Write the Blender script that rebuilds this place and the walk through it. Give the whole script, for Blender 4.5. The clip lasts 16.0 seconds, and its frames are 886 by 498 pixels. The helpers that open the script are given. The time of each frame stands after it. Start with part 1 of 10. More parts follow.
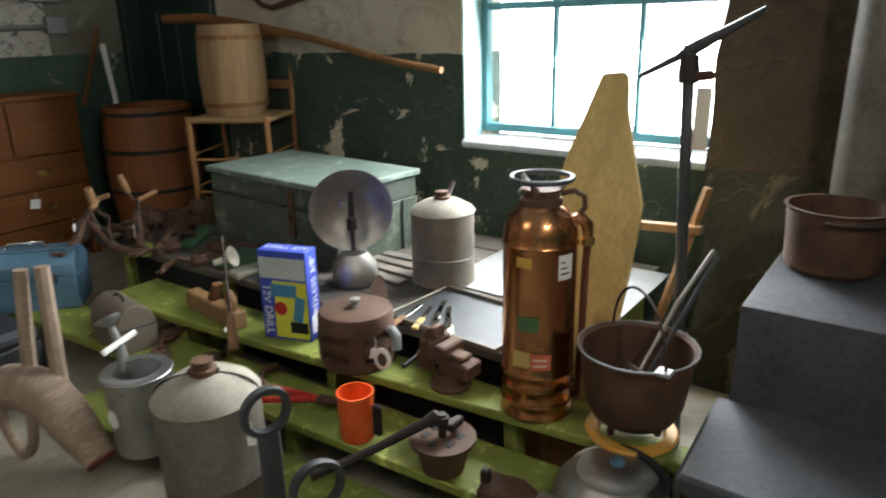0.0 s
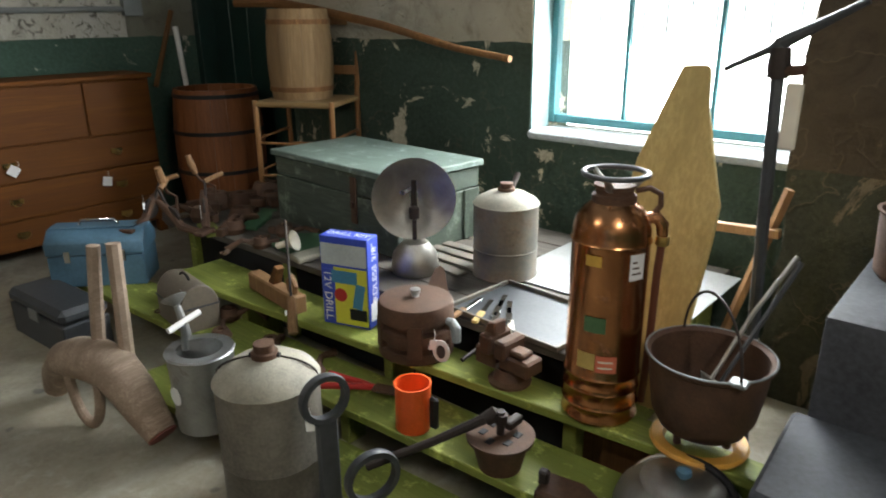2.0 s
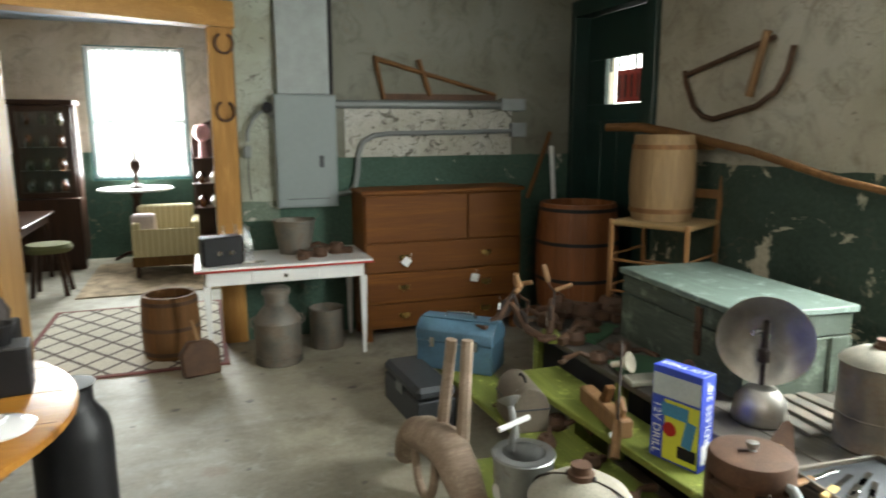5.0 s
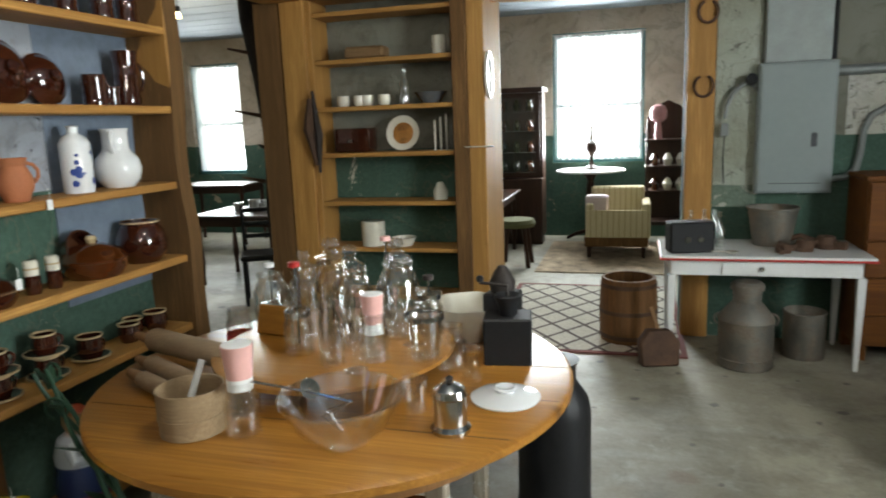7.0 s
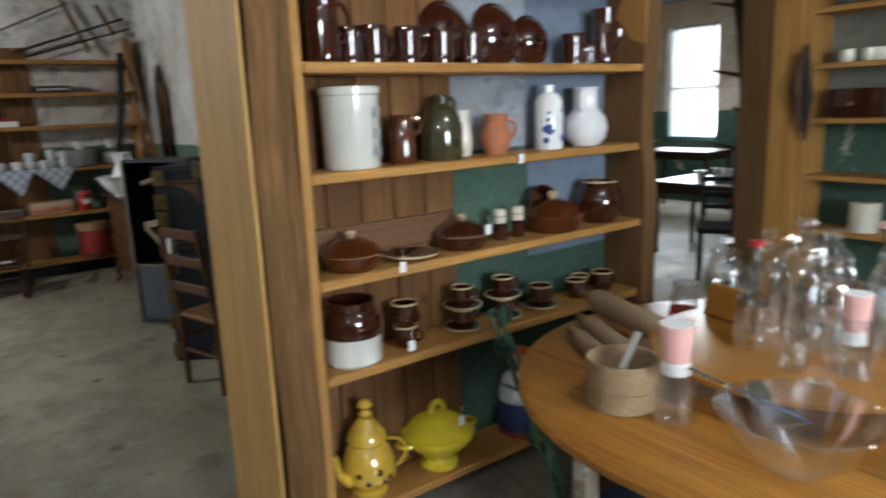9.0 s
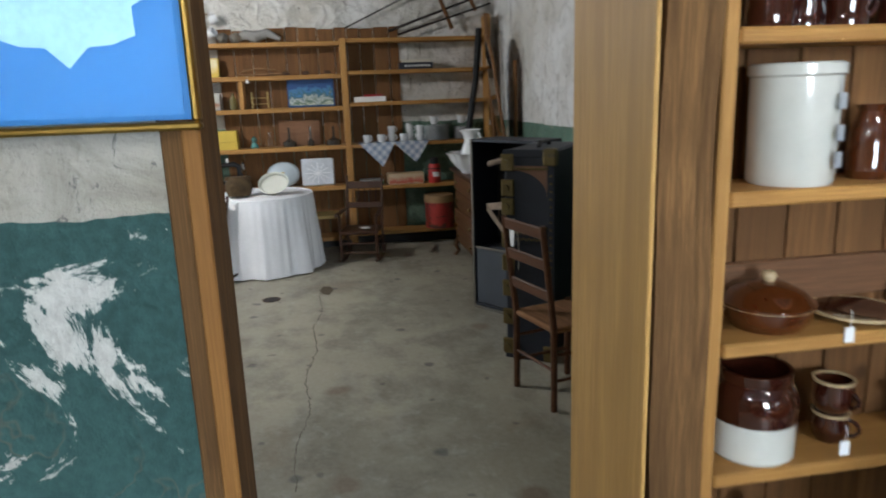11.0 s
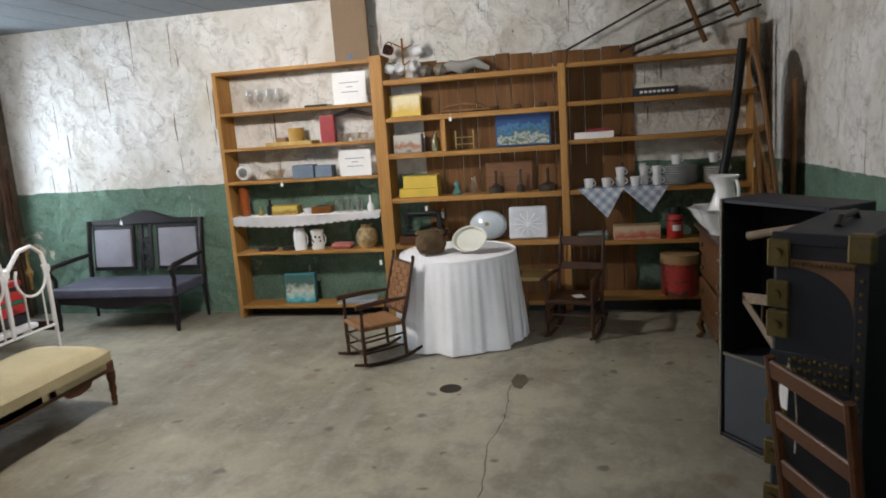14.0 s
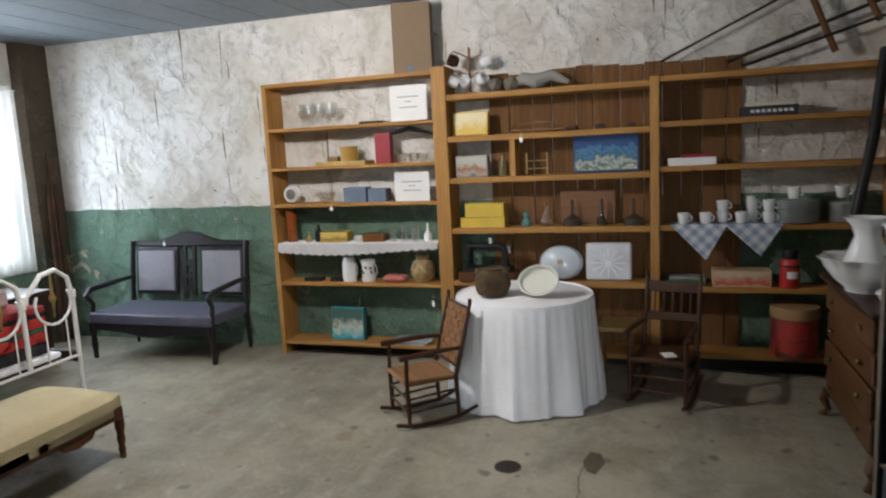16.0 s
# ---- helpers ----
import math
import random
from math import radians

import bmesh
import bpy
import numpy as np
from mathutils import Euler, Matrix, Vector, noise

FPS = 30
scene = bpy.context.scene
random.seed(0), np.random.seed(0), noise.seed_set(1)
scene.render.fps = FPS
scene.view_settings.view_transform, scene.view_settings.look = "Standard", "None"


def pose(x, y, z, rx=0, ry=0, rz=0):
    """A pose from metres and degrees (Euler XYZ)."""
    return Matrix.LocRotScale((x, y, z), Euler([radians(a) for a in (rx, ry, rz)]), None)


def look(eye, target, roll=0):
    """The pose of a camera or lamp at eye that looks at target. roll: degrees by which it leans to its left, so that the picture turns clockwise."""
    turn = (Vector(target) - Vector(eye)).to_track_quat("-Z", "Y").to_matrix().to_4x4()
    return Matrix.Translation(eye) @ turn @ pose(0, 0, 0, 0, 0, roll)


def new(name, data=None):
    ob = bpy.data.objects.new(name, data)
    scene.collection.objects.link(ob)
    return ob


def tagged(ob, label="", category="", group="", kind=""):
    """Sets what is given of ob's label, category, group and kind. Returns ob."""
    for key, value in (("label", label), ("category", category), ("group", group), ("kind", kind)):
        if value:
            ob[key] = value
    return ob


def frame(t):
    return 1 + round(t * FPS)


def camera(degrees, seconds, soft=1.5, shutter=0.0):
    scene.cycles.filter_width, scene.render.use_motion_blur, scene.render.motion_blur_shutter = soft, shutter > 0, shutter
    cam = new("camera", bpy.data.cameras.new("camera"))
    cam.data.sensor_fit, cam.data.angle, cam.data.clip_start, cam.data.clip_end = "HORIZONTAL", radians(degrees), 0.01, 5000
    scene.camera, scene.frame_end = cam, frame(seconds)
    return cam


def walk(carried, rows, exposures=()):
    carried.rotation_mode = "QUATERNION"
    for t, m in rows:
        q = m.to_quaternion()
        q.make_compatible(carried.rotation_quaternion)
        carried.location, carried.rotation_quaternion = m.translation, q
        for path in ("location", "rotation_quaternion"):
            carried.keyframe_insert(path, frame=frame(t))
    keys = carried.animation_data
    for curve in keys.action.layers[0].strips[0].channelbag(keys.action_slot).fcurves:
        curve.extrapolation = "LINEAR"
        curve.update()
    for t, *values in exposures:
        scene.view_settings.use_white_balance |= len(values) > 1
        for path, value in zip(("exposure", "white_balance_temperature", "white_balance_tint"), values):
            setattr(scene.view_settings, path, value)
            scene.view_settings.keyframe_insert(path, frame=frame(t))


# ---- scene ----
cam = camera(66.3, 16.0, 1.8, 0.5)
PATH = [
    (0, (-0.534, -5.328, 1.571), (0.999, -4.205, 0.948), -1.3),
    (0.5, (-0.525, -5.318, 1.56), (0.917, -4.116, 0.87), -2.1),
    (1, (-0.515, -5.311, 1.559), (0.927, -4.112, 0.864), -2.0),
    (1.5, (-0.51, -5.294, 1.561), (0.948, -4.111, 0.873), -0.2),
    (2, (-0.522, -5.267, 1.567), (0.908, -4.028, 0.916), -0.4),
    (2.5, (-0.532, -5.242, 1.583), (0.864, -3.93, 1.009), -1.0),
    (3, (-0.546, -5.229, 1.582), (0.834, -3.859, 1.115), -2.0),
    (3.2, (-0.553, -5.224, 1.572), (0.821, -3.842, 1.122), -2.0),
    (5.3, (-0.521, -5.344, 1.666), (-0.001, -3.448, 1.297), -0.4),
    (5.5, (-0.545, -5.327, 1.654), (-0.106, -3.417, 1.255), -0.7),
    (6, (-0.661, -5.192, 1.623), (-0.621, -3.25, 1.146), -0.9),
    (6.5, (-0.749, -5.074, 1.627), (-1.063, -3.146, 1.199), -0.5),
    (7, (-0.791, -5.032, 1.619), (-1.331, -3.143, 1.248), -2.2),
    (7.5, (-0.816, -5.004, 1.611), (-1.499, -3.161, 1.242), -0.9),
    (8, (-0.834, -4.934, 1.614), (-1.78, -3.208, 1.26), -0.7),
    (8.5, (-0.849, -4.884, 1.596), (-2.157, -3.415, 1.232), -0.5),
    (9, (-0.891, -4.872, 1.585), (-2.469, -3.715, 1.172), -2.3),
    (9.5, (-1.06, -4.85, 1.586), (-2.798, -3.971, 1.134), -2.3),
    (10, (-1.228, -4.845, 1.576), (-3.045, -4.14, 1.129), -3.1),
    (10.2, (-1.279, -4.842, 1.573), (-3.125, -4.224, 1.115), -3.1),
    (12.3, (-2.028, -4.605, 1.761), (-3.977, -4.6, 1.313), -2.5),
    (12.5, (-2.113, -4.573, 1.766), (-4.058, -4.576, 1.301), -3.6),
    (13, (-2.364, -4.458, 1.743), (-4.317, -4.653, 1.359), -0.2),
    (13.5, (-2.562, -4.42, 1.73), (-4.474, -4.787, 1.275), -2.8),
    (14, (-2.838, -4.447, 1.723), (-4.764, -4.854, 1.371), -3.9),
    (14.5, (-3.047, -4.459, 1.719), (-4.974, -4.835, 1.34), -3.1),
    (15, (-3.264, -4.435, 1.726), (-5.182, -4.898, 1.401), -1.7),
    (15.5, (-3.433, -4.455, 1.734), (-5.321, -5.004, 1.37), -2.3),
    (16, (-3.618, -4.542, 1.729), (-5.5, -5.156, 1.445), -2.8),
]
walk(cam, [(t, look(eye, target, roll)) for t, eye, target, roll in PATH],
     [(0, 0.16, 6900, 10), (3.2, 0.2, 6850, 9), (5.5, 0.42, 7200, 5), (6.7, 0.18, 6800, 4), (7.5, 0.0, 6800, 7), (9, 0.14, 6250, 8), (10.2, 0.3, 5950, 8),
      (12.4, 0.17, 6450, 9), (13, 0.24, 6500, 11), (15, 0.15, 6400, 11), (16, 0.06, 6400, 11)])

# ---- world and light ----
world = bpy.data.worlds.new("sky")
scene.world = world
world.use_nodes = True
wnt = world.node_tree
sky = wnt.nodes.new("ShaderNodeTexSky")
sky.sky_type, sky.sun_disc = "NISHITA", False
sky.sun_elevation, sky.sun_rotation = radians(40), radians(70)
wnt.links.new(sky.outputs[0], wnt.nodes["Background"].inputs[0])
wnt.nodes["Background"].inputs[1].default_value = 0.12

sun_data = bpy.data.lights.new("sun", "SUN")
sun_data.energy, sun_data.angle, sun_data.color = 0.8, radians(12), (1, 0.96, 0.9)
sun = new("sun", sun_data)
sun.matrix_world = look((20, -3, 18), (0, -3, 0))


def window_light(name, eye, target, sx, sy, power, color=(0.86, 0.93, 1.0)):
    """Daylight that enters through one window."""
    d = bpy.data.lights.new(name, "AREA")
    d.shape, d.size, d.size_y, d.energy, d.color = "RECTANGLE", sx, sy, power, color
    ob = new(name, d)
    ob.matrix_world = look(eye, target)
    return ob


window_light("east_window_light", (2.74, -3.92, 1.75), (0, -4.0, 1.2), 1.2, 1.4, 185)
window_light("far_window_light", (-1.27, 4.2, 1.85), (-1.3, 0, 0.9), 1.05, 1.55, 190)
window_light("west_window_light", (-7.0, 4.2, 1.75), (-6.0, 0, 0.9), 0.8, 1.5, 70)
window_light("south_window_light", (-8.1, -10.4, 1.7), (-6.9, -5, 0.9), 1.2, 1.6, 50, (0.74, 0.87, 1.0))


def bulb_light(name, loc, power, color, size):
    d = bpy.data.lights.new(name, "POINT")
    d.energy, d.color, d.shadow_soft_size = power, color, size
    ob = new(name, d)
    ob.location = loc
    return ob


# ceiling lamps: two in the tool room, one in the shelf room, one in the parlour; all but the parlour's are added out of
# view
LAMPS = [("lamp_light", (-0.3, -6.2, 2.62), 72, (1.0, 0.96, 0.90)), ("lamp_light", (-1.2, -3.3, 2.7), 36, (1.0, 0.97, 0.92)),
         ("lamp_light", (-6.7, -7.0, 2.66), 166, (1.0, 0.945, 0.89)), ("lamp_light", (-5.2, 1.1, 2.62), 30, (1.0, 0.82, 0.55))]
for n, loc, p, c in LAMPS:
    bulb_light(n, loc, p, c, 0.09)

# ---- materials ----


class Mat:
    """A short hand for node materials."""

    def __init__(self, name, rough=0.6, metal=0.0, spec=0.5):
        self.m = bpy.data.materials.new(name)
        self.m.use_nodes = True
        self.t = self.m.node_tree
        self.b = self.t.nodes["Principled BSDF"]
        self.b.inputs["Roughness"].default_value = rough
        self.b.inputs["Metallic"].default_value = metal
        self.b.inputs["Specular IOR Level"].default_value = spec

    def n(self, kind, **kw):
        node = self.t.nodes.new("ShaderNode" + kind)
        for k, v in kw.items():
            if k in node.inputs:
                node.inputs[k].default_value = v
        return node

    def l(self, a, b):
        self.t.links.new(a, b)

    def coords(self, world=False, scale=(1, 1, 1)):
        if world:
            src = self.n("NewGeometry").outputs["Position"]
        else:
            src = self.n("TexCoord").outputs["Object"]
        mp = self.n("Mapping")
        mp.inputs["Scale"].default_value = scale
        self.l(src, mp.inputs["Vector"])
        return mp.outputs[0]

    def noise(self, vec, scale, detail=6, rough=0.6, dist=0.0):
        x = self.n("TexNoise", Scale=scale, Detail=detail, Roughness=rough, Distortion=dist)
        self.l(vec, x.inputs["Vector"])
        return x.outputs["Fac"]

    def ramp(self, fac, stops):
        x = self.n("ValToRGB")
        e = x.color_ramp.elements
        while len(e) < len(stops):
            e.new(0.5)
        for el, (p, c) in zip(e, stops):
            el.position, el.color = p, (*c, 1) if len(c) == 3 else c
        self.l(fac, x.inputs[0])
        return x.outputs[0]

    def mix(self, fac, a, b, kind="MIX"):
        x = self.n("Mix")
        x.data_type, x.blend_type = "RGBA", kind
        for s, v in ((x.inputs[0], fac), (x.inputs[6], a), (x.inputs[7], b)):
            if isinstance(v, (int, float)):
                s.default_value = v
            elif isinstance(v, tuple):
                s.default_value = (*v, 1)
            else:
                self.l(v, s)
        return x.outputs[2]

    def color(self, c):
        if isinstance(c, tuple):
            self.b.inputs["Base Color"].default_value = (*c, 1)
        else:
            self.l(c, self.b.inputs["Base Color"])

    def bump(self, h, strength=0.3, dist=0.01):
        x = self.n("Bump", Strength=strength, Distance=dist)
        self.l(h, x.inputs["Height"])
        if self.b.inputs["Normal"].links:
            self.l(self.b.inputs["Normal"].links[0].from_socket, x.inputs["Normal"])
        self.l(x.outputs[0], self.b.inputs["Normal"])

    def roughness(self, fac, lo, hi):
        x = self.n("MapRange")
        x.inputs["To Min"].default_value, x.inputs["To Max"].default_value = lo, hi
        self.l(fac, x.inputs["Value"])
        self.l(x.outputs[0], self.b.inputs["Roughness"])


def G(v):
    return (v, v, v)


def plain(name, c, rough=0.5, metal=0.0, var=0.18, scale=14.0, bump=0.08, spec=0.5):
    """A surface of one colour with grain and blotches."""
    m = Mat(name, rough, metal, spec)
    v = m.coords()
    big = m.noise(v, scale * 0.3, 4)
    fine = m.noise(v, scale * 6, 5)
    lo = tuple(x * (1 - 1.6 * var) for x in c)
    hi = tuple(min(1, x * (1 + var)) for x in c)
    col = m.ramp(big, [(0.3, lo), (0.7, hi)])
    col = m.mix(0.35, col, m.ramp(fine, [(0.3, lo), (0.7, hi)]))
    m.color(col)
    m.roughness(big, max(0.03, rough - 0.1), min(1, rough + 0.1))
    if bump:
        m.bump(fine, bump, 0.004)
    return m.m


def wood(name, dark, light, axis="x", rough=0.55, grain=18.0, wear=0.0, knots=True):
    """Planed or stained wood; the grain runs along axis."""
    m = Mat(name, rough, spec=0.3)
    s = {"x": (0.06, 1, 1), "y": (1, 0.06, 1), "z": (1, 1, 0.06)}[axis]
    rnd = m.n("ObjectInfo").outputs["Random"]
    v0 = m.n("TexCoord").outputs["Object"]
    off = m.n("VectorMath")
    off.operation = "MULTIPLY_ADD"
    cmb = m.n("CombineXYZ")
    for i in range(3):
        m.l(rnd, cmb.inputs[i])
    m.l(cmb.outputs[0], off.inputs[0])
    off.inputs[1].default_value = (7.3, 5.1, 9.7)
    m.l(v0, off.inputs[2])
    mp = m.n("Mapping")
    mp.inputs["Scale"].default_value = s
    m.l(off.outputs[0], mp.inputs["Vector"])
    g = m.noise(mp.outputs[0], grain * 2, 9, 0.72, 1.1)
    big = m.noise(off.outputs[0], 2.2, 3)
    mid = tuple((a + b) / 2 for a, b in zip(dark, light))
    mp2 = m.n("Mapping")
    mp2.inputs["Scale"].default_value = tuple(0.4 * x if x < 1 else x for x in s)
    m.l(off.outputs[0], mp2.inputs["Vector"])
    fibre = m.noise(mp2.outputs[0], grain * 9, 4, 0.7)
    streak = m.noise(mp.outputs[0], grain * 0.55, 4, 0.6, 0.8)
    col = m.ramp(g, [(0.3, dark), (0.5, mid), (0.68, light)])
    col = m.mix(m.ramp(streak, [(0.42, G(0.6)), (0.58, G(0.0))]), col, tuple(x * 0.75 for x in dark))
    col = m.mix(m.ramp(fibre, [(0.42, G(0.55)), (0.6, G(0.0))]), col, tuple(x * 0.7 for x in dark))
    col = m.mix(m.ramp(big, [(0.4, G(0.0)), (0.75, G(0.5))]), col, tuple(x * 0.66 for x in mid))
    if knots:
        k = m.n("TexVoronoi", Scale=2.6)
        m.l(off.outputs[0], k.inputs["Vector"])
        col = m.mix(m.ramp(k.outputs["Distance"], [(0.03, G(0.85)), (0.085, G(0.0))]), col, tuple(x * 0.35 for x in dark))
    if wear:
        w = m.noise(off.outputs[0], 9, 8, 0.75)
        col = m.mix(m.ramp(w, [(0.6 - wear * 0.2, G(0)), (0.68, G(0.8))]), col, tuple(min(1, x * 2.1 + 0.04) for x in light))
    tone = m.n("MapRange")
    tone.inputs["To Min"].default_value, tone.inputs["To Max"].default_value = 0.0, 0.5
    m.l(rnd, tone.inputs["Value"])
    col = m.mix(tone.outputs[0], col, tuple(x * 0.62 for x in mid))
    m.color(col)
    m.roughness(g, rough - 0.1, min(1, rough + 0.18))
    m.bump(g, 0.3, 0.005)
    return m.m


def wall_paint(name, upper, lower, split, peel=0.5, under=(0.42, 0.38, 0.32), relief=0.5, streak=0.0):
    """Old lime plaster, whitewash above and oil paint below, flaking, with stains."""
    m = Mat(name, 0.85, spec=0.25)
    v = m.coords(world=True)
    sep = m.n("SeparateXYZ")
    m.l(v, sep.inputs[0])
    wob = m.noise(v, 5, 3)
    ad = m.n("Math")
    ad.operation = "MULTIPLY_ADD"
    ad.inputs[1].default_value = 0.05
    m.l(wob, ad.inputs[0])
    m.l(sep.outputs[2], ad.inputs[2])
    gt = m.n("Math")
    gt.operation = "GREATER_THAN"
    gt.inputs[1].default_value = split + 0.025
    m.l(ad.outputs[0], gt.inputs[0])
    big, mid, fine = m.noise(v, 1.1, 5, 0.6, 0.4), m.noise(v, 4.5, 8, 0.68, 1.2), m.noise(v, 38, 6, 0.7)
    dirt = tuple(x * y for x, y in zip(upper, (0.70, 0.66, 0.58)))
    up = m.ramp(big, [(0.3, dirt), (0.6, upper)])
    up = m.mix(m.ramp(mid, [(0.50, G(0)), (0.72, G(0.7))]), up, tuple(x * 0.62 for x in dirt))
    lo = m.ramp(big, [(0.3, tuple(x * 0.55 for x in lower)), (0.7, lower)])
    lo = m.mix(m.ramp(fine, [(0.4, G(0)), (0.8, G(0.35))]), lo, tuple(min(1, x * 1.7 + 0.02) for x in lower))
    flake = m.noise(v, 2.6, 9, 0.72, 0.8)
    fl = m.ramp(flake, [(0.68 - 0.1 * peel, G(0)), (0.70 - 0.1 * peel, G(1))])
    lo = m.mix(fl, lo, m.ramp(fine, [(0.3, under), (0.7, tuple(min(1, x * 1.45) for x in under))]))
    spots = m.noise(v, 11, 7, 0.75, 1.5)
    sp = m.ramp(spots, [(0.69 - 0.06 * peel, G(0)), (0.72 - 0.06 * peel, G(0.9))])
    up = m.mix(sp, up, tuple(x * 0.3 for x in under))
    if streak:
        pv_ = m.coords(world=True, scale=(1, 1, 1.8))
        pit = m.noise(pv_, 7.5, 4, 0.6, 0.8)
        up = m.mix(m.ramp(pit, [(0.70, G(0)), (0.725, G(0.9))]), up, (0.06, 0.05, 0.04))
        sv = m.coords(world=True, scale=(1, 1, 0.05))
        st = m.noise(sv, 30, 2, 0.4)
        drip = m.mix(m.ramp(m.noise(v, 0.9, 2), [(0.47, G(0)), (0.55, G(1))]), (0, 0, 0), m.ramp(st, [(0.68, G(0)), (0.70, G(streak))]))
        up = m.mix(drip, up, (0.13, 0.085, 0.05))
        mould = m.noise(pv_, 16, 6, 0.7, 0.4)
        patch = m.mix(m.ramp(m.noise(v, 1.7, 3), [(0.5, G(0)), (0.6, G(1))]), (0, 0, 0), m.ramp(mould, [(0.66, G(0)), (0.69, G(0.85))]))
        up = m.mix(patch, up, (0.07, 0.06, 0.045))
    final = m.mix(gt.outputs[0], lo, up)
    m.color(final)
    h = m.mix(0.5, mid, fine)
    m.bump(h, relief, 0.03)
    cr = m.n("TexVoronoi", Scale=2.3)
    cr.feature = "DISTANCE_TO_EDGE"
    wv = m.n("VectorMath")
    wv.operation = "MULTIPLY_ADD"
    nz = m.n("TexNoise", Scale=3.0, Detail=4)
    m.l(v, nz.inputs["Vector"])
    m.l(nz.outputs["Color"], wv.inputs[0])
    wv.inputs[1].default_value = (0.9, 0.9, 0.9)
    m.l(v, wv.inputs[2])
    m.l(wv.outputs[0], cr.inputs["Vector"])
    m.bump(m.ramp(cr.outputs["Distance"], [(0.0, G(1)), (0.06, G(0))]), relief * 0.28, 0.025)
    hair = m.mix(m.ramp(big, [(0.42, G(0)), (0.58, G(1))]), (0, 0, 0), m.ramp(cr.outputs["Distance"], [(0.0, G(0.45)), (0.018, G(0))]))
    m.color(m.mix(hair, final, (0.20, 0.16, 0.11)))
    if streak:
        # creases like crumpled paper
        for sc, amount in ((1.9, 1.0), (4.6, 0.8), (9.5, 0.35)):
            fold = m.n("TexVoronoi", Scale=sc)
            warp = m.n("VectorMath")
            warp.operation = "MULTIPLY_ADD"
            warp.inputs[1].default_value = (0.22, 0.22, 0.22)
            m.l(nz.outputs["Color"], warp.inputs[0])
            m.l(v, warp.inputs[2])
            m.l(warp.outputs[0], fold.inputs["Vector"])
            m.bump(fold.outputs["Distance"], amount, 0.05)
    return m.m


def concrete(name):
    """Worn slab: cloudy tones, pale scuffs, rusty stains and small oil spots."""
    m = Mat(name, 0.6)
    v = m.coords(world=True)
    big, mid, fine = m.noise(v, 0.5, 5, 0.6, 0.15), m.noise(v, 2.1, 9, 0.68, 0.2), m.noise(v, 34, 6, 0.7)
    col = m.ramp(big, [(0.36, (0.18, 0.155, 0.10)), (0.62, (0.40, 0.36, 0.255))])
    col = m.mix(m.ramp(mid, [(0.45, G(0)), (0.62, G(0.7))]), col, (0.13, 0.112, 0.07))
    col = m.mix(m.ramp(m.noise(v, 7, 9, 0.72, 0.3), [(0.54, G(0)), (0.70, G(0.55))]), col, (0.46, 0.44, 0.36))
    col = m.mix(m.ramp(m.noise(v, 1.2, 7, 0.7, 0.5), [(0.57, G(0)), (0.72, G(0.6))]), col, (0.22, 0.155, 0.075))
    swept = m.noise(m.coords(world=True, scale=(0.35, 2.2, 1)), 2.0, 6, 0.65, 0.2)
    col = m.mix(m.ramp(swept, [(0.52, G(0)), (0.7, G(0.35))]), col, (0.43, 0.41, 0.34))
    wob = m.n("VectorMath")
    wob.operation = "MULTIPLY_ADD"
    wob.inputs[1].default_value = (0.09, 0.09, 0.0)
    nz = m.n("TexNoise", Scale=9.0, Detail=3)
    m.l(v, nz.inputs["Vector"])
    m.l(nz.outputs["Color"], wob.inputs[0])
    m.l(v, wob.inputs[2])
    for sc, rad, c in ((1.9, 0.075, (0.055, 0.045, 0.035)), (3.1, 0.07, (0.09, 0.07, 0.05)), (1.1, 0.09, (0.17, 0.11, 0.055))):
        sp = m.n("TexVoronoi", Scale=sc)
        sp.voronoi_dimensions = "2D"
        m.l(wob.outputs[0], sp.inputs["Vector"])
        some = m.ramp(sp.outputs["Color"], [(0.60, G(0)), (0.61, G(1))])
        col = m.mix(m.mix(some, (0, 0, 0), m.ramp(sp.outputs["Distance"], [(rad * 0.5, G(0.8)), (rad, G(0))])), col, c)
    col = m.mix(0.2, col, m.ramp(fine, [(0.3, G(0.14)), (0.7, G(0.44))]))
    m.color(col)
    m.roughness(mid, 0.38, 0.75)
    m.bump(fine, 0.2, 0.004)
    m.bump(mid, 0.15, 0.01)
    return m.m


def glow(name, c, strength):
    m = bpy.data.materials.new(name)
    m.use_nodes = True
    t = m.node_tree
    e = t.nodes.new("ShaderNodeEmission")
    e.inputs[0].default_value, e.inputs[1].default_value = (*c, 1), strength
    t.links.new(e.outputs[0], t.nodes["Material Output"].inputs[0])
    return m


def glassy(name, c=(1, 1, 1), rough=0.02):
    m = Mat(name, rough)
    m.color(c)
    m.b.inputs["Transmission Weight"].default_value = 1.0
    m.b.inputs["IOR"].default_value = 1.46
    return m.m


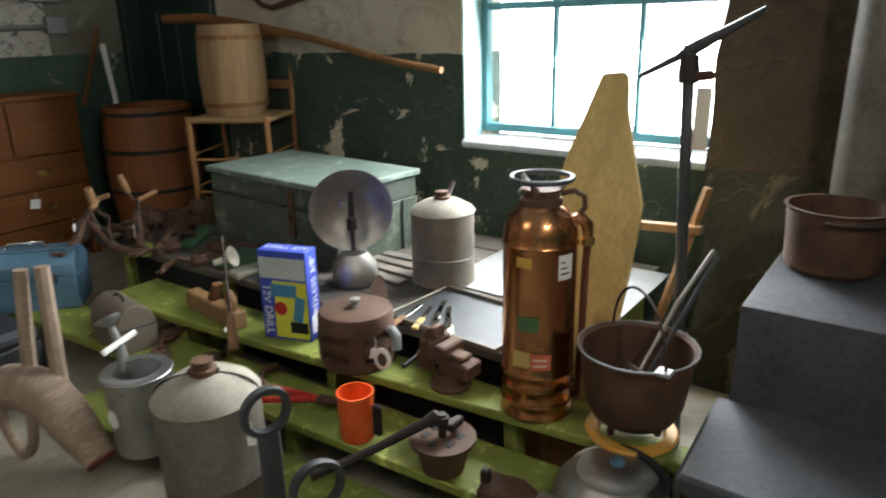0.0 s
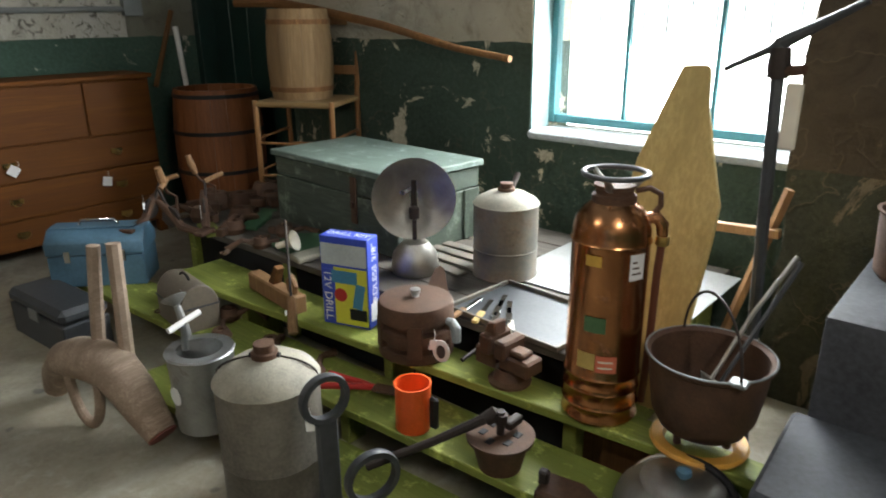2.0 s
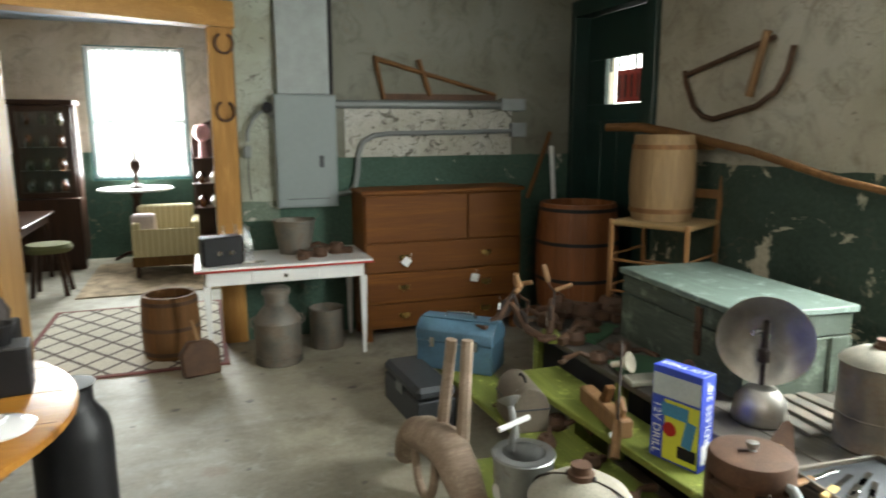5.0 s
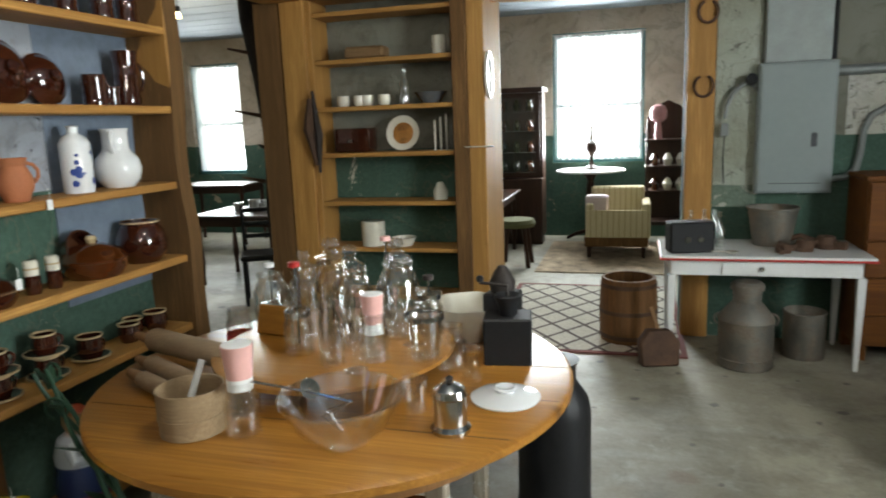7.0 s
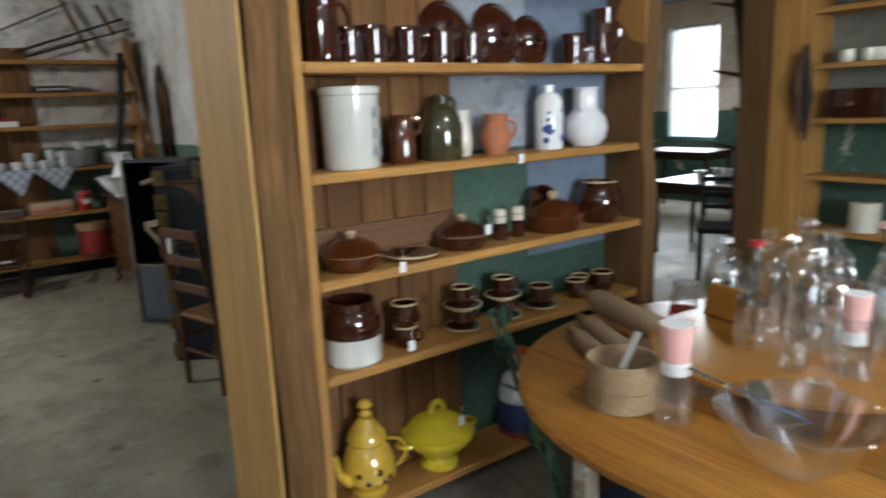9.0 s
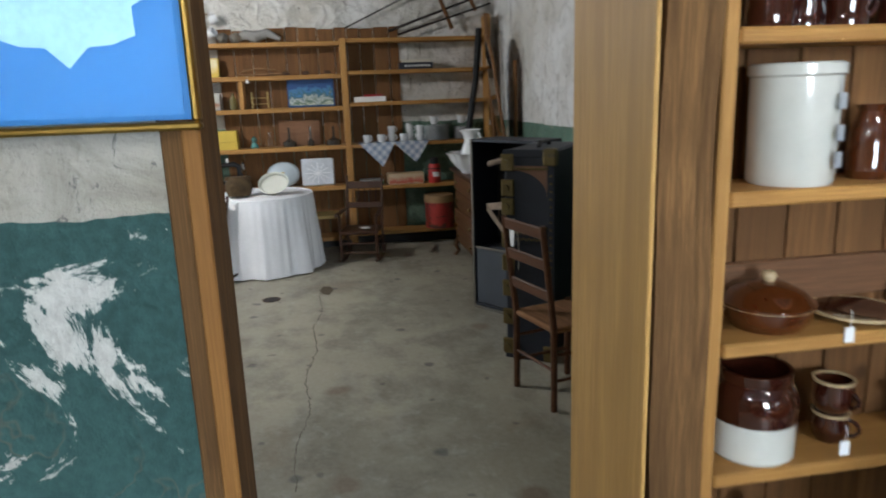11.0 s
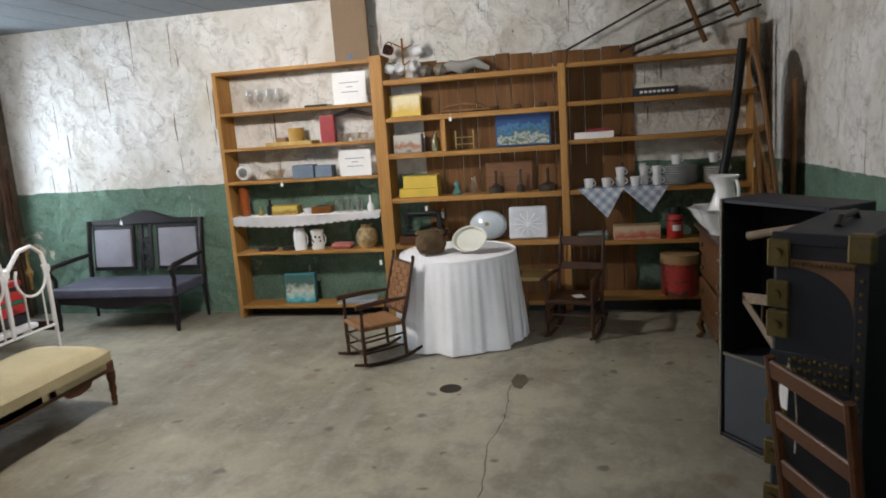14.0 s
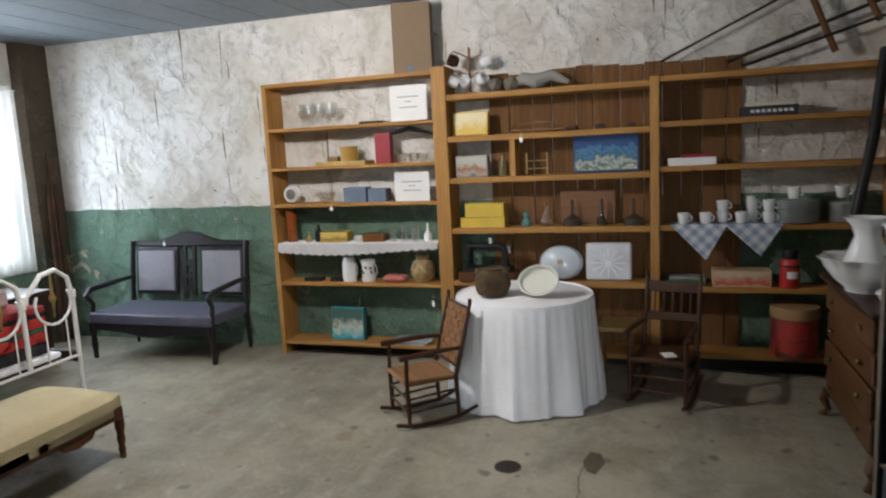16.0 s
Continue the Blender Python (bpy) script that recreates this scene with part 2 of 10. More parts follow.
def metal(name, c, rough, rust=0.0, rustc=(0.16, 0.07, 0.03)):
    m = Mat(name, rough, 1.0)
    v = m.coords()
    a, b = m.noise(v, 7, 7, 0.7, 0.6), m.noise(v, 60, 5)
    col = m.ramp(a, [(0.3, tuple(x * 0.6 for x in c)), (0.7, c)])
    m.color(col)
    m.roughness(a, rough - 0.08, rough + 0.16)
    if rust:
        k = m.ramp(a, [(0.62 - 0.25 * rust, G(0)), (0.72 - 0.15 * rust, G(1))])
        m.color(m.mix(k, col, m.ramp(b, [(0.3, tuple(x * 0.6 for x in rustc)), (0.7, rustc)])))
        inv = m.n("Math")
        inv.operation = "SUBTRACT"
        inv.inputs[0].default_value = 1.0
        m.l(k, inv.inputs[1])
        m.l(inv.outputs[0], m.b.inputs["Metallic"])
    m.bump(b, 0.1, 0.003)
    return m.m


def glaze(name, c, rough=0.12, var=0.3, edge=None):
    m = Mat(name, rough)
    v = m.coords()
    a = m.noise(v, 16, 5, 0.6, 0.5)
    m.color(m.ramp(a, [(0.3, tuple(x * (1 - var) for x in c)), (0.7, c)]))
    m.bump(a, 0.05, 0.004)
    m.b.inputs["Coat Weight"].default_value = 1.0
    m.b.inputs["Coat Roughness"].default_value = 0.05
    return m.m


M_FLOOR = concrete("worn_concrete")
M_WALL_A = wall_paint("tool_room_plaster", (0.20, 0.20, 0.165), (0.062, 0.115, 0.085), 1.43, 0.55)
M_WALL_E = wall_paint("window_wall_plaster", (0.46, 0.43, 0.35), (0.05, 0.078, 0.058), 1.43, 0.95, (0.40, 0.36, 0.27), 0.8)
M_WALL_P = wall_paint("teal_peeling_plaster", (0.55, 0.54, 0.5), (0.055, 0.13, 0.125), 1.40, 1.15, (0.5, 0.5, 0.47), 0.8)
M_WALL_C = wall_paint("shelf_room_plaster", (0.78, 0.77, 0.745), (0.145, 0.235, 0.175), 1.315, 0.45, (0.38, 0.33, 0.25), 0.9, 0.9)
M_WALL_B = wall_paint("parlour_plaster", (0.58, 0.50, 0.42), (0.06, 0.12, 0.09), 1.36, 0.6, (0.34, 0.28, 0.2), 0.7)
M_STONE = wall_paint("bare_rubble", (0.085, 0.066, 0.046), (0.06, 0.062, 0.042), 1.0, 0.7, (0.13, 0.105, 0.07), 1.0)
M_CEIL = plain("painted_board_ceiling", (0.18, 0.205, 0.23), 0.7, var=0.2, scale=3)
M_PINE_X = wood("pine_along_x", (0.36, 0.16, 0.04), (0.66, 0.37, 0.105), "x")
M_PINE_Y = wood("pine_along_y", (0.36, 0.16, 0.04), (0.66, 0.37, 0.105), "y")
M_PINE_Z = wood("pine_upright", (0.37, 0.168, 0.042), (0.66, 0.375, 0.11), "z")
M_PALE_Z = wood("pale_pine_upright", (0.55, 0.315, 0.095), (0.66, 0.40, 0.135), "z", 0.5, 20)
M_PINE_DULL = wood("aged_pine_upright", (0.24, 0.10, 0.024), (0.45, 0.225, 0.06), "z", 0.7)
M_ROUGH_Z = wood("rough_sawn_upright", (0.085, 0.041, 0.014), (0.31, 0.165, 0.06), "z", 0.85, 22)
M_OLDBOARD = wood("old_brown_boards", (0.11, 0.048, 0.016), (0.34, 0.165, 0.058), "z", 0.75, 12)
M_DARKWOOD = wood("dark_stained_wood", (0.028, 0.012, 0.007), (0.085, 0.035, 0.018), "x", 0.35)
M_DARKWOOD_Z = wood("dark_stained_upright", (0.028, 0.012, 0.007), (0.085, 0.035, 0.018), "z", 0.35)
M_DRESSER = wood("orange_dresser_veneer", (0.13, 0.040, 0.005), (0.245, 0.086, 0.010), "x", 0.62, 14, knots=False)
M_OAK = wood("golden_oak", (0.20, 0.09, 0.03), (0.38, 0.19, 0.075), "z", 0.45)
M_STAVE = wood("barrel_staves", (0.15, 0.05, 0.018), (0.33, 0.125, 0.045), "z", 0.45)
M_STAVE_PALE = wood("pale_keg_staves", (0.20, 0.12, 0.055), (0.38, 0.25, 0.125), "z", 0.7)
M_GREENBENCH = wood("lime_green_bench_paint", (0.19, 0.23, 0.045), (0.34, 0.38, 0.09), "y", 0.55, 9, 0.25, knots=False)
M_GREYBOARD = wood("grey_weathered_board", (0.07, 0.06, 0.05), (0.20, 0.18, 0.15), "y", 0.7)
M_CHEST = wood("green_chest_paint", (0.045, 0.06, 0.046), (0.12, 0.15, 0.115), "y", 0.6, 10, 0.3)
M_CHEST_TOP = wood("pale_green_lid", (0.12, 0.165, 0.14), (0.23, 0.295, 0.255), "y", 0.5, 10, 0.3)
M_TABLETOP = wood("round_table_pine", (0.30, 0.12, 0.02), (0.55, 0.26, 0.05), "x", 0.28, 9)
M_YOKE = wood("bleached_yoke_wood", (0.24, 0.17, 0.12), (0.48, 0.38, 0.29), "y", 0.75)
M_TOOLWOOD = wood("tool_handle_wood", (0.22, 0.11, 0.05), (0.45, 0.27, 0.13), "z", 0.6)
M_PLY = wood("yellow_plywood_board", (0.52, 0.37, 0.13), (0.70, 0.53, 0.22), "z", 0.6, 8)
M_IRON = plain("cast_iron", (0.035, 0.026, 0.022), 0.62, 0.4, 0.35, 20, 0.2)
M_RUSTIRON = plain("rusty_iron", (0.10, 0.052, 0.030), 0.75, 0.3, 0.4, 24, 0.3)
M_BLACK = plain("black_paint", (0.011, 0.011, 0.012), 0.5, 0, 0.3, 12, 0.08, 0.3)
M_GALV = metal("galvanised_steel", (0.46, 0.47, 0.46), 0.42, 0.2, (0.22, 0.19, 0.15))
M_GALV_OLD = metal("weathered_zinc", (0.26, 0.25, 0.22), 0.55, 0.8, (0.19, 0.15, 0.11))
M_CANZINC = plain("dull_brown_grey_zinc", (0.165, 0.15, 0.122), 0.55, 0.25, 0.4, 14, 0.15)
M_CHALK = plain("chalky_oxidised_zinc", (0.25, 0.23, 0.18), 0.75, 0.0, 0.35, 22, 0.25)
M_CHROME = metal("polished_steel", (0.72, 0.72, 0.70), 0.14)
M_ALU = metal("dull_aluminium", (0.50, 0.48, 0.43), 0.42)
M_BRASS = metal("brass", (0.60, 0.42, 0.15), 0.25)
M_COPPER = metal("copper", (0.55, 0.25, 0.11), 0.2, 0.15, (0.12, 0.05, 0.03))
M_STOVE = plain("grey_stove_enamel", (0.058, 0.062, 0.07), 0.6, 0.0, 0.45, 9, 0.15, 0.25)
M_PANEL = plain("grey_electric_enamel", (0.215, 0.25, 0.25), 0.45, 0.0, 0.06, 4, 0.02)
M_PANEL2 = plain("grey_pitted_panel", (0.30, 0.33, 0.32), 0.6, 0.0, 0.12, 30, 0.3)
M_PIPE = plain("grey_conduit", (0.20, 0.215, 0.21), 0.45, 0.3, 0.15)
M_DKGREEN = plain("dark_green_door_paint", (0.008, 0.030, 0.024), 0.4, 0, 0.25, 5)
M_TEAL = plain("teal_window_paint", (0.06, 0.22, 0.25), 0.5, 0, 0.3, 12)
M_SILL = plain("chipped_white_sill", (0.40, 0.44, 0.45), 0.6, 0, 0.35, 12)
M_WHITE = plain("white_enamel", (0.74, 0.74, 0.72), 0.25, 0, 0.06, 8, 0.02)
M_RED = plain("red_paint", (0.45, 0.025, 0.02), 0.4, 0, 0.2)
M_PAPER = plain("white_paper", (0.78, 0.78, 0.77), 0.8, 0, 0.04, 6, 0.0)
M_BLUEBOX = plain("blue_toolbox_paint", (0.075, 0.16, 0.23), 0.5, 0, 0.25, 9)
M_GREYBOX = plain("dark_grey_steel", (0.05, 0.055, 0.06), 0.5, 0.2, 0.3, 9)
M_TAUPE = plain("taupe_lunchbox_paint", (0.15, 0.125, 0.095), 0.55, 0, 0.25, 9)
M_ORANGE = plain("orange_red_paint", (0.70, 0.10, 0.02), 0.4, 0, 0.15)
M_CLOTH = plain("white_cotton", (0.88, 0.88, 0.90), 0.95, 0, 0.06, 10, 0.1)
M_GLASS = bpy.data.materials.new("clear_glass")
M_GLASS.use_nodes = True
gt_ = M_GLASS.node_tree
g_tr, g_gl, g_lw, g_fr, g_mx = (gt_.nodes.new("ShaderNode" + k) for k in ("BsdfTransparent", "BsdfGlossy", "LayerWeight", "ValToRGB", "MixShader"))
g_tr.inputs[0].default_value, g_gl.inputs[0].default_value = (0.97, 0.98, 0.975, 1), (1, 1, 1, 1)
g_gl.inputs["Roughness"].default_value = 0.03
for e_, (p_, v_) in zip(g_fr.color_ramp.elements, ((0.0, 0.15), (1.0, 0.95))):
    e_.position, e_.color = p_, (v_, v_, v_, 1)
e_ = g_fr.color_ramp.elements.new(0.7)
e_.color = (0.32, 0.32, 0.32, 1)
for a_, b_ in ((g_lw.outputs["Facing"], g_fr.inputs[0]), (g_fr.outputs[0], g_mx.inputs[0]), (g_tr.outputs[0], g_mx.inputs[1]), (g_gl.outputs[0], g_mx.inputs[2]), (g_mx.outputs[0], gt_.nodes["Material Output"].inputs[0])):
    gt_.links.new(a_, b_)
M_PANE = glassy("window_glass", (0.97, 0.99, 0.99), 0.0)
M_BRICKGLAZE = glaze("brown_glaze", (0.042, 0.010, 0.005), 0.08)
M_CARAMEL = glaze("caramel_glaze", (0.085, 0.022, 0.006), 0.08)
M_RIM = glaze("pale_rim_glaze", (0.55, 0.42, 0.24))
M_STONEWARE = glaze("white_stoneware", (0.66, 0.66, 0.60), 0.2, 0.08)
M_CREAM = glaze("cream_stoneware", (0.70, 0.66, 0.55), 0.25, 0.1)
M_OLIVE = glaze("olive_glaze", (0.05, 0.044, 0.02))
M_TERRA = plain("terracotta", (0.40, 0.14, 0.06), 0.75, 0, 0.12)
M_YELLOW = glaze("mustard_glaze", (0.62, 0.40, 0.045))
M_LIME = glaze("chartreuse_glaze", (0.70, 0.56, 0.03))
M_CHINA = glaze("white_china", (0.78, 0.79, 0.80), 0.12, 0.04)
M_BLUE = plain("blue_transfer_print", (0.03, 0.06, 0.25), 0.3)
M_DAY = glow("bright_daylight", (0.93, 0.97, 1.0), 6.0)

# ---- mesh helpers ----


def box(lo, hi, bev=0.0, m=None, seg=1):
    bm = bmesh.new()
    bmesh.ops.create_cube(bm, size=1)
    s = [h - l for l, h in zip(lo, hi)]
    c = [(h + l) / 2 for l, h in zip(lo, hi)]
    for v in bm.verts:
        v.co = Vector((v.co.x * s[0] + c[0], v.co.y * s[1] + c[1], v.co.z * s[2] + c[2]))
    if bev:
        bmesh.ops.bevel(bm, geom=bm.edges[:], offset=bev, segments=seg, affect="EDGES", profile=0.7)
    if m:
        bm.transform(m)
    return bm


def cbox(c, s, bev=0.0, m=None, seg=1):
    return box([a - b / 2 for a, b in zip(c, s)], [a + b / 2 for a, b in zip(c, s)], bev, m, seg)


def join(*bms):
    out = bms[0]
    for b in bms[1:]:
        me = bpy.data.meshes.new("t")
        b.to_mesh(me)
        out.from_mesh(me)
        bpy.data.meshes.remove(me)
        b.free()
    return out


def lathe(profile, seg=24, m=None, wave=None):
    """Turns (radius, height) pairs round the upright axis. wave(angle, height) scales the radius."""
    bm = bmesh.new()
    rings = []
    for r, z in profile:
        if r < 1e-5:
            rings.append([bm.verts.new((0, 0, z))])
        else:
            ring = []
            for i in range(seg):
                a = 2 * math.pi * i / seg
                k = wave(a, z) if wave else 1.0
                ring.append(bm.verts.new((r * k * math.cos(a), r * k * math.sin(a), z)))
            rings.append(ring)
    for a, b in zip(rings, rings[1:]):
        for i in range(seg):
            j = (i + 1) % seg
            if len(a) == 1 and len(b) == 1:
                continue
            if len(a) == 1:
                bm.faces.new((a[0], b[i], b[j]))
            elif len(b) == 1:
                bm.faces.new((a[i], a[j], b[0]))
            else:
                bm.faces.new((a[i], a[j], b[j], b[i]))
    bmesh.ops.recalc_face_normals(bm, faces=bm.faces[:])
    if m:
        bm.transform(m)
    return bm


def cyl(r, z0, z1, seg=20, r2=None, m=None):
    r2 = r if r2 is None else r2
    return lathe([(0, z0), (r, z0), (r2, z1), (0, z1)], seg, m)


def tube(pts, r, seg=8, closed=False, m=None):
    """A round bar along points; r is one radius or one for each point."""
    bm = bmesh.new()
    pts = [Vector(p) for p in pts]
    n = len(pts)
    rings = []
    up = Vector((0, 0, 1))
    last = None
    for i, p in enumerate(pts):
        if closed:
            d = pts[(i + 1) % n] - pts[i - 1]
        else:
            d = pts[min(i + 1, n - 1)] - pts[max(i - 1, 0)]
        d.normalize()
        if last is None:
            a = d.cross(up if abs(d.z) < 0.9 else Vector((1, 0, 0)))
        else:
            a = last - d * last.dot(d)
        a.normalize()
        last = a
        b = d.cross(a)
        rr = r[i] if isinstance(r, (list, tuple)) else r
        rings.append([bm.verts.new(p + (a * math.cos(2 * math.pi * k / seg) + b * math.sin(2 * math.pi * k / seg)) * rr) for k in range(seg)])
    pairs = list(zip(rings, rings[1:])) + ([(rings[-1], rings[0])] if closed else [])
    for p, q in pairs:
        for k in range(seg):
            j = (k + 1) % seg
            bm.faces.new((p[k], p[j], q[j], q[k]))
    if not closed:
        bm.faces.new(rings[0])
        bm.faces.new(rings[-1])
    bmesh.ops.recalc_face_normals(bm, faces=bm.faces[:])
    if m:
        bm.transform(m)
    return bm


def arc(c, r, a0, a1, n, plane="xz", squash=1.0):
    out = []
    for i in range(n):
        a = radians(a0 + (a1 - a0) * i / (n - 1))
        u, w = r * math.cos(a), r * squash * math.sin(a)
        out.append({"xz": (c[0] + u, c[1], c[2] + w), "yz": (c[0], c[1] + u, c[2] + w), "xy": (c[0] + u, c[1] + w, c[2])}[plane])
    return out


def slab(poly, z0, z1, bev=0.0, m=None):
    """An outline in x and y, drawn up from z0 to z1."""
    bm = bmesh.new()
    lo = [bm.verts.new((x, y, z0)) for x, y in poly]
    hi = [bm.verts.new((x, y, z1)) for x, y in poly]
    bm.faces.new(list(reversed(lo)))
    bm.faces.new(hi)
    n = len(poly)
    for i in range(n):
        bm.faces.new((lo[i], lo[(i + 1) % n], hi[(i + 1) % n], hi[i]))
    bmesh.ops.recalc_face_normals(bm, faces=bm.faces[:])
    if bev:
        bmesh.ops.bevel(bm, geom=bm.edges[:], offset=bev, segments=1, affect="EDGES")
    if m:
        bm.transform(m)
    return bm


def rod(a, b, r, r2=None, seg=8):
    return tube([a, b], [r, r if r2 is None else r2], seg)


def mesh_of(name, bm, mat, angle=35):
    me = bpy.data.meshes.new(name)
    bm.to_mesh(me)
    bm.free()
    me.shade_smooth()
    me.set_sharp_from_angle(angle=radians(angle))
    me.materials.append(mat)
    return me


def part(name, bm, mat, parent, label=""):
    ob = new(name, mesh_of(name, bm, mat) if not isinstance(bm, bpy.types.Mesh) else bm)
    ob.parent = parent
    if label:
        tagged(ob, label)
    return ob


def thing(name, loc, rz, label, cat, group=""):
    ob = new(name)
    ob.empty_display_size = 0.1
    ob.matrix_basis = pose(*loc, 0, 0, rz)
    return tagged(ob, label, cat, group)


def put(name, bm, mat, loc, label, cat, group="", rz=0, kind=""):
    ob = new(name, mesh_of(name, bm, mat))
    ob.matrix_basis = pose(*loc, 0, 0, rz)
    return tagged(ob, label, cat, group, kind)


def structure(name, bm, mat, label, cat):
    ob = new(name, mesh_of(name, bm, mat))
    return tagged(ob, label, cat, kind="structure")


R = random.Random(11)
CEIL = 2.95

# ---- the building ----
structure("floor", box((-9.6, -11.0, -0.15), (3.2, 5.0, 0)), M_FLOOR, "stained grey concrete floor with cracks", "floor")
boards = [box((-9.6, y + 0.004, CEIL), (3.2, y + 0.396, CEIL + 0.06), 0.004) for y in [-11 + 0.4 * i for i in range(40)]]
structure("ceiling", join(box((-9.6, -11, CEIL + 0.02), (3.2, 5, CEIL + 0.2)), *boards), M_CEIL, "blue-grey painted board ceiling", "ceiling")


def wall_run(name, axis, at, thick, a0, a1, holes, mat, label):
    """A wall in the plane axis = at, from a0 to a1 along the other axis; holes are (b0, b1, z0, z1)."""
    def seg(b0, b1, z0, z1):
        if axis == "x":
            return box((at, b0, z0), (at + thick, b1, z1))
        return box((b0, at, z0), (b1, at + thick, z1))
    bits, cur = [], a0
    for b0, b1, z0, z1 in sorted(holes):
        bits.append(seg(cur, b0, 0, CEIL + 0.01))
        if z0 > 0:
            bits.append(seg(b0, b1, 0, z0))
        bits.append(seg(b0, b1, z1, CEIL + 0.01))
        cur = b1
    bits.append(seg(cur, a1, 0, CEIL + 0.01))
    return structure(name, join(*bits), mat, label, "wall")


wall_run("wall_east", "x", 2.6, 0.4, -8.4, 0.5, [(-4.58, -3.19, 0.955, 2.62), (-1.03, 0.03, 0, 2.62)], M_WALL_E, "thick plaster wall, flaking green below and cream above")
wall_run("wall_north", "y", 0.08, 0.34, -0.45, 2.6, [], M_WALL_A, "plaster wall, green below and mottled grey above")
wall_run("wall_shelf_back", "y", -0.42, 0.3, -3.3, -1.832, [], M_WALL_A, "short plaster wall behind shelves, green below")
wall_run("wall_partition", "x", -3.3, 0.2, -4.12, -2.12, [], M_WALL_A, "partition wall, flaking green and white paint")
wall_run("wall_partition_south", "x", -3.3, 0.32, -10.5, -5.12, [], M_WALL_P, "thick partition wall, teal green paint flaking to white")
structure("lintel_over_passage", box((-3.3, -5.1, 2.63), (-3.1, -4.12, CEIL)), M_WALL_A, "plaster over the passage", "wall")
wall_run("wall_south", "y", -8.4, 0.3, -3.1, 2.6, [], M_WALL_A, "plaster wall, green below")
wall_run("wall_parlour_north", "y", 4.32, 0.3, -8.6, 1.4, [(-1.86, -0.68, 1.0, 2.69), (-7.45, -6.58, 0.93, 2.6)], M_WALL_B, "stained plaster wall, pinkish above and green below")
wall_run("wall_parlour_east", "x", 1.0, 0.3, 0.42, 4.32, [], M_WALL_B, "stained plaster wall")
wall_run("wall_parlour_west", "x", -8.6, 0.3, -2.73, 4.32, [], M_WALL_B, "stained plaster wall")
wall_run("wall_shelf_room_north", "y", -2.93, 0.2, -9.05, -3.3, [], M_WALL_C, "white plaster wall with green dado")
wall_run("wall_shelf_room_west", "x", -9.35, 0.3, -10.8, -2.73, [], M_WALL_C, "crumpled white plaster wall with green dado and dark drips")
wall_run("wall_shelf_room_south", "y", -10.8, 0.3, -9.05, -3.1, [(-8.72, -7.5, 0.8, 2.55)], M_WALL_C, "plaster wall with a window")
structure("wall_corner_stone", box((-9.05, -10.5, 0), (-8.74, -10.36, CEIL)), M_STONE, "bare dark rubble in the corner", "wall")
structure("lintel_over_opening", box((-3.3, -2.12, 2.46), (-3.1, -0.42, CEIL)), M_WALL_A, "plaster over the opening", "wall")
structure("lintel_over_doorway", box((-1.74, -0.2, 2.56), (-0.45, 0.1, CEIL)), M_WALL_A, "plaster over the doorway", "wall")


def wpart(name, bm, mat, parent, label=""):
    """A part drawn in the room's own metres."""
    top = parent
    m = Matrix.Identity(4)
    while top:
        m = top.matrix_basis @ m
        top = top.parent
    bm.transform(m.inverted())
    return part(name, bm, mat, parent, label)


def backdrop(name, bm):
    return structure(name, bm, M_DAY, "white daylight outside", "backdrop")


# ---- windows and the green door ----
def window(name, axis, at, a0, a1, z0, z1, bars_a, bars_z, mat, depth=0.06, label="", thick=0.045):
    w = thing(name, (at, a0, z0) if axis == "x" else (a0, at, z0), 0, label, "window")
    tagged(w, kind="structure")

    def bx(b0, b1, c0, c1, d0, d1, bev=0.004):
        return box((d0, b0, c0), (d1, b1, c1), bev) if axis == "x" else box((b0, d0, c0), (b1, d1, c1), bev)
    t = thick
    fr = join(bx(a0, a0 + t, z0, z1, at, at + depth), bx(a1 - t, a1, z0, z1, at, at + depth),
              bx(a0 + t, a1 - t, z0, z0 + t, at, at + depth), bx(a0 + t, a1 - t, z1 - t, z1, at, at + depth))
    wpart("window_frame", fr, mat, w)
    for a in bars_a:
        wpart("glazing_bar", bx(a - 0.011, a + 0.011, z0 + t, z1 - t, at + 0.012, at + depth - 0.012, 0.002), mat, w)
    for z in bars_z:
        wpart("meeting_rail", bx(a0 + t, a1 - t, z - 0.018, z + 0.018, at + 0.008, at + depth - 0.008, 0.002), mat, w)
    ed = [a0 + t] + list(bars_a) + [a1 - t]
    zs = [z0 + t] + list(bars_z) + [z1 - t]
    for p, q in zip(ed, ed[1:]):
        for u, v in zip(zs, zs[1:]):
            pane = wpart("pane", bx(p, q, u, v, at + depth / 2 - 0.002, at + depth / 2 + 0.002, 0), M_PANE, w)
            pane.visible_shadow = False
    return w


win1 = window("window_1", "x", 2.78, -4.58, -3.19, 1.0, 2.62, [-4.1, -3.64], [1.67], M_TEAL, label="teal painted wooden sash window, bright daylight behind")
structure("window_1_sill", join(box((2.575, -4.58, 0.93), (2.84, -3.19, 0.975), 0.012)), M_SILL, "chipped white plaster window sill", "sill")
structure("window_1_reveal", join(box((2.605, -3.2, 0.975), (2.78, -3.186, 2.615)), box((2.605, -4.584, 0.975), (2.78, -4.57, 2.615))), plain("pale_teal_reveal", (0.22, 0.34, 0.34), 0.7, 0, 0.3, 9), "pale teal painted window reveal", "trim")
slat_me = mesh_of("slat", box((-0.003, -0.005, 0.9), (0.003, 0.005, 2.7)), plain("grey_slat", (0.55, 0.58, 0.6), 0.8))
blind = thing("window_grille", (2.93, -3.9, 0.0), 0, "row of thin pale upright bars outside the window", "grille")
for i in range(11):
    s = part("bar", slat_me, None, blind)
    s.location = (0, -0.62 + 0.124 * i, 0)
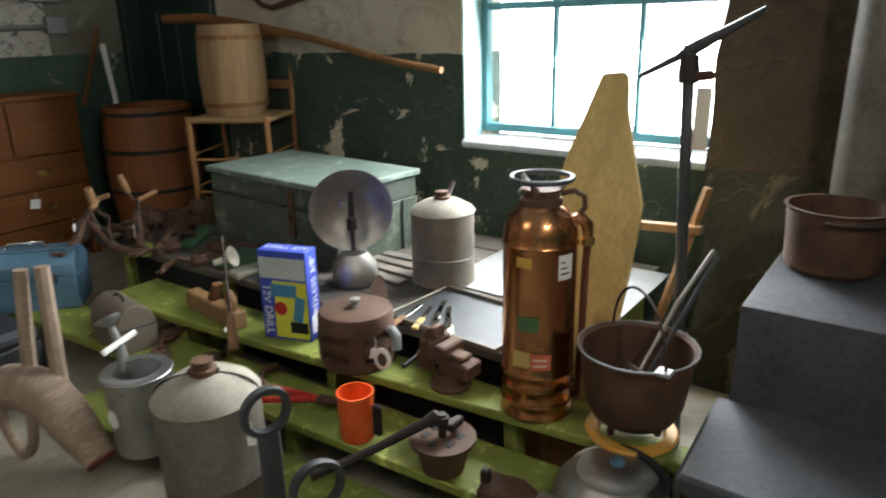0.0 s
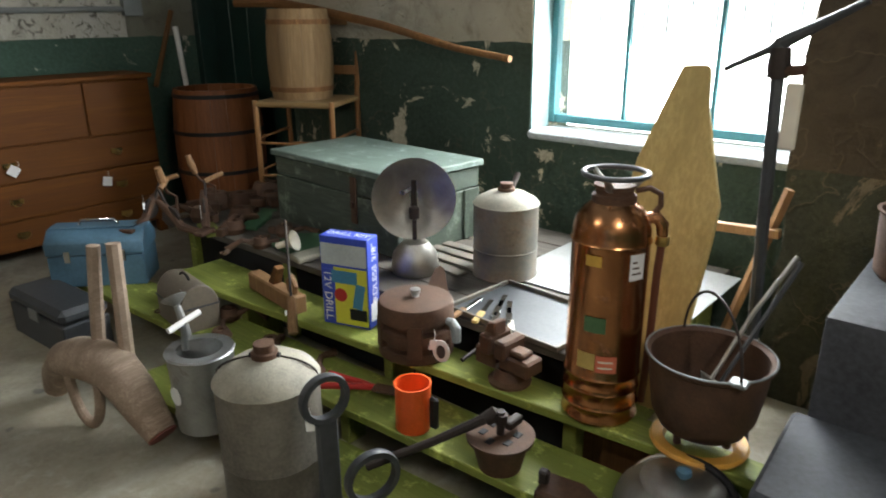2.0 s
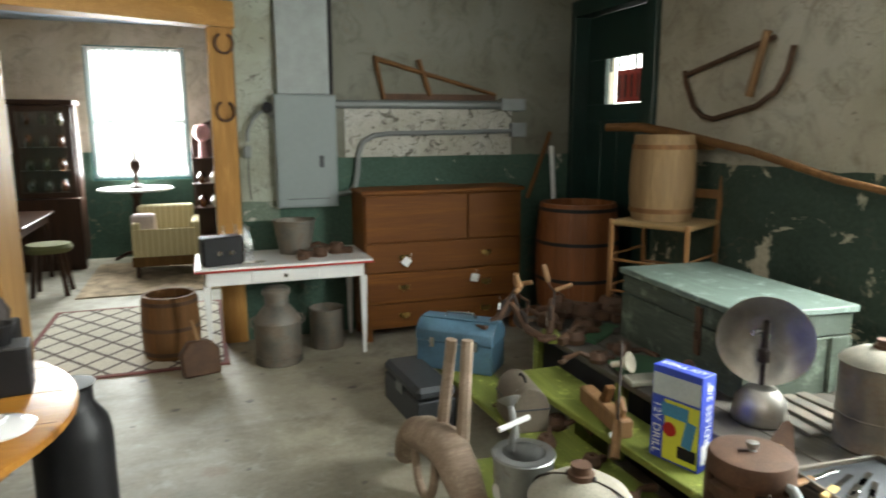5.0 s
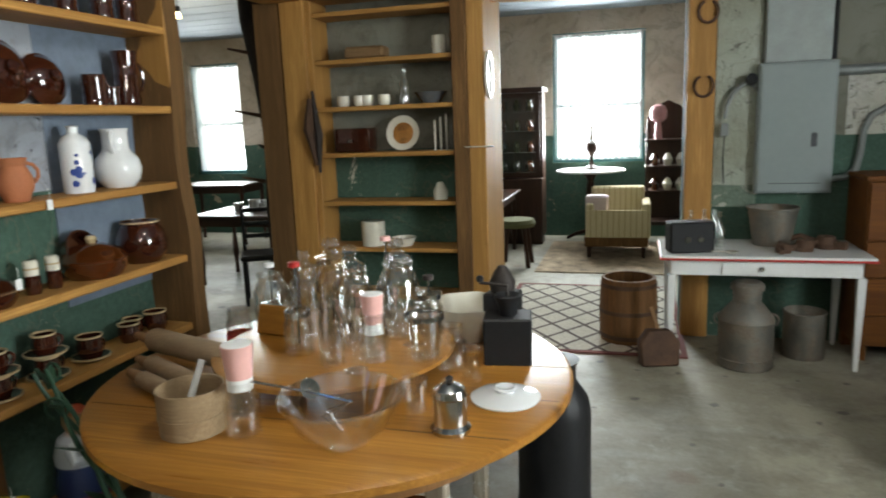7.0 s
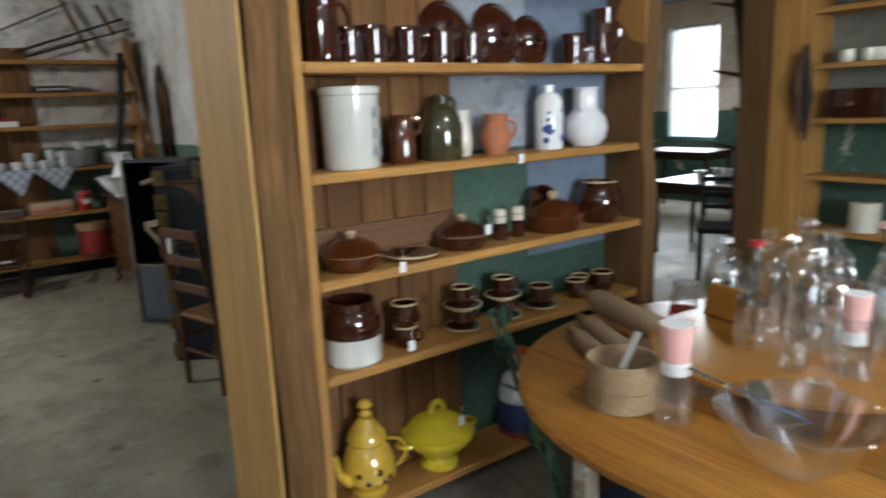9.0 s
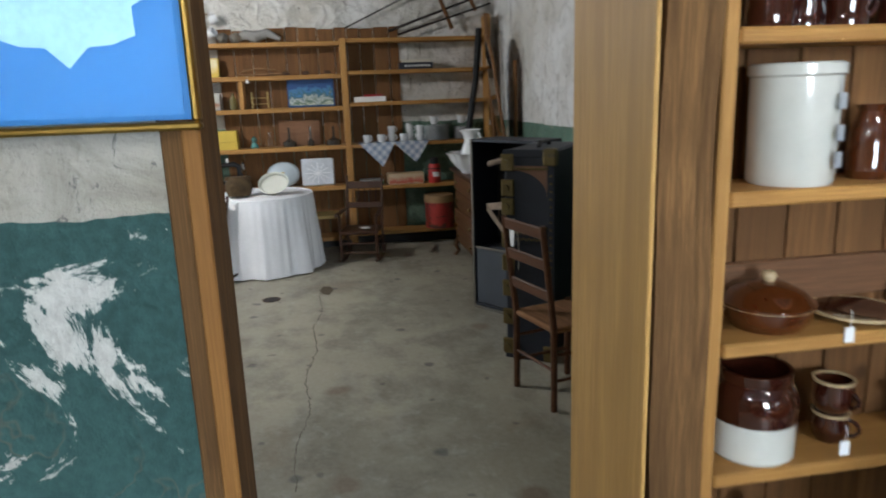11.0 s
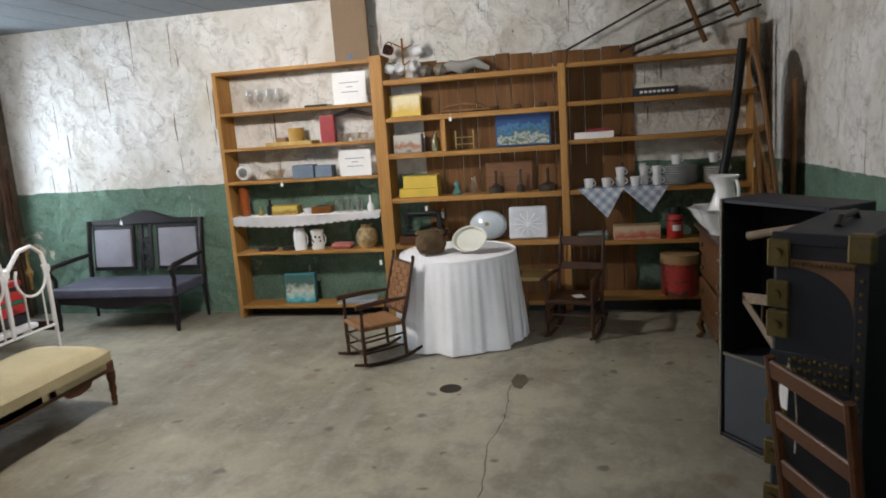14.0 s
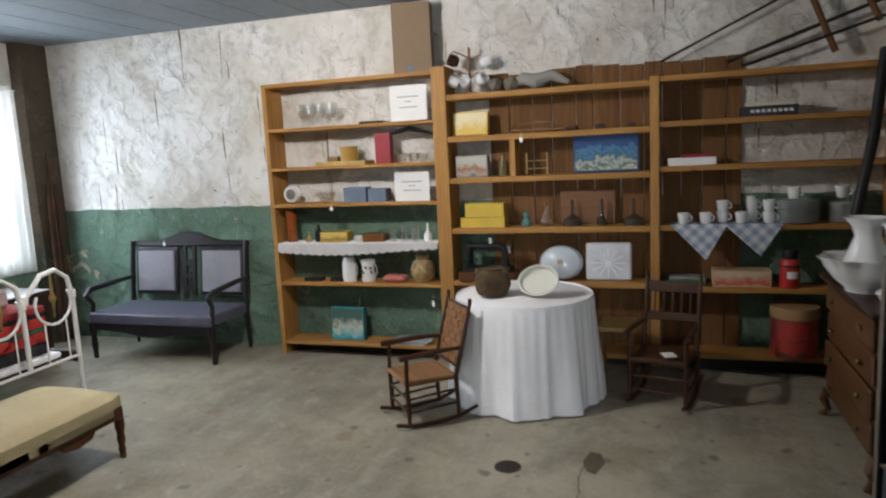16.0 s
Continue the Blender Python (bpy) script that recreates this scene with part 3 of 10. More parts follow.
backdrop("backdrop_east", box((3.3, -6.0, 0.2), (3.32, -1.8, 3.4)))
backdrop("backdrop_door", box((3.3, -1.4, 1.2), (3.32, 0.5, 3.2)))
backdrop("backdrop_north", box((-9.2, 5.0, 0.2), (1.2, 5.02, 3.6)))
backdrop("backdrop_south", box((-10, -11.4, 0.2), (-6.3, -11.38, 3.4)))
window("window_2", "y", 4.40, -1.86, -0.68, 1.0, 2.69, [], [1.75], M_TEAL, label="teal framed window with a sheer white curtain", thick=0.06)
window("window_3", "y", 4.40, -7.45, -6.58, 0.93, 2.6, [], [1.7], M_TEAL, label="dark teal framed window with a sheer white curtain", thick=0.05)
window("window_4", "y", -10.72, -8.72, -7.5, 0.8, 2.55, [], [1.6], M_WHITE, label="white framed window behind a sheer curtain")


def sheer_mat():
    m = bpy.data.materials.new("sheer_white_voile")
    m.use_nodes = True
    t = m.node_tree
    tr, tp, mx = t.nodes.new("ShaderNodeBsdfTranslucent"), t.nodes.new("ShaderNodeBsdfTransparent"), t.nodes.new("ShaderNodeMixShader")
    df, mx2 = t.nodes.new("ShaderNodeBsdfDiffuse"), t.nodes.new("ShaderNodeMixShader")
    tr.inputs[0].default_value = df.inputs[0].default_value = (0.9, 0.92, 0.93, 1)
    t.links.new(tr.outputs[0], mx2.inputs[1])
    t.links.new(df.outputs[0], mx2.inputs[2])
    mx2.inputs[0].default_value = 0.3
    nz, rp = t.nodes.new("ShaderNodeTexNoise"), t.nodes.new("ShaderNodeMapRange")
    nz.inputs["Scale"].default_value = 9
    rp.inputs["To Min"].default_value, rp.inputs["To Max"].default_value = 0.7, 0.85
    t.links.new(nz.outputs[0], rp.inputs[0])
    t.links.new(rp.outputs[0], mx.inputs[0])
    t.links.new(tp.outputs[0], mx.inputs[1])
    t.links.new(mx2.outputs[0], mx.inputs[2])
    t.links.new(mx.outputs[0], t.nodes["Material Output"].inputs[0])
    return m


M_SHEER = sheer_mat()


def curtain(a0, a1, z0, z1, y, folds, label):
    bm = bmesh.new()
    n = folds * 6
    rows = []
    for z in (z0, z0 + 0.03, (z0 + z1) / 2, z1):
        rows.append([bm.verts.new((a0 + (a1 - a0) * i / n, y + 0.018 * math.sin(i * 1.05 + z) + 0.008 * math.sin(i * 0.37), z)) for i in range(n + 1)])
    for p, q in zip(rows, rows[1:]):
        for i in range(n):
            bm.faces.new((p[i], p[i + 1], q[i + 1], q[i]))
    c = thing("curtain", ((a0 + a1) / 2, y, z0), 0, label, "curtain")
    wpart("voile", bm, M_SHEER, c)
    wpart("curtain_rod", rod((a0 - 0.03, y, z1 + 0.005), (a1 + 0.03, y, z1 + 0.005), 0.008), M_WHITE, c)
    return c


curtain(-1.84, -0.7, 1.03, 2.66, 4.375, 14, "sheer white curtain with thin folds over a window")
curtain(-7.43, -6.6, 0.98, 2.57, 4.375, 11, "sheer white curtain over a dark framed window")
curtain(-8.72, -7.5, 0.75, 2.5, -10.47, 14, "sheer white curtain hanging in a window")

door = thing("door_1", (2.68, -0.5, 0), 0, "dark green painted plank door with a small barred pane", "door")
tagged(door, kind="structure")
dl = []
for a, b, c, d in [(-0.98, 0.0, 0.0, 1.85), (-0.98, 0.0, 2.22, 2.58), (-0.98, -0.76, 1.85, 2.22), (-0.27, 0.0, 1.85, 2.22)]:
    dl.append(box((2.70, a, c), (2.745, b, d), 0.003))
wpart("door_leaf", join(*dl), M_DKGREEN, door)
for y in (-0.98, -0.74, -0.5, -0.26):
    wpart("door_panel", box((2.692, y + 0.014, 0.12), (2.702, y + 0.215, 1.72), 0.003), M_DKGREEN, door)
wpart("door_frame", join(box((2.56, -1.12, 0), (2.74, -0.99, 2.72), 0.006), box((2.56, 0.005, 0), (2.74, 0.078, 2.72), 0.006), box((2.56, -0.99, 2.585), (2.74, 0.005, 2.72), 0.006)), M_DKGREEN, door)
pane = wpart("pane", box((2.72, -0.76, 1.85), (2.724, -0.27, 2.22)), M_PANE, door)
pane.visible_shadow = False
for i in range(4):
    wpart("pane_bar", box((2.705, -0.70 + 0.115 * i, 2.11), (2.715, -0.675 + 0.115 * i, 2.22)), M_DKGREEN, door)
sign = thing("window_sign", (2.75, -0.52, 1.9), 0, "red and black paper sign behind the door pane", "sign")
wpart("card", box((2.752, -0.70, 1.86), (2.758, -0.36, 2.12)), plain("sign_red", (0.30, 0.02, 0.012), 0.6), sign)
for i in range(4):
    wpart("mark", box((2.746, -0.675 + 0.085 * i, 1.9), (2.751, -0.655 + 0.085 * i, 2.08)), M_BLACK, sign)
wpart("door_knob", lathe([(0, 0), (0.012, 0), (0.012, 0.04), (0.03, 0.05), (0.03, 0.075), (0, 0.085)], 12, pose(2.69, -0.93, 1.0, 0, -90, 0)), M_BRASS, door)

# ---- posts, jambs and beams ----


def beam(name, lo, hi, mat, label, cat="post", bev=0.008, wob=0.0):
    bm = box(lo, hi, 0)
    if wob:
        bmesh.ops.subdivide_edges(bm, edges=[e for e in bm.edges if abs((e.verts[0].co - e.verts[1].co).z) > 0.5], cuts=22)
        for v in bm.verts:
            o = noise.noise_vector(v.co * 2.3) * wob
            v.co += Vector((o.x, o.y, 0))
    elif bev:
        bmesh.ops.bevel(bm, geom=bm.edges[:], offset=bev, segments=1, affect="EDGES")
    return structure(name, bm, mat, label, cat)


# opening into the shelf room
beam("jamb_board_right", (-3.26, -4.148, 0), (-2.805, -4.137, 2.5), M_PALE_Z, "smooth pale pine jamb board", "jamb", 0.003)
beam("jamb_rough_right", (-3.09, -4.118, 0), (-2.822, -4.03, 2.6), M_ROUGH_Z, "rough-sawn dark brown post", "post", 0, 0.014)
beam("jamb_face_right", (-3.06, -4.022, 0), (-2.872, -3.962, 2.6), M_ROUGH_Z, "rough brown upright trim with bark edge", "trim", 0, 0.012)
beam("jamb_board_left", (-3.22, -5.119, 0), (-2.968, -5.044, 2.5), M_ROUGH_Z, "rough brown jamb board", "jamb", 0.004)
beam("jamb_face_left", (-2.966, -5.076, 0), (-2.952, -5.038, 1.58), M_PINE_DULL, "orange pine door trim", "trim", 0.004)
beam("jamb_face_upper", (-2.966, -5.119, 1.582), (-2.95, -5.038, 2.5), M_ROUGH_Z, "dark brown upper door trim", "trim", 0.004)
beam("stone_edge", (-3.36, -5.17, 0), (-3.255, -5.118, 2.6), M_STONE, "ragged plaster edge of the wall", "wall", 0, 0.03)
beam("header_board", (-3.26, -5.098, 2.502), (-2.985, -4.02, 2.62), M_PINE_Y, "pine header over the opening", "beam")
# opening beside the crockery
beam("log_edge_post", (-3.12, -2.26, 0), (-2.86, -2.17, 2.5), M_ROUGH_Z, "live-edge slab post beside the shelves", "post", 0, 0.035)
beam("wide_board_left", (-3.32, -0.70, 0), (-3.12, -0.645, 2.45), M_ROUGH_Z, "wide rough pine jamb board", "jamb", 0.005)
beam("wide_board_right", (-3.115, -0.71, 0), (-2.94, -0.65, 2.45), M_PINE_Z, "wide pine jamb board", "jamb", 0.005)
beam("opening_beam", (-3.25, -2.2, 2.44), (-2.95, -0.6, 2.62), M_PINE_Y, "heavy pine beam over the opening", "beam", 0.01)
beam("shelf_top_beam", (-2.95, -0.72, 2.44), (-1.72, -0.45, 2.6), M_PINE_X, "heavy pine beam over the shelves", "beam", 0.01)
log = structure("charred_log_post", tube([(-3.43, -0.33, 0), (-3.44, -0.31, 0.5), (-3.47, -0.33, 1.0), (-3.46, -0.30, 1.5), (-3.50, -0.32, 2.0), (-3.55, -0.34, 2.4), (-3.56, -0.34, CEIL)], [0.085, 0.075, 0.078, 0.068, 0.072, 0.08, 0.085], 14),
                plain("charred_bark", (0.03, 0.022, 0.018), 0.9, 0, 0.5, 30, 0.6), "dark gnarled log post with branch stubs", "post")
structure("log_stub", join(*[rod((-3.49, -0.33, z), (-3.49 - dx, -0.36 - dy, z + 0.05), 0.018, 0.007) for z, dx, dy in [(2.15, 0.2, 0.1), (1.7, 0.16, 0.14), (1.45, -0.05, 0.2), (1.2, 0.2, 0.05)]]),
          M_RUSTIRON, "short branch stubs and hooks on a log post", "post")
# doorway to the parlour
beam("door_post_left", (-1.93, -0.70, 0), (-1.83, -0.44, 2.42), M_ROUGH_Z, "rough orange pine door post", "post", 0.006)
beam("door_post_left_face", (-1.83, -0.68, 0), (-1.72, -0.11, 2.42), M_PINE_Z, "orange pine door post", "post", 0.006)
beam("door_post_right", (-0.45, 0.03, 0), (-0.27, 0.2, 2.42), M_PINE_Z, "orange pine door post with horseshoes", "post", 0.006)
structure("door_header", slab([(-1.95, -0.72), (-0.25, 0.0), (-0.25, 0.2), (-1.95, -0.45)], 2.38, 2.56, 0.006), M_PINE_X, "orange pine header beam over the doorway", "beam")


def horseshoe(z, x):
    return put("horseshoe", tube(arc((0, 0, 0), 0.062, -245, 65, 16, "xz", 1.15), 0.011, 6), M_RUSTIRON, (x, 0.012, z), "rusty iron horseshoe nailed to a post", "horseshoe", "horseshoes on the post")


horseshoe(2.27, -0.33)
horseshoe(1.785, -0.345)

# ---- the crockery shelves ----
ZC = [0.147, 0.69, 1.03, 1.385, 1.735, 2.09]
cs = thing("crockery_shelf", (-2.99, -3.1, 0), 0, "open pine wall shelves filled with brown pottery", "shelf")
wpart("side_board", box((-3.1, -3.955, 0), (-2.885, -3.92, 2.5), 0.004), M_PINE_Z, cs)
wpart("side_board", box((-3.1, -2.245, 0), (-2.875, -2.21, 2.5), 0.004), M_PINE_Z, cs)
for i, z in enumerate(ZC + [2.44]):
    wpart("shelf_board", box((-3.1, -3.92, z - 0.035), (-2.88 + R.uniform(-0.006, 0.006), -2.245, z), 0.005), M_PINE_Y, cs)
for i in range(5):
    y0 = -3.92 + 0.145 * i
    wpart("back_board", box((-3.098, y0 + 0.003, 0.1), (-3.082, y0 + 0.142, 2.44), 0.003), M_OLDBOARD, cs)
wpart("back_board", box((-3.08, -3.9, 1.06), (-3.062, -3.22, 1.17), 0.003), wood("reddish_lath", (0.11, 0.05, 0.022), (0.25, 0.125, 0.06), "y"), cs, "wide reddish cross board")
structure("wall_patch_blue", box((-3.098, -2.78, 0.9), (-3.093, -2.25, 2.4)), plain("pale_blue_wash", (0.16, 0.20, 0.26), 0.8, 0, 0.3, 3, 0.3), "pale blue washed plaster behind shelves", "wall")
structure("wall_patch_white", box((-3.098, -3.19, 1.40), (-3.0955, -2.78, 2.4)), wall_paint("flaked_white", (0.32, 0.345, 0.39), (0.28, 0.31, 0.35), 1.0, 1.6, (0.1, 0.1, 0.13)), "flaking white plaster behind shelves", "wall")

# ---- shelves beside the parlour doorway ----
s2 = thing("alcove_shelf", (-2.42, -0.55, 0), 0, "built-in pine alcove shelves with odd dishes", "shelf")
wpart("side_board", box((-2.94, -0.68, 0.1), (-2.9, -0.422, 2.44), 0.004), M_PINE_Z, s2)
for z in (0.43, 0.765, 1.09, 1.425, 1.738, 2.05, 2.36):
    wpart("shelf_board", box((-2.9, -0.67, z - 0.03), (-1.93, -0.422, z), 0.004), M_PINE_X, s2)

# ---- the wall of shelves in the shelf room ----
ws = thing("bookcase", (-8.9, -7.0, 0), 0, "tall pine bookcase with six shelves of bric-a-brac", "bookcase")
XF, XB = -8.785, -9.045
wpart("side_board", box((XB, -7.79, 0), (XF, -7.75, 2.33), 0.004), M_PINE_Z, ws)
wpart("top_board", box((XB, -7.79, 2.331), (XF, -6.262, 2.362), 0.004), M_PINE_Y, ws)
ZL = [0.125, 0.655, 0.995, 1.34, 1.655, 1.985]
for z in ZL:
    wpart("shelf_board", box((XB, -7.749, z - 0.028), (XF, -6.262, z), 0.004), M_PINE_Y, ws)
wm = thing("bookcase", (-8.9, -5.2, 0), 0, "wide pine bookcase with brown plank back and small divider", "bookcase")
wpart("side_board", box((XB, -6.26, 0), (XF + 0.01, -6.145, 2.385), 0.005), M_PINE_Z, wm)
wpart("side_board", box((XB, -4.62, 0.05), (XF + 0.008, -4.555, 2.19), 0.005), M_PINE_Z, wm)
ZM = [0.14, 0.69, 1.115, 1.515, 1.84, 2.165]
for z in ZM:
    wpart("shelf_board", box((XB, -6.144, z - 0.045), (XF, -4.621, z), 0.005), M_PINE_Y, wm)
wpart("divider", box((XB + 0.05, -5.655, 1.516), (XF, -5.61, 1.794), 0.004), M_PINE_Z, wm)
y = -5.86
while y < -4.0:
    w = R.uniform(0.13, 0.2)
    w = min(w, -3.985 - y)
    if y < -5.9:
        continue
    wpart("back_plank", box((XB + 0.002, y + 0.003, 0.1), (XB + 0.02, y + w - 0.003, 2.31 + R.uniform(-0.012, 0.02)), 0.003), M_OLDBOARD, wm)
    y += w
wr = thing("bookcase", (-8.9, -3.9, 0), 0, "pine shelves fixed across plank and plaster wall", "bookcase")
ZR = [0.165, 0.66, 1.115, 1.545, 1.865, 2.185]
for z in ZR:
    wpart("shelf_board", box((XB + 0.021, -4.554, z - 0.04), (XF - 0.01, -3.08, z), 0.005), M_PINE_Y, wr)
wpart("side_board", box((XB, -3.079, 0.05), (XF, -3.04, 2.4), 0.005), M_PINE_Z, wr)
# black strip drawn in place of the shade under the lowest shelves
structure("skirting_shadow_board", box((XB, -7.74, 0), (XB + 0.1, -3.1, 0.09)), M_BLACK, "black strip for the shade under the bookcases", "baseboard")

# ---- the stepped bench of tools ----
bench = thing("stepped_bench", (1.4, -3.4, 0), 0, "lime-green painted stepped display bench of planks", "bench")


def tier(x0a, x0b, x1a, x1b, ya, yb, z, mat, name="plank", t=0.035):
    return wpart(name, slab([(x0a, ya), (x0b, yb), (x1b, yb), (x1a, ya)], z - t, z, 0.004), mat, bench)


for i in range(6):
    a = 1.315 + i * 0.2
    tier(a, a + 0.03, a + 0.194, a + 0.224, -1.5, -4.36, 0.455 + R.uniform(-0.003, 0.003), M_GREYBOARD)
tier(1.0, 1.235, 1.30, 1.335, -2.1, -4.98, 0.335, M_GREENBENCH)
tier(0.765, 0.955, 1.02, 1.225, -1.25, -4.98, 0.2, M_GREENBENCH)
tier(0.52, 0.78, 0.785, 0.94, -2.5, -4.6, 0.075, M_GREENBENCH)
for y in (-1.7, -2.6, -3.5, -4.3, -4.85):
    if y > -4.35:
        wpart("riser", box((1.36, y - 0.03, 0), (2.45, y + 0.03, 0.42), 0.004), M_GREENBENCH, bench)
    if y < -2.2:
        wpart("riser", box((1.06 + (-y - 2.1) * 0.08, y - 0.025, 0), (1.3, y + 0.025, 0.3), 0.004), M_GREENBENCH, bench)
        wpart("riser", box((0.86 + (-y - 2.1) * 0.05, y - 0.025, 0), (1.02, y + 0.025, 0.165), 0.004), M_GREENBENCH, bench)
# black sheet stands in for the shaded gap under the top planks
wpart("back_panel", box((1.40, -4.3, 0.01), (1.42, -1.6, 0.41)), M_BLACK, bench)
wpart("back_panel", box((1.345, -4.9, 0.01), (1.365, -4.3, 0.29)), M_OLDBOARD, bench)

# ---- tool room furniture ----
dr = thing("chest_of_drawers", (1.25, -0.14, 0), 0, "orange-brown veneered chest of drawers with price tags", "dresser")
X0, X1, Y0, Y1 = 0.575, 1.93, -0.345, 0.075
wpart("body", join(box((X0 + 0.02, Y0 + 0.02, 0.1), (X1 - 0.02, Y1, 1.16)), box((X0 + 0.02, Y0 + 0.03, 0), (X0 + 0.08, Y0 + 0.09, 0.1)), box((X1 - 0.08, Y0 + 0.03, 0), (X1 - 0.02, Y0 + 0.09, 0.1)),
                   box((X0 + 0.02, Y1 - 0.08, 0), (X0 + 0.08, Y1 - 0.02, 0.1)), box((X1 - 0.08, Y1 - 0.08, 0), (X1 - 0.02, Y1 - 0.02, 0.1))), M_DRESSER, dr)
wpart("top", box((X0, Y0 - 0.015, 1.161), (X1, Y1, 1.19), 0.006), M_DRESSER, dr)
for a, b, z0, z1 in [(X0 + 0.03, 1.43, 0.79, 1.15), (1.44, X1 - 0.03, 0.79, 1.15), (X0 + 0.03, X1 - 0.03, 0.555, 0.78), (X0 + 0.03, X1 - 0.03, 0.31, 0.545), (X0 + 0.03, X1 - 0.03, 0.11, 0.30)]:
    d = wpart("drawer", box((a, Y0 - 0.001, z0), (b, Y0 + 0.019, z1), 0.004), M_DRESSER, dr)
    if z1 < 1:
        for x in (a + 0.3, b - 0.3):
            wpart("handle", join(box((x - 0.04, Y0 - 0.006, (z0 + z1) / 2 - 0.012), (x + 0.04, Y0 - 0.002, (z0 + z1) / 2 + 0.02), 0.001), tube(arc((x, Y0 - 0.014, (z0 + z1) / 2 + 0.008), 0.03, 180, 360, 9), 0.004, 5)), M_BRASS, d)

et = thing("enamel_table", (0.0, -0.26, 0), 0, "white enamel kitchen table with a red rim", "table")
wpart("tabletop", box((-0.62, -0.575, 0.695), (0.605, 0.06, 0.722), 0.006), M_WHITE, et)
wpart("rim", join(box((-0.624, -0.579, 0.692), (0.609, -0.57, 0.706), 0.002), box((0.6, -0.57, 0.692), (0.609, 0.06, 0.706), 0.002), box((-0.624, -0.57, 0.692), (-0.615, 0.06, 0.706), 0.002)), M_RED, et, "red painted rim")
wpart("apron", join(box((-0.55, -0.53, 0.59), (0.54, -0.51, 0.691)), box((-0.56, -0.51, 0.59), (-0.54, 0.0, 0.691)), box((0.53, -0.51, 0.59), (0.55, 0.0, 0.691))), M_WHITE, et)
dw = wpart("drawer", box((-0.25, -0.545, 0.6), (0.22, -0.531, 0.68), 0.003), M_WHITE, et)
wpart("knob", lathe([(0, 0), (0.008, 0), (0.016, 0.014), (0.01, 0.024), (0, 0.025)], 10, pose(-0.02, -0.545, 0.64, 90, 0, 0)), M_CHROME, dw)
for x in (-0.55, 0.54):
    for yy in (-0.52, 0.0):
        wpart("leg", lathe([(0, 0), (0.017, 0), (0.034, 0.59), (0, 0.59)], 4, pose(x, yy, 0, 0, 0, 45)), M_WHITE, et)


def staved(name, loc, h, r0, rm, r1, mat, hoops, label, cat="barrel", n=18, mathoop=None, open_top=True, rz=0, tilt=None):
    """A barrel of separate staves with hoops."""
    ob = thing(name, loc, rz, label, cat)
    if tilt:
        ob.matrix_basis = pose(*loc, *tilt)

    def rad(t):
        return r0 + (r1 - r0) * t + (rm - (r0 + r1) / 2) * 4 * t * (1 - t)
    bm = bmesh.new()
    steps = 7
    wd = 2 * math.pi / n * 0.488
    rows = []
    for k in range(steps):
        t = k / (steps - 1)
        r = rad(t)
        rows.append([bm.verts.new((rr * math.cos(a), rr * math.sin(a), h * t)) for rr, a in ((r, -wd), (r + 0.004, 0), (r, wd), (r - 0.018, wd), (r - 0.018, -wd))])
    for p, q in zip(rows, rows[1:]):
        for i in range(5):
            bm.faces.new((p[i], p[(i + 1) % 5], q[(i + 1) % 5], q[i]))
    bm.faces.new(rows[0])
    bm.faces.new(rows[-1])
    bmesh.ops.recalc_face_normals(bm, faces=bm.faces[:])
    me = mesh_of("stave", bm, mat)
    for i in range(n):
        s = part("stave", me, None, ob)
        s.rotation_euler = (0, 0, 2 * math.pi * i / n)
    for t in hoops:
        r = rad(t) + 0.004
        part("hoop", lathe([(r, h * t - 0.014), (r + 0.004, h * t - 0.014), (r + 0.004, h * t + 0.014), (r, h * t + 0.014), (r, h * t - 0.014)], 36), mathoop or M_IRON, ob)
    part("base", cyl(rad(0.04) - 0.015, 0.02, 0.04, 24), mat, ob)
    if not open_top:
        part("lid", cyl(rad(0.97) - 0.015, h * 0.96, h * 0.975, 24), mat, ob)
    return ob


staved("barrel", (2.26, -0.64, 0.19), 0.89, 0.29, 0.325, 0.295, M_STAVE, (0.06, 0.34, 0.66, 0.95), "varnished wooden barrel with black iron hoops", mathoop=M_BLACK)
put("barrel_stand", box((-0.3, -0.28, 0), (0.3, 0.28, 0.19), 0.01), M_OLDBOARD, (2.26, -0.64, 0), "low dark wooden box under a barrel", "box")
staved("keg", (-0.82, -0.1, 0), 0.47, 0.19, 0.2, 0.185, M_OLDBOARD, (0.12, 0.5, 0.9), "small worn wooden keg standing on the floor", "keg", 16, M_RUSTIRON)


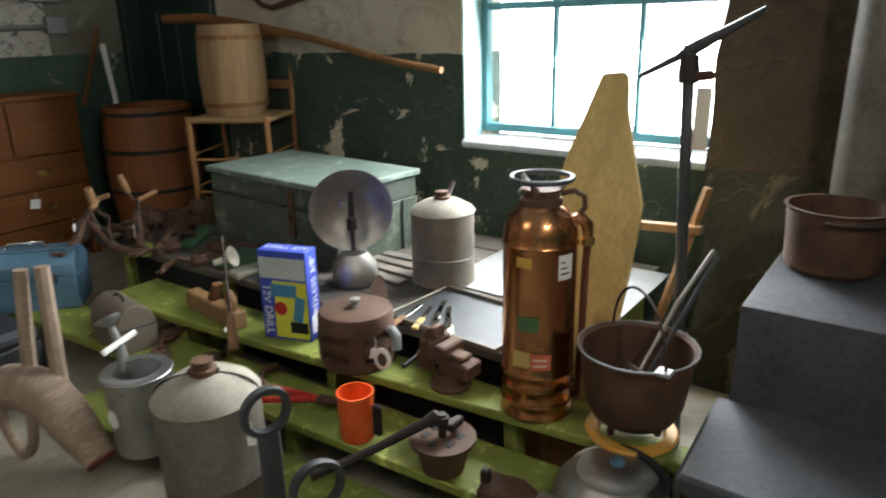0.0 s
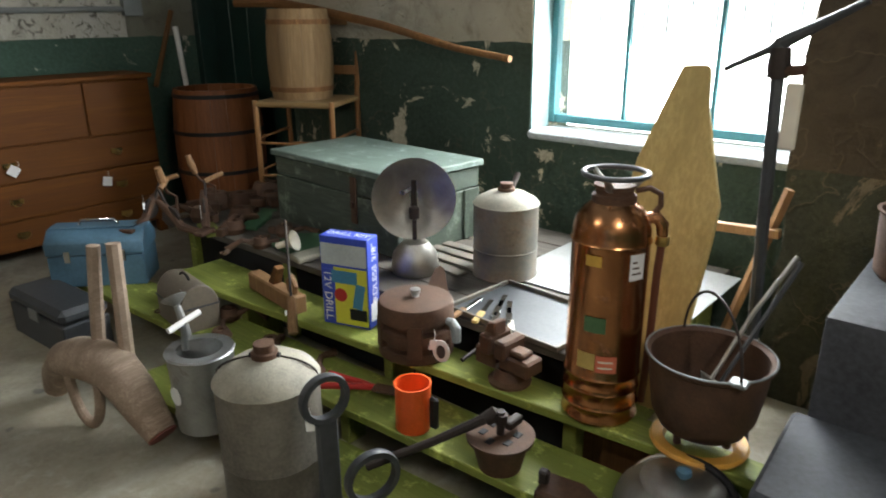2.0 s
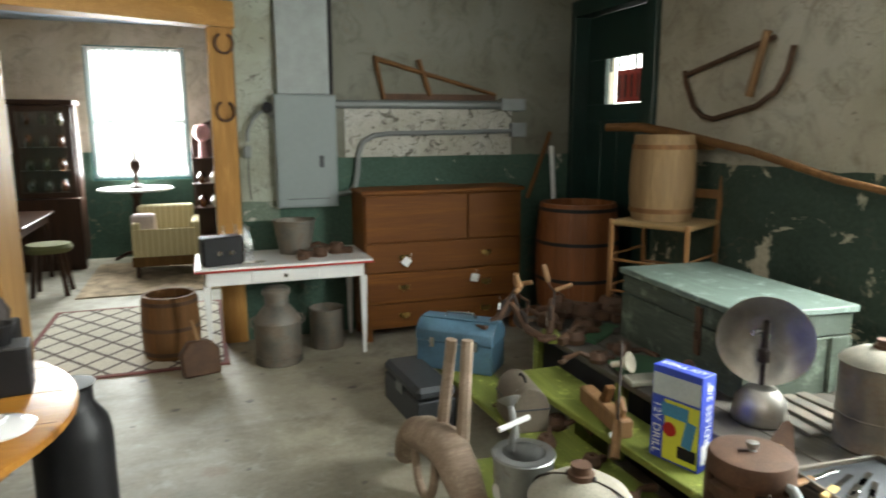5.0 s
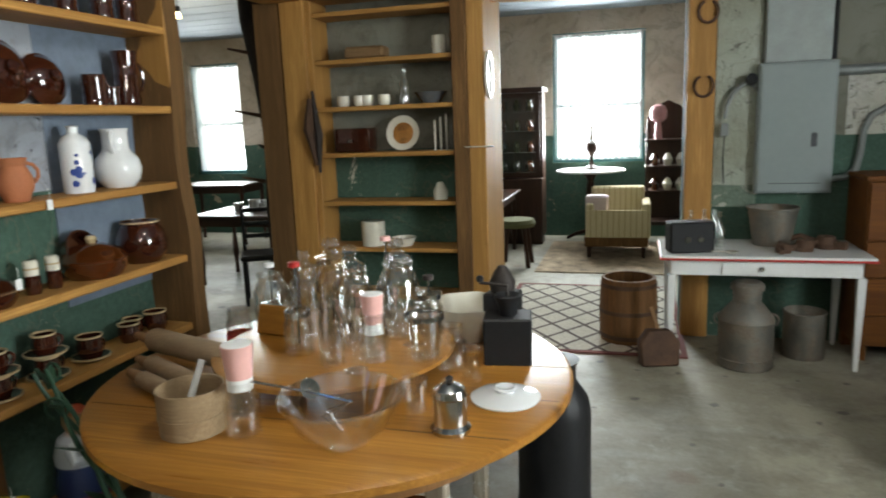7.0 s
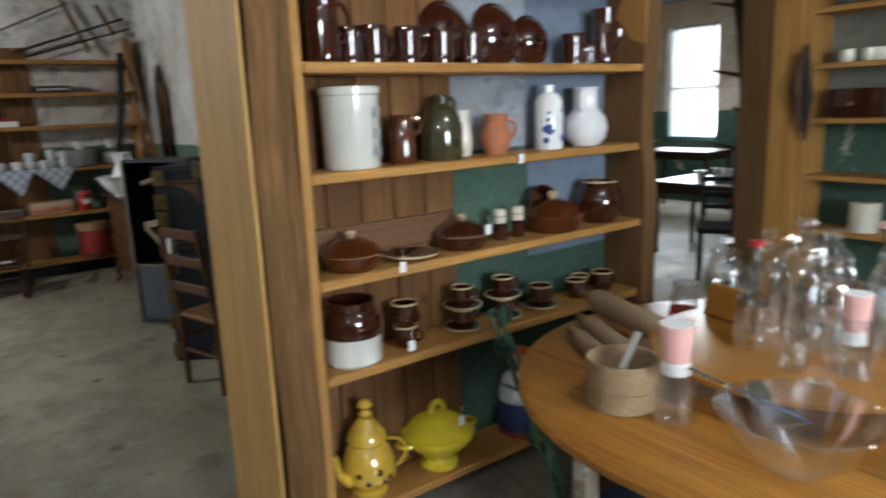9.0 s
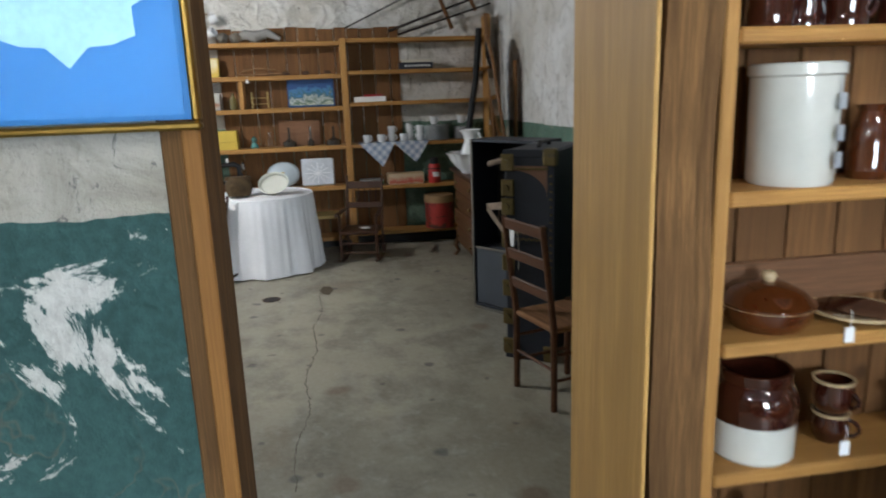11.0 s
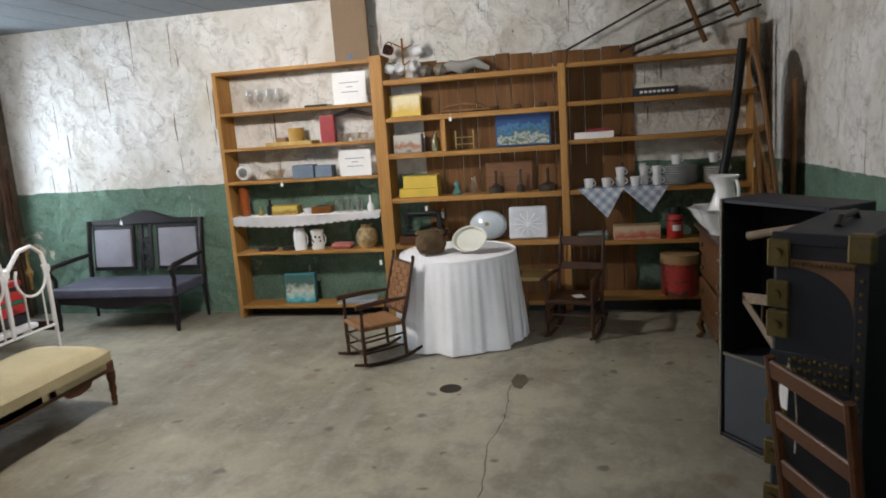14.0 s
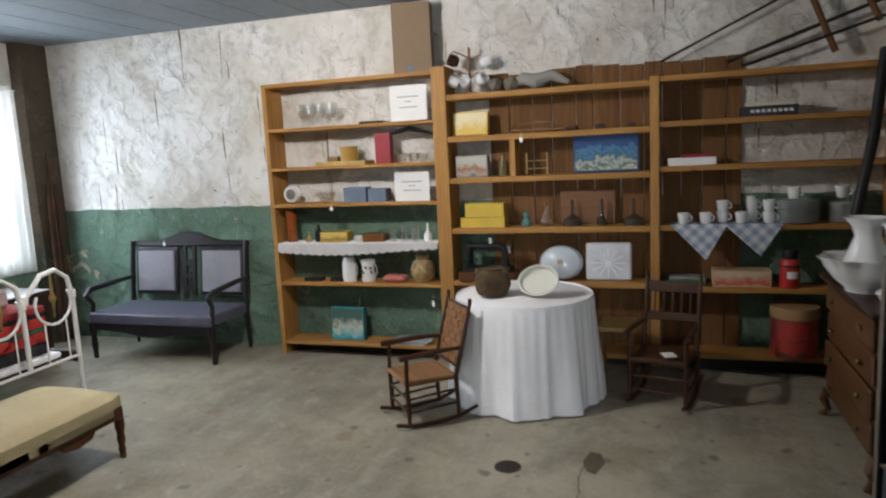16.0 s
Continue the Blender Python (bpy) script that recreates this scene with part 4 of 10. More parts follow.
def ladder_chair(name, loc, rz, h, seat, w, d, mat, label, matseat=None, slats=3, group=""):
    ob = thing(name, loc, rz, label, "chair", group)
    r = 0.018
    for x in (-w / 2, w / 2):
        part("leg", tube([(x, -d / 2, 0), (x, -d / 2, seat + 0.02)], r, 8), mat, ob)
        part("back_post", tube([(x, d / 2, 0), (x, d / 2, seat), (x, d / 2 + 0.07, h)], [r, r, r * 0.85], 8), mat, ob)
    part("seat", box((-w / 2 - 0.015, -d / 2 - 0.015, seat - 0.02), (w / 2 + 0.015, d / 2 + 0.01, seat + 0.012), 0.01), matseat or mat, ob)
    for i in range(slats):
        t = 0.35 + 0.6 * i / max(1, slats - 1)
        z = seat + (h - seat) * t
        part("slat", box((-w / 2, -0.008, -0.03), (w / 2, 0.008, 0.03), 0.005, pose(0, d / 2 + 0.07 * t, z - 0.01, -8, 0, 0)), mat, ob)
    for z in (seat * 0.3, seat * 0.62):
        part("rung", rod((-w / 2, -d / 2, z), (w / 2, -d / 2, z), 0.009), mat, ob)
        for x in (-w / 2, w / 2):
            part("rung", rod((x, -d / 2, z + 0.03), (x, d / 2, z + 0.03), 0.009), mat, ob)
    part("rung", rod((-w / 2, d / 2, seat * 0.5), (w / 2, d / 2, seat * 0.5), 0.009), mat, ob)
    return ob


put("crate", box((-0.32, -0.3, 0), (0.32, 0.3, 0.42), 0.012), M_OLDBOARD, (2.25, -1.68, 0), "dark old wooden crate under a chair", "crate")
ladder_chair("chair", (2.26, -1.72, 0.42), -62, 1.16, 0.64, 0.50, 0.46, M_OAK, "pale wooden ladder-back chair with a rush seat", wood("rush_seat", (0.22, 0.13, 0.05), (0.42, 0.28, 0.13), "x", 0.9, 30), 2)
staved("keg", (2.27, -1.66, 1.073), 0.54, 0.185, 0.205, 0.18, M_STAVE_PALE, (0.12, 0.86), "pale unvarnished keg standing on a chair", "keg", 16, M_OLDBOARD, False)
put("scythe_shaft", tube([(2.32, -0.92, 1.66), (2.42, -1.2, 1.66), (2.45, -1.6, 1.61), (2.46, -2.2, 1.52), (2.44, -2.8, 1.40), (2.42, -3.18, 1.355)], [0.03, 0.034, 0.03, 0.024, 0.02, 0.018], 10), M_OLDBOARD, (0, 0, 0), "long crooked wooden shaft leaning over a chair", "pole")

ch = thing("wooden_chest", (1.98, -2.6, 0.455), 0, "old green-painted wooden tool chest with iron hasps", "chest")
cm = Matrix.Translation((0, 0, 0)) @ pose(0, 0, 0, 0, 0, -4)


def cpart(name, lo, hi, mat, bev=0.005, parent=None, label=""):
    return part(name, box(lo, hi, bev, cm), mat, parent or ch, label)


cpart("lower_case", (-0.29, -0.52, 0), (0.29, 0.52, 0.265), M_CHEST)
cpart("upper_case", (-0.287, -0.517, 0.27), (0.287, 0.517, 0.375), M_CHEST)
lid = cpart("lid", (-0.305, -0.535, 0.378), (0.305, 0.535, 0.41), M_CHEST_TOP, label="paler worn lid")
for y in (-0.2, ):
    cpart("hasp", (-0.302, y - 0.025, 0.12), (-0.291, y + 0.025, 0.36), M_RUSTIRON)
    cpart("hasp_loop", (-0.315, y - 0.012, 0.2), (-0.302, y + 0.012, 0.24), M_RUSTIRON)
cpart("batten", (-0.2, -0.533, 0.0), (-0.16, -0.521, 0.27), M_CHEST)
cpart("batten", (0.16, -0.533, 0.0), (0.2, -0.521, 0.27), M_CHEST)

# ---- electric gear on the north wall ----
ep = thing("electric_panel", (0.235, 0.04, 1.05), 0, "grey metal electric panel with a closed door", "electric panel")
wpart("body", box((0.0, 0.0, 1.05), (0.472, 0.079, 1.912), 0.004), M_PANEL, ep)
pd = wpart("door", box((0.012, -0.012, 1.062), (0.46, -0.001, 1.9), 0.004), M_PANEL, ep)
wpart("latch", box((0.33, -0.018, 1.36), (0.365, -0.012, 1.45), 0.003), M_GREYBOX, pd)
wpart("label_strip", box((0.08, -0.0145, 1.115), (0.40, -0.0125, 1.12)), M_GREYBOX, pd)
wpart("upper_box", box((0.035, 0.02, 1.916), (0.43, 0.079, CEIL - 0.01), 0.004), M_PANEL2, ep, "pitted grey cover panel")
cd = thing("conduit", (1.2, 0.03, 1.6), 0, "grey steel conduit pipes with junction boxes", "conduit")
wpart("pipe", rod((0.473, 0.045, 1.845), (1.9, 0.045, 1.845), 0.033, seg=12), M_PIPE, cd)
wpart("pipe", tube([(0.473, 0.05, 1.14), (0.56, 0.05, 1.15), (0.62, 0.05, 1.2), (0.64, 0.05, 1.3), (0.65, 0.05, 1.45), (0.69, 0.05, 1.55), (0.78, 0.05, 1.6), (0.9, 0.05, 1.615), (2.0, 0.05, 1.63)], 0.021, 10), M_PIPE, cd)
wpart("junction_box", box((1.88, 0.0, 1.80), (2.1, 0.079, 1.9), 0.004), M_PIPE, cd)
wpart("junction_box", box((1.98, 0.02, 1.58), (2.12, 0.079, 1.7), 0.004), M_PIPE, cd)
wpart("riser_pipe", rod((0.45, 0.05, 1.92), (0.45, 0.05, CEIL - 0.01), 0.015), M_BLACK, cd)
structure("whitewash_band", box((0.55, 0.072, 1.43), (2.0, 0.081, 1.83)), wall_paint("block_whitewash", (0.56, 0.56, 0.52), (0.5, 0.5, 0.46), 1.0, 2.3, (0.30, 0.28, 0.22), 0.9), "flaking whitewashed blocks behind the conduit", "wall")
structure("bare_plaster_strip", box((-0.26, 0.074, 0.95), (0.02, 0.0815, CEIL - 0.01)), wall_paint("bare_pale_plaster", (0.40, 0.43, 0.37), (0.17, 0.22, 0.17), 1.1, 1.6, (0.33, 0.33, 0.28), 0.8), "pale flaking plaster beside the electric panel", "wall")
so = thing("wall_socket", (-0.06, 0.03, 1.7), 0, "black lamp socket on a bent grey conduit with hanging cord", "socket")
wpart("pipe", tube([(0.0, 0.045, 1.74), (-0.05, 0.03, 1.80), (-0.11, 0.03, 1.775), (-0.16, 0.03, 1.72), (-0.195, 0.03, 1.64), (-0.2, 0.03, 1.56)], 0.014, 10), M_PIPE, so)
wpart("socket", lathe([(0, -0.035), (0.03, -0.035), (0.04, -0.01), (0.036, 0.03), (0, 0.035)], 18, pose(-0.045, 0.02, 1.81, 70, 0, 0)), M_BLACK, so)
wpart("switch_box", box((-0.23, 0.02, 1.44), (-0.175, 0.07, 1.53), 0.006), M_PIPE, so)
wpart("cord", tube([(-0.2, 0.03, 1.44), (-0.205, 0.03, 1.30), (-0.195, 0.03, 1.12)], 0.005, 6), M_BLACK, so)
bs = thing("buck_saw", (1.3, 0.05, 1.95), 0, "wooden buck saw hung flat on the wall", "saw")
wpart("frame_bar", rod((0.80, 0.05, 2.2), (1.84, 0.05, 1.93), 0.02, 0.014), M_OLDBOARD, bs)
wpart("frame_end", rod((0.80, 0.05, 2.22), (0.87, 0.05, 1.89), 0.016), M_OLDBOARD, bs)
wpart("frame_end", rod((1.16, 0.05, 2.2), (1.26, 0.05, 1.92), 0.02), M_OLDBOARD, bs)
wpart("blade", box((0.86, 0.046, 1.885), (1.84, 0.05, 1.93)), M_RUSTIRON, bs)
fs = thing("bow_saw", (2.57, -1.9, 1.72), 0, "iron-framed bow saw with a wooden grip on the wall", "saw")
wpart("frame", tube([(2.57, -1.44, 2.03), (2.57, -1.46, 1.95), (2.57, -1.55, 1.79), (2.57, -1.64, 1.73), (2.57, -1.74, 1.71), (2.57, -2.1, 1.78), (2.57, -2.24, 1.86), (2.57, -2.31, 1.97), (2.57, -2.34, 2.1)], 0.017, 8), M_RUSTIRON, fs)
wpart("crossbar", rod((2.57, -1.44, 2.0), (2.57, -2.2, 2.16), 0.016), M_RUSTIRON, fs)
wpart("grip", rod((2.555, -2.05, 1.84), (2.555, -2.16, 2.2), 0.024), M_TOOLWOOD, fs)


# ---- tools and vessels on the bench ----
def handle_arc(c, r, mat, parent, a0=0, a1=180, plane="xz", thick=0.004, squash=1.0, name="handle", m=None):
    return part(name, tube(arc(c, r, a0, a1, 14, plane, squash), thick, 6, m=m), mat, parent)


def price_tag(x, y, z, rz=0, tilt=0):
    ob = thing("price_tag", (x, y, z), rz, "small white paper price tag on a string", "price tag", "price tags")
    part("card", box((-0.013, -0.001, -0.05), (0.013, 0.001, -0.012), 0, pose(0, 0, 0, 0, tilt, 0)), M_PAPER, ob)
    part("string", tube([(0, 0, 0.03), (0.004, 0, 0.01), (0, 0, -0.015)], 0.0012, 4), M_PAPER, ob)
    return ob


T1, T2, T3, T4 = 0.458, 0.336, 0.201, 0.076

# copper fire extinguisher
fe = thing("fire_extinguisher", (1.285, -4.375, T2), 0, "antique copper soda-acid fire extinguisher with labels", "extinguisher")
part("tank", lathe([(0, 0), (0.114, 0), (0.122, 0.012), (0.117, 0.03), (0.117, 0.05), (0.121, 0.056), (0.117, 0.062), (0.117, 0.105), (0.121, 0.112), (0.117, 0.119), (0.117, 0.155), (0.121, 0.161), (0.117, 0.167), (0.117, 0.585), (0.122, 0.594), (0.117, 0.603), (0.116, 0.63), (0.108, 0.66), (0.088, 0.69), (0.064, 0.71), (0, 0.712)], 44), M_COPPER, fe)
part("neck", lathe([(0, 0.705), (0.066, 0.705), (0.066, 0.728), (0.056, 0.733), (0.056, 0.748), (0.062, 0.752), (0.062, 0.76), (0, 0.76)], 28), M_RUSTIRON, fe)
part("ring_handle", tube(arc((0, 0, 0.792), 0.094, 0, 360, 33, "xy")[:-1], 0.0085, 8, True), M_GREYBOX, fe)
for a in (60, 180, 300):
    c, s_ = math.cos(radians(a + 10)), math.sin(radians(a + 10))
    part("handle_strut", tube([(0.05 * c, 0.05 * s_, 0.755), (0.07 * c, 0.07 * s_, 0.768), (0.092 * c, 0.092 * s_, 0.79)], [0.014, 0.011, 0.008], 8), M_ALU, fe)
part("side_handle", tube([(0.027, -0.053, 0.742), (0.045, -0.088, 0.752), (0.062, -0.115, 0.735), (0.064, -0.118, 0.70), (0.052, -0.098, 0.668)], 0.009, 8), M_RUSTIRON, fe)
part("hose_elbow", tube([(0.045, -0.088, 0.66), (0.056, -0.112, 0.665), (0.064, -0.128, 0.645), (0.065, -0.132, 0.60)], [0.018, 0.02, 0.02, 0.016], 10), M_COPPER, fe)
part("hose_nut", lathe([(0, -0.014), (0.021, -0.014), (0.021, 0.014), (0, 0.014)], 6, pose(0.065, -0.132, 0.595)), M_BRASS, fe)
part("hose", tube([(0.065, -0.132, 0.60), (0.062, -0.128, 0.5), (0.06, -0.126, 0.3), (0.058, -0.122, 0.12), (0.052, -0.12, 0.05)], 0.012, 10), plain("brown_rubber_hose", (0.14, 0.042, 0.02), 0.55), fe)


def curved_label(name, a0, a1, z0, z1, r, mat, parent):
    bm = bmesh.new()
    n = 8
    lo = [bm.verts.new((r * math.cos(radians(a0 + (a1 - a0) * i / n)), r * math.sin(radians(a0 + (a1 - a0) * i / n)), z0)) for i in range(n + 1)]
    hi = [bm.verts.new((v.co.x, v.co.y, z1)) for v in lo]
    for i in range(n):
        bm.faces.new((lo[i], lo[i + 1], hi[i + 1], hi[i]))
    return part(name, bm, mat, parent)


curved_label("label", 236, 262, 0.495, 0.575, 0.1192, M_PAPER, fe)
for k, z in enumerate((0.512, 0.53, 0.548)):
    curved_label("print_line", 240, 256 - 4 * k, z, z + 0.006, 0.1196, M_RUSTIRON, fe)
curved_label("label", 197, 228, 0.195, 0.25, 0.1195, plain("faded_pink_label", (0.55, 0.13, 0.07), 0.6), fe)
for z in (0.208, 0.228):
    curved_label("print_line", 201, 222, z, z + 0.006, 0.1199, M_CREAM, fe)
curved_label("label", 168, 196, 0.20, 0.255, 0.1195, plain("faded_yellow_label", (0.45, 0.33, 0.10), 0.6), fe)
curved_label("label", 176, 208, 0.325, 0.375, 0.1192, plain("green_label", (0.05, 0.12, 0.05), 0.6), fe)
curved_label("label", 172, 196, 0.535, 0.568, 0.1192, plain("gold_label", (0.50, 0.30, 0.05), 0.5), fe)

# cast iron pot with ladle
ip = thing("iron_cauldron", (1.31, -4.70, T2 + 0.02), 0, "round cast iron pot with a wire bail on a yellow ring", "pot")
part("bowl", lathe([(0, 0.03), (0.085, 0.032), (0.125, 0.055), (0.148, 0.1), (0.162, 0.19), (0.170, 0.268), (0.181, 0.276), (0.182, 0.284), (0.176, 0.286), (0.164, 0.276), (0.155, 0.19), (0.14, 0.1), (0.11, 0.06), (0, 0.046)], 44), M_RUSTIRON, ip)
part("rim_edge", lathe([(0.176, 0.286), (0.182, 0.284), (0.1815, 0.2875), (0.177, 0.289), (0.176, 0.286)], 44), M_PIPE, ip, "worn bright rim")
for a in (30, 150, 270):
    part("foot", rod((0.08 * math.cos(radians(a)), 0.08 * math.sin(radians(a)), 0.0), (0.085 * math.cos(radians(a)), 0.085 * math.sin(radians(a)), 0.05), 0.012), M_RUSTIRON, ip)
part("bail", tube(arc((0, 0, 0.282), 0.176, 0, 180, 22, "xz", 1.02), 0.0045, 6, m=pose(0, 0, 0.0, 0, 0, 46)), M_IRON, ip)
part("spout_lip", cbox((-0.122, -0.122, 0.283), (0.05, 0.05, 0.012), 0.005), M_PIPE, ip, "worn bright pouring lip")
put("jar_ring", lathe([(0.098, 0), (0.138, 0), (0.144, 0.01), (0.138, 0.02), (0.105, 0.02), (0.098, 0)], 44), plain("amber_plastic", (0.55, 0.28, 0.05), 0.35), (1.31, -4.70, T2), "yellow-orange ring under an iron pot", "ring")
ld = thing("ladle", (1.33, -4.70, 0.45), 0, "dark steel ladle and spoon standing in a pot", "ladle")
part("handle", tube([(0.0, -0.02, 0.06), (0.1, -0.09, 0.26), (0.2, -0.15, 0.44)], [0.006, 0.007, 0.009], 8), M_GREYBOX, ld)
part("bowl", lathe([(0, 0), (0.03, 0.006), (0.05, 0.03), (0.047, 0.03), (0.028, 0.012), (0, 0.006)], 16, pose(-0.05, -0.02, 0.09, 20, 30, 0)), M_ALU, ld)
part("handle", tube([(-0.02, -0.01, 0.10), (0.11, -0.07, 0.30), (0.215, -0.135, 0.45)], [0.006, 0.007, 0.008], 8), M_ALU, ld)

# reflector lamp
rl = thing("reflector_heater", (1.605, -3.255, T1), -46, "old heat lamp with a large dull aluminium dish", "lamp")
part("base", lathe([(0, 0), (0.105, 0), (0.11, 0.02), (0.1, 0.09), (0.06, 0.14), (0.02, 0.15), (0, 0.15)], 32), M_ALU, rl)
part("stem", tube([(0, 0, 0.14), (0, 0.01, 0.25), (0, 0.02, 0.36)], 0.01, 8), M_IRON, rl)
dish = part("dish", lathe([(0.02, 0), (0.09, 0.013), (0.155, 0.045), (0.185, 0.077), (0.189, 0.084), (0.181, 0.082), (0.151, 0.05), (0.09, 0.019), (0.02, 0.006)], 48, pose(0, 0.09, 0.335, 90, 0, 0)), M_ALU, rl)
part("element", join(cyl(0.016, 0.28, 0.42, 10, 0.012, pose(0, 0.02, 0, 0, 0, 0)), lathe([(0, 0.24), (0.024, 0.25), (0.024, 0.3), (0, 0.31)], 12)), M_IRON, rl)
part("burner_knob", rod((-0.02, 0.0, 0.38), (-0.05, -0.05, 0.38), 0.012), M_CHROME, rl)


def steel_can(name, loc, r, h, mat, label, cap=True, wire=True, rz=0, pipe=False):
    c = thing(name, loc, rz, label, "can")
    part("body", lathe([(0, 0), (r, 0), (r + 0.004, 0.008), (r, 0.016), (r, h * 0.30), (r + 0.003, h * 0.31), (r, h * 0.32), (r, h * 0.78), (0, h * 0.78)], 36), mat, c)
    part("shoulder", lathe([(r * 0.9, h * 0.775), (r, h * 0.78), (r + 0.005, h * 0.79), (r, h * 0.80), (r * 0.94, h * 0.83), (r * 0.6, h * 0.895), (r * 0.25, h * 0.92), (0, h * 0.92)], 36), M_CHALK, c, "pale oxidised shoulder")
    if cap:
        k = part("cap", lathe([(0, h * 0.91), (r * 0.26, h * 0.91), (r * 0.26, h * 0.95), (r * 0.2, h * 0.955), (r * 0.2, h), (0, h)], 16), M_RUSTIRON, c)
    if wire:
        part("bail", tube(arc((0, 0, h * 0.8), r * 0.98, 0, 180, 14, "yz", 0.42), 0.004, 6), M_IRON, c)
        part("grip", rod((0, -0.05, h * 0.8 + r * 0.41), (0, 0.05, h * 0.8 + r * 0.41), 0.012), M_BLACK, c)
    if pipe:
        part("spout", tube([(r * 0.5, -0.02, h * 0.85), (r * 0.8, -0.05, h * 0.98), (r * 0.9, -0.06, h * 1.03)], 0.014, 8), M_IRON, c)
    return c


steel_can("fuel_can", (1.84, -3.59, T1), 0.143, 0.42, M_GALV_OLD, "small weathered galvanised fuel can with rust", True, False, 40, True)
gc = steel_can("gas_can", (0.585, -3.54, 0.0), 0.170, 0.575, M_CANZINC, "large weathered galvanised gas can with black grip", True, True, 40)
wc = thing("watering_can", (0.60, -3.09, 0.09), 0, "small galvanised watering can with a white handle", "watering can")
part("body", lathe([(0, 0), (0.112, 0), (0.112, 0.03), (0.117, 0.05), (0.112, 0.07), (0.115, 0.15), (0.118, 0.165), (0.115, 0.18), (0.118, 0.24), (0.122, 0.30), (0.128, 0.305), (0.122, 0.31), (0.115, 0.3), (0.112, 0.2), (0.108, 0.01), (0, 0.008)], 32), M_GALV, wc)
part("rim", lathe([(0.085, 0.305), (0.124, 0.305), (0.124, 0.312), (0.085, 0.312), (0.085, 0.305)], 32), M_GALV, wc)
part("spout", tube([(0.03, 0.12, 0.18), (0.04, 0.17, 0.33), (0.03, 0.19, 0.42)], [0.025, 0.018, 0.014], 10), M_GALV, wc)
part("rose", lathe([(0.012, 0), (0.048, 0.03), (0.05, 0.036), (0, 0.042)], 18, pose(0.03, 0.19, 0.42, -35, 0, 0)), M_GALV, wc)
part("handle", rod((-0.09, 0.04, 0.40), (0.05, 0.06, 0.425), 0.012), M_WHITE, wc, "white enamelled handle")
part("handle_stay", rod((-0.03, 0.05, 0.30), (-0.02, 0.05, 0.41), 0.014), M_GALV, wc)
part("badge", lathe([(0, 0), (0.035, 0), (0.035, 0.003), (0, 0.003)], 18, pose(-0.117, -0.005, 0.16, 0, -90, 0)), M_PAPER, wc)

# ox yoke
yk = thing("ox_yoke", (0.385, -2.67, 0), -82, "bleached wooden ox yoke lying on the concrete floor", "yoke")
bm = tube([(-0.36, 0, 0.06), (-0.31, 0, 0.15), (-0.22, 0, 0.235), (-0.11, 0, 0.275), (0.0, 0.01, 0.285), (0.1, 0.02, 0.262), (0.19, 0.02, 0.20), (0.27, 0.02, 0.125), (0.335, 0.02, 0.065)], [0.052, 0.068, 0.08, 0.086, 0.09, 0.09, 0.084, 0.072, 0.06], 18)
part("beam", bm, M_YOKE, yk)
part("ring", tube(arc((-0.425, 0, 0.06), 0.03, 0, 360, 15, "xz")[:-1], 0.007, 6, True), M_RUSTIRON, yk)
part("bow", tube(arc((-0.03, -0.05, 0.23), 0.105, 180, 360, 16, "xz", 1.95), 0.02, 10), M_YOKE, yk)
part("bow_arm", rod((-0.03, 0.03, 0.27), (0.0, 0.07, 0.75), 0.028, 0.026), M_YOKE, yk)
part("bow_arm", rod((0.09, 0.075, 0.27), (0.07, 0.11, 0.76), 0.03, 0.028), M_YOKE, yk)
part("end_cap", cyl(0.058, 0, 0.008, 18, None, pose(0.336, 0.02, 0.064, 0, 133, 0)), plain("red_worn_end", (0.17, 0.05, 0.035), 0.8), yk)

# steel boxes
tb = thing("toolbox", (0.915, -1.56, T3), 0, "blue painted steel cantilever toolbox", "toolbox")
m = pose(0, 0, 0, 0, 0, 48)
part("case", box((-0.12, -0.245, 0), (0.12, 0.245, 0.175), 0.006, m), M_BLUEBOX, tb)
part("lid", slab([(-0.124, 0.178), (0.124, 0.178), (0.124, 0.245), (0.055, 0.305), (-0.055, 0.305), (-0.124, 0.245)], -0.25, 0.25, 0.006, m @ pose(0, 0, 0, 90, 0, 0)), M_BLUEBOX, tb)
part("lid_plate", box((-0.06, -0.2, 0.306), (0.06, 0.24, 0.313), 0.002, m), M_BLUEBOX, tb)
part("handle", tube([(0, -0.1, 0.31), (0, -0.085, 0.34), (0, 0.085, 0.34), (0, 0.1, 0.31)], 0.008, 6, m=m), M_CHROME, tb)
for y in (-0.14, 0.14):
    part("latch", box((-0.131, y - 0.016, 0.14), (-0.121, y + 0.016, 0.205), 0.003, m), M_CHROME, tb)
gb = thing("toolbox", (0.60, -1.69, 0), 0, "dark grey steel toolbox on the floor", "toolbox")
m = pose(0, 0, 0, 0, 0, 4)
part("case", box((-0.115, -0.285, 0), (0.115, 0.285, 0.17), 0.006, m), M_GREYBOX, gb)
part("lid", box((-0.12, -0.29, 0.173), (0.12, 0.29, 0.25), 0.025, m), M_GREYBOX, gb)
part("latch", box((-0.127, -0.05, 0.14), (-0.116, 0.05, 0.2), 0.003, m), M_PIPE, gb)
lb = thing("lunch_box", (0.92, -2.42, T3), -8, "taupe domed steel lunch box with a price tag", "lunch box")
prof = [(-0.09, 0), (0.09, 0), (0.09, 0.12)] + [(0.09 * math.cos(radians(a)), 0.12 + 0.1 * math.sin(radians(a))) for a in range(15, 180, 15)] + [(-0.09, 0.12)]
part("case", slab(prof, -0.15, 0.15, 0.005, pose(0, 0, 0, 90, 0, 0)), M_TAUPE, lb)
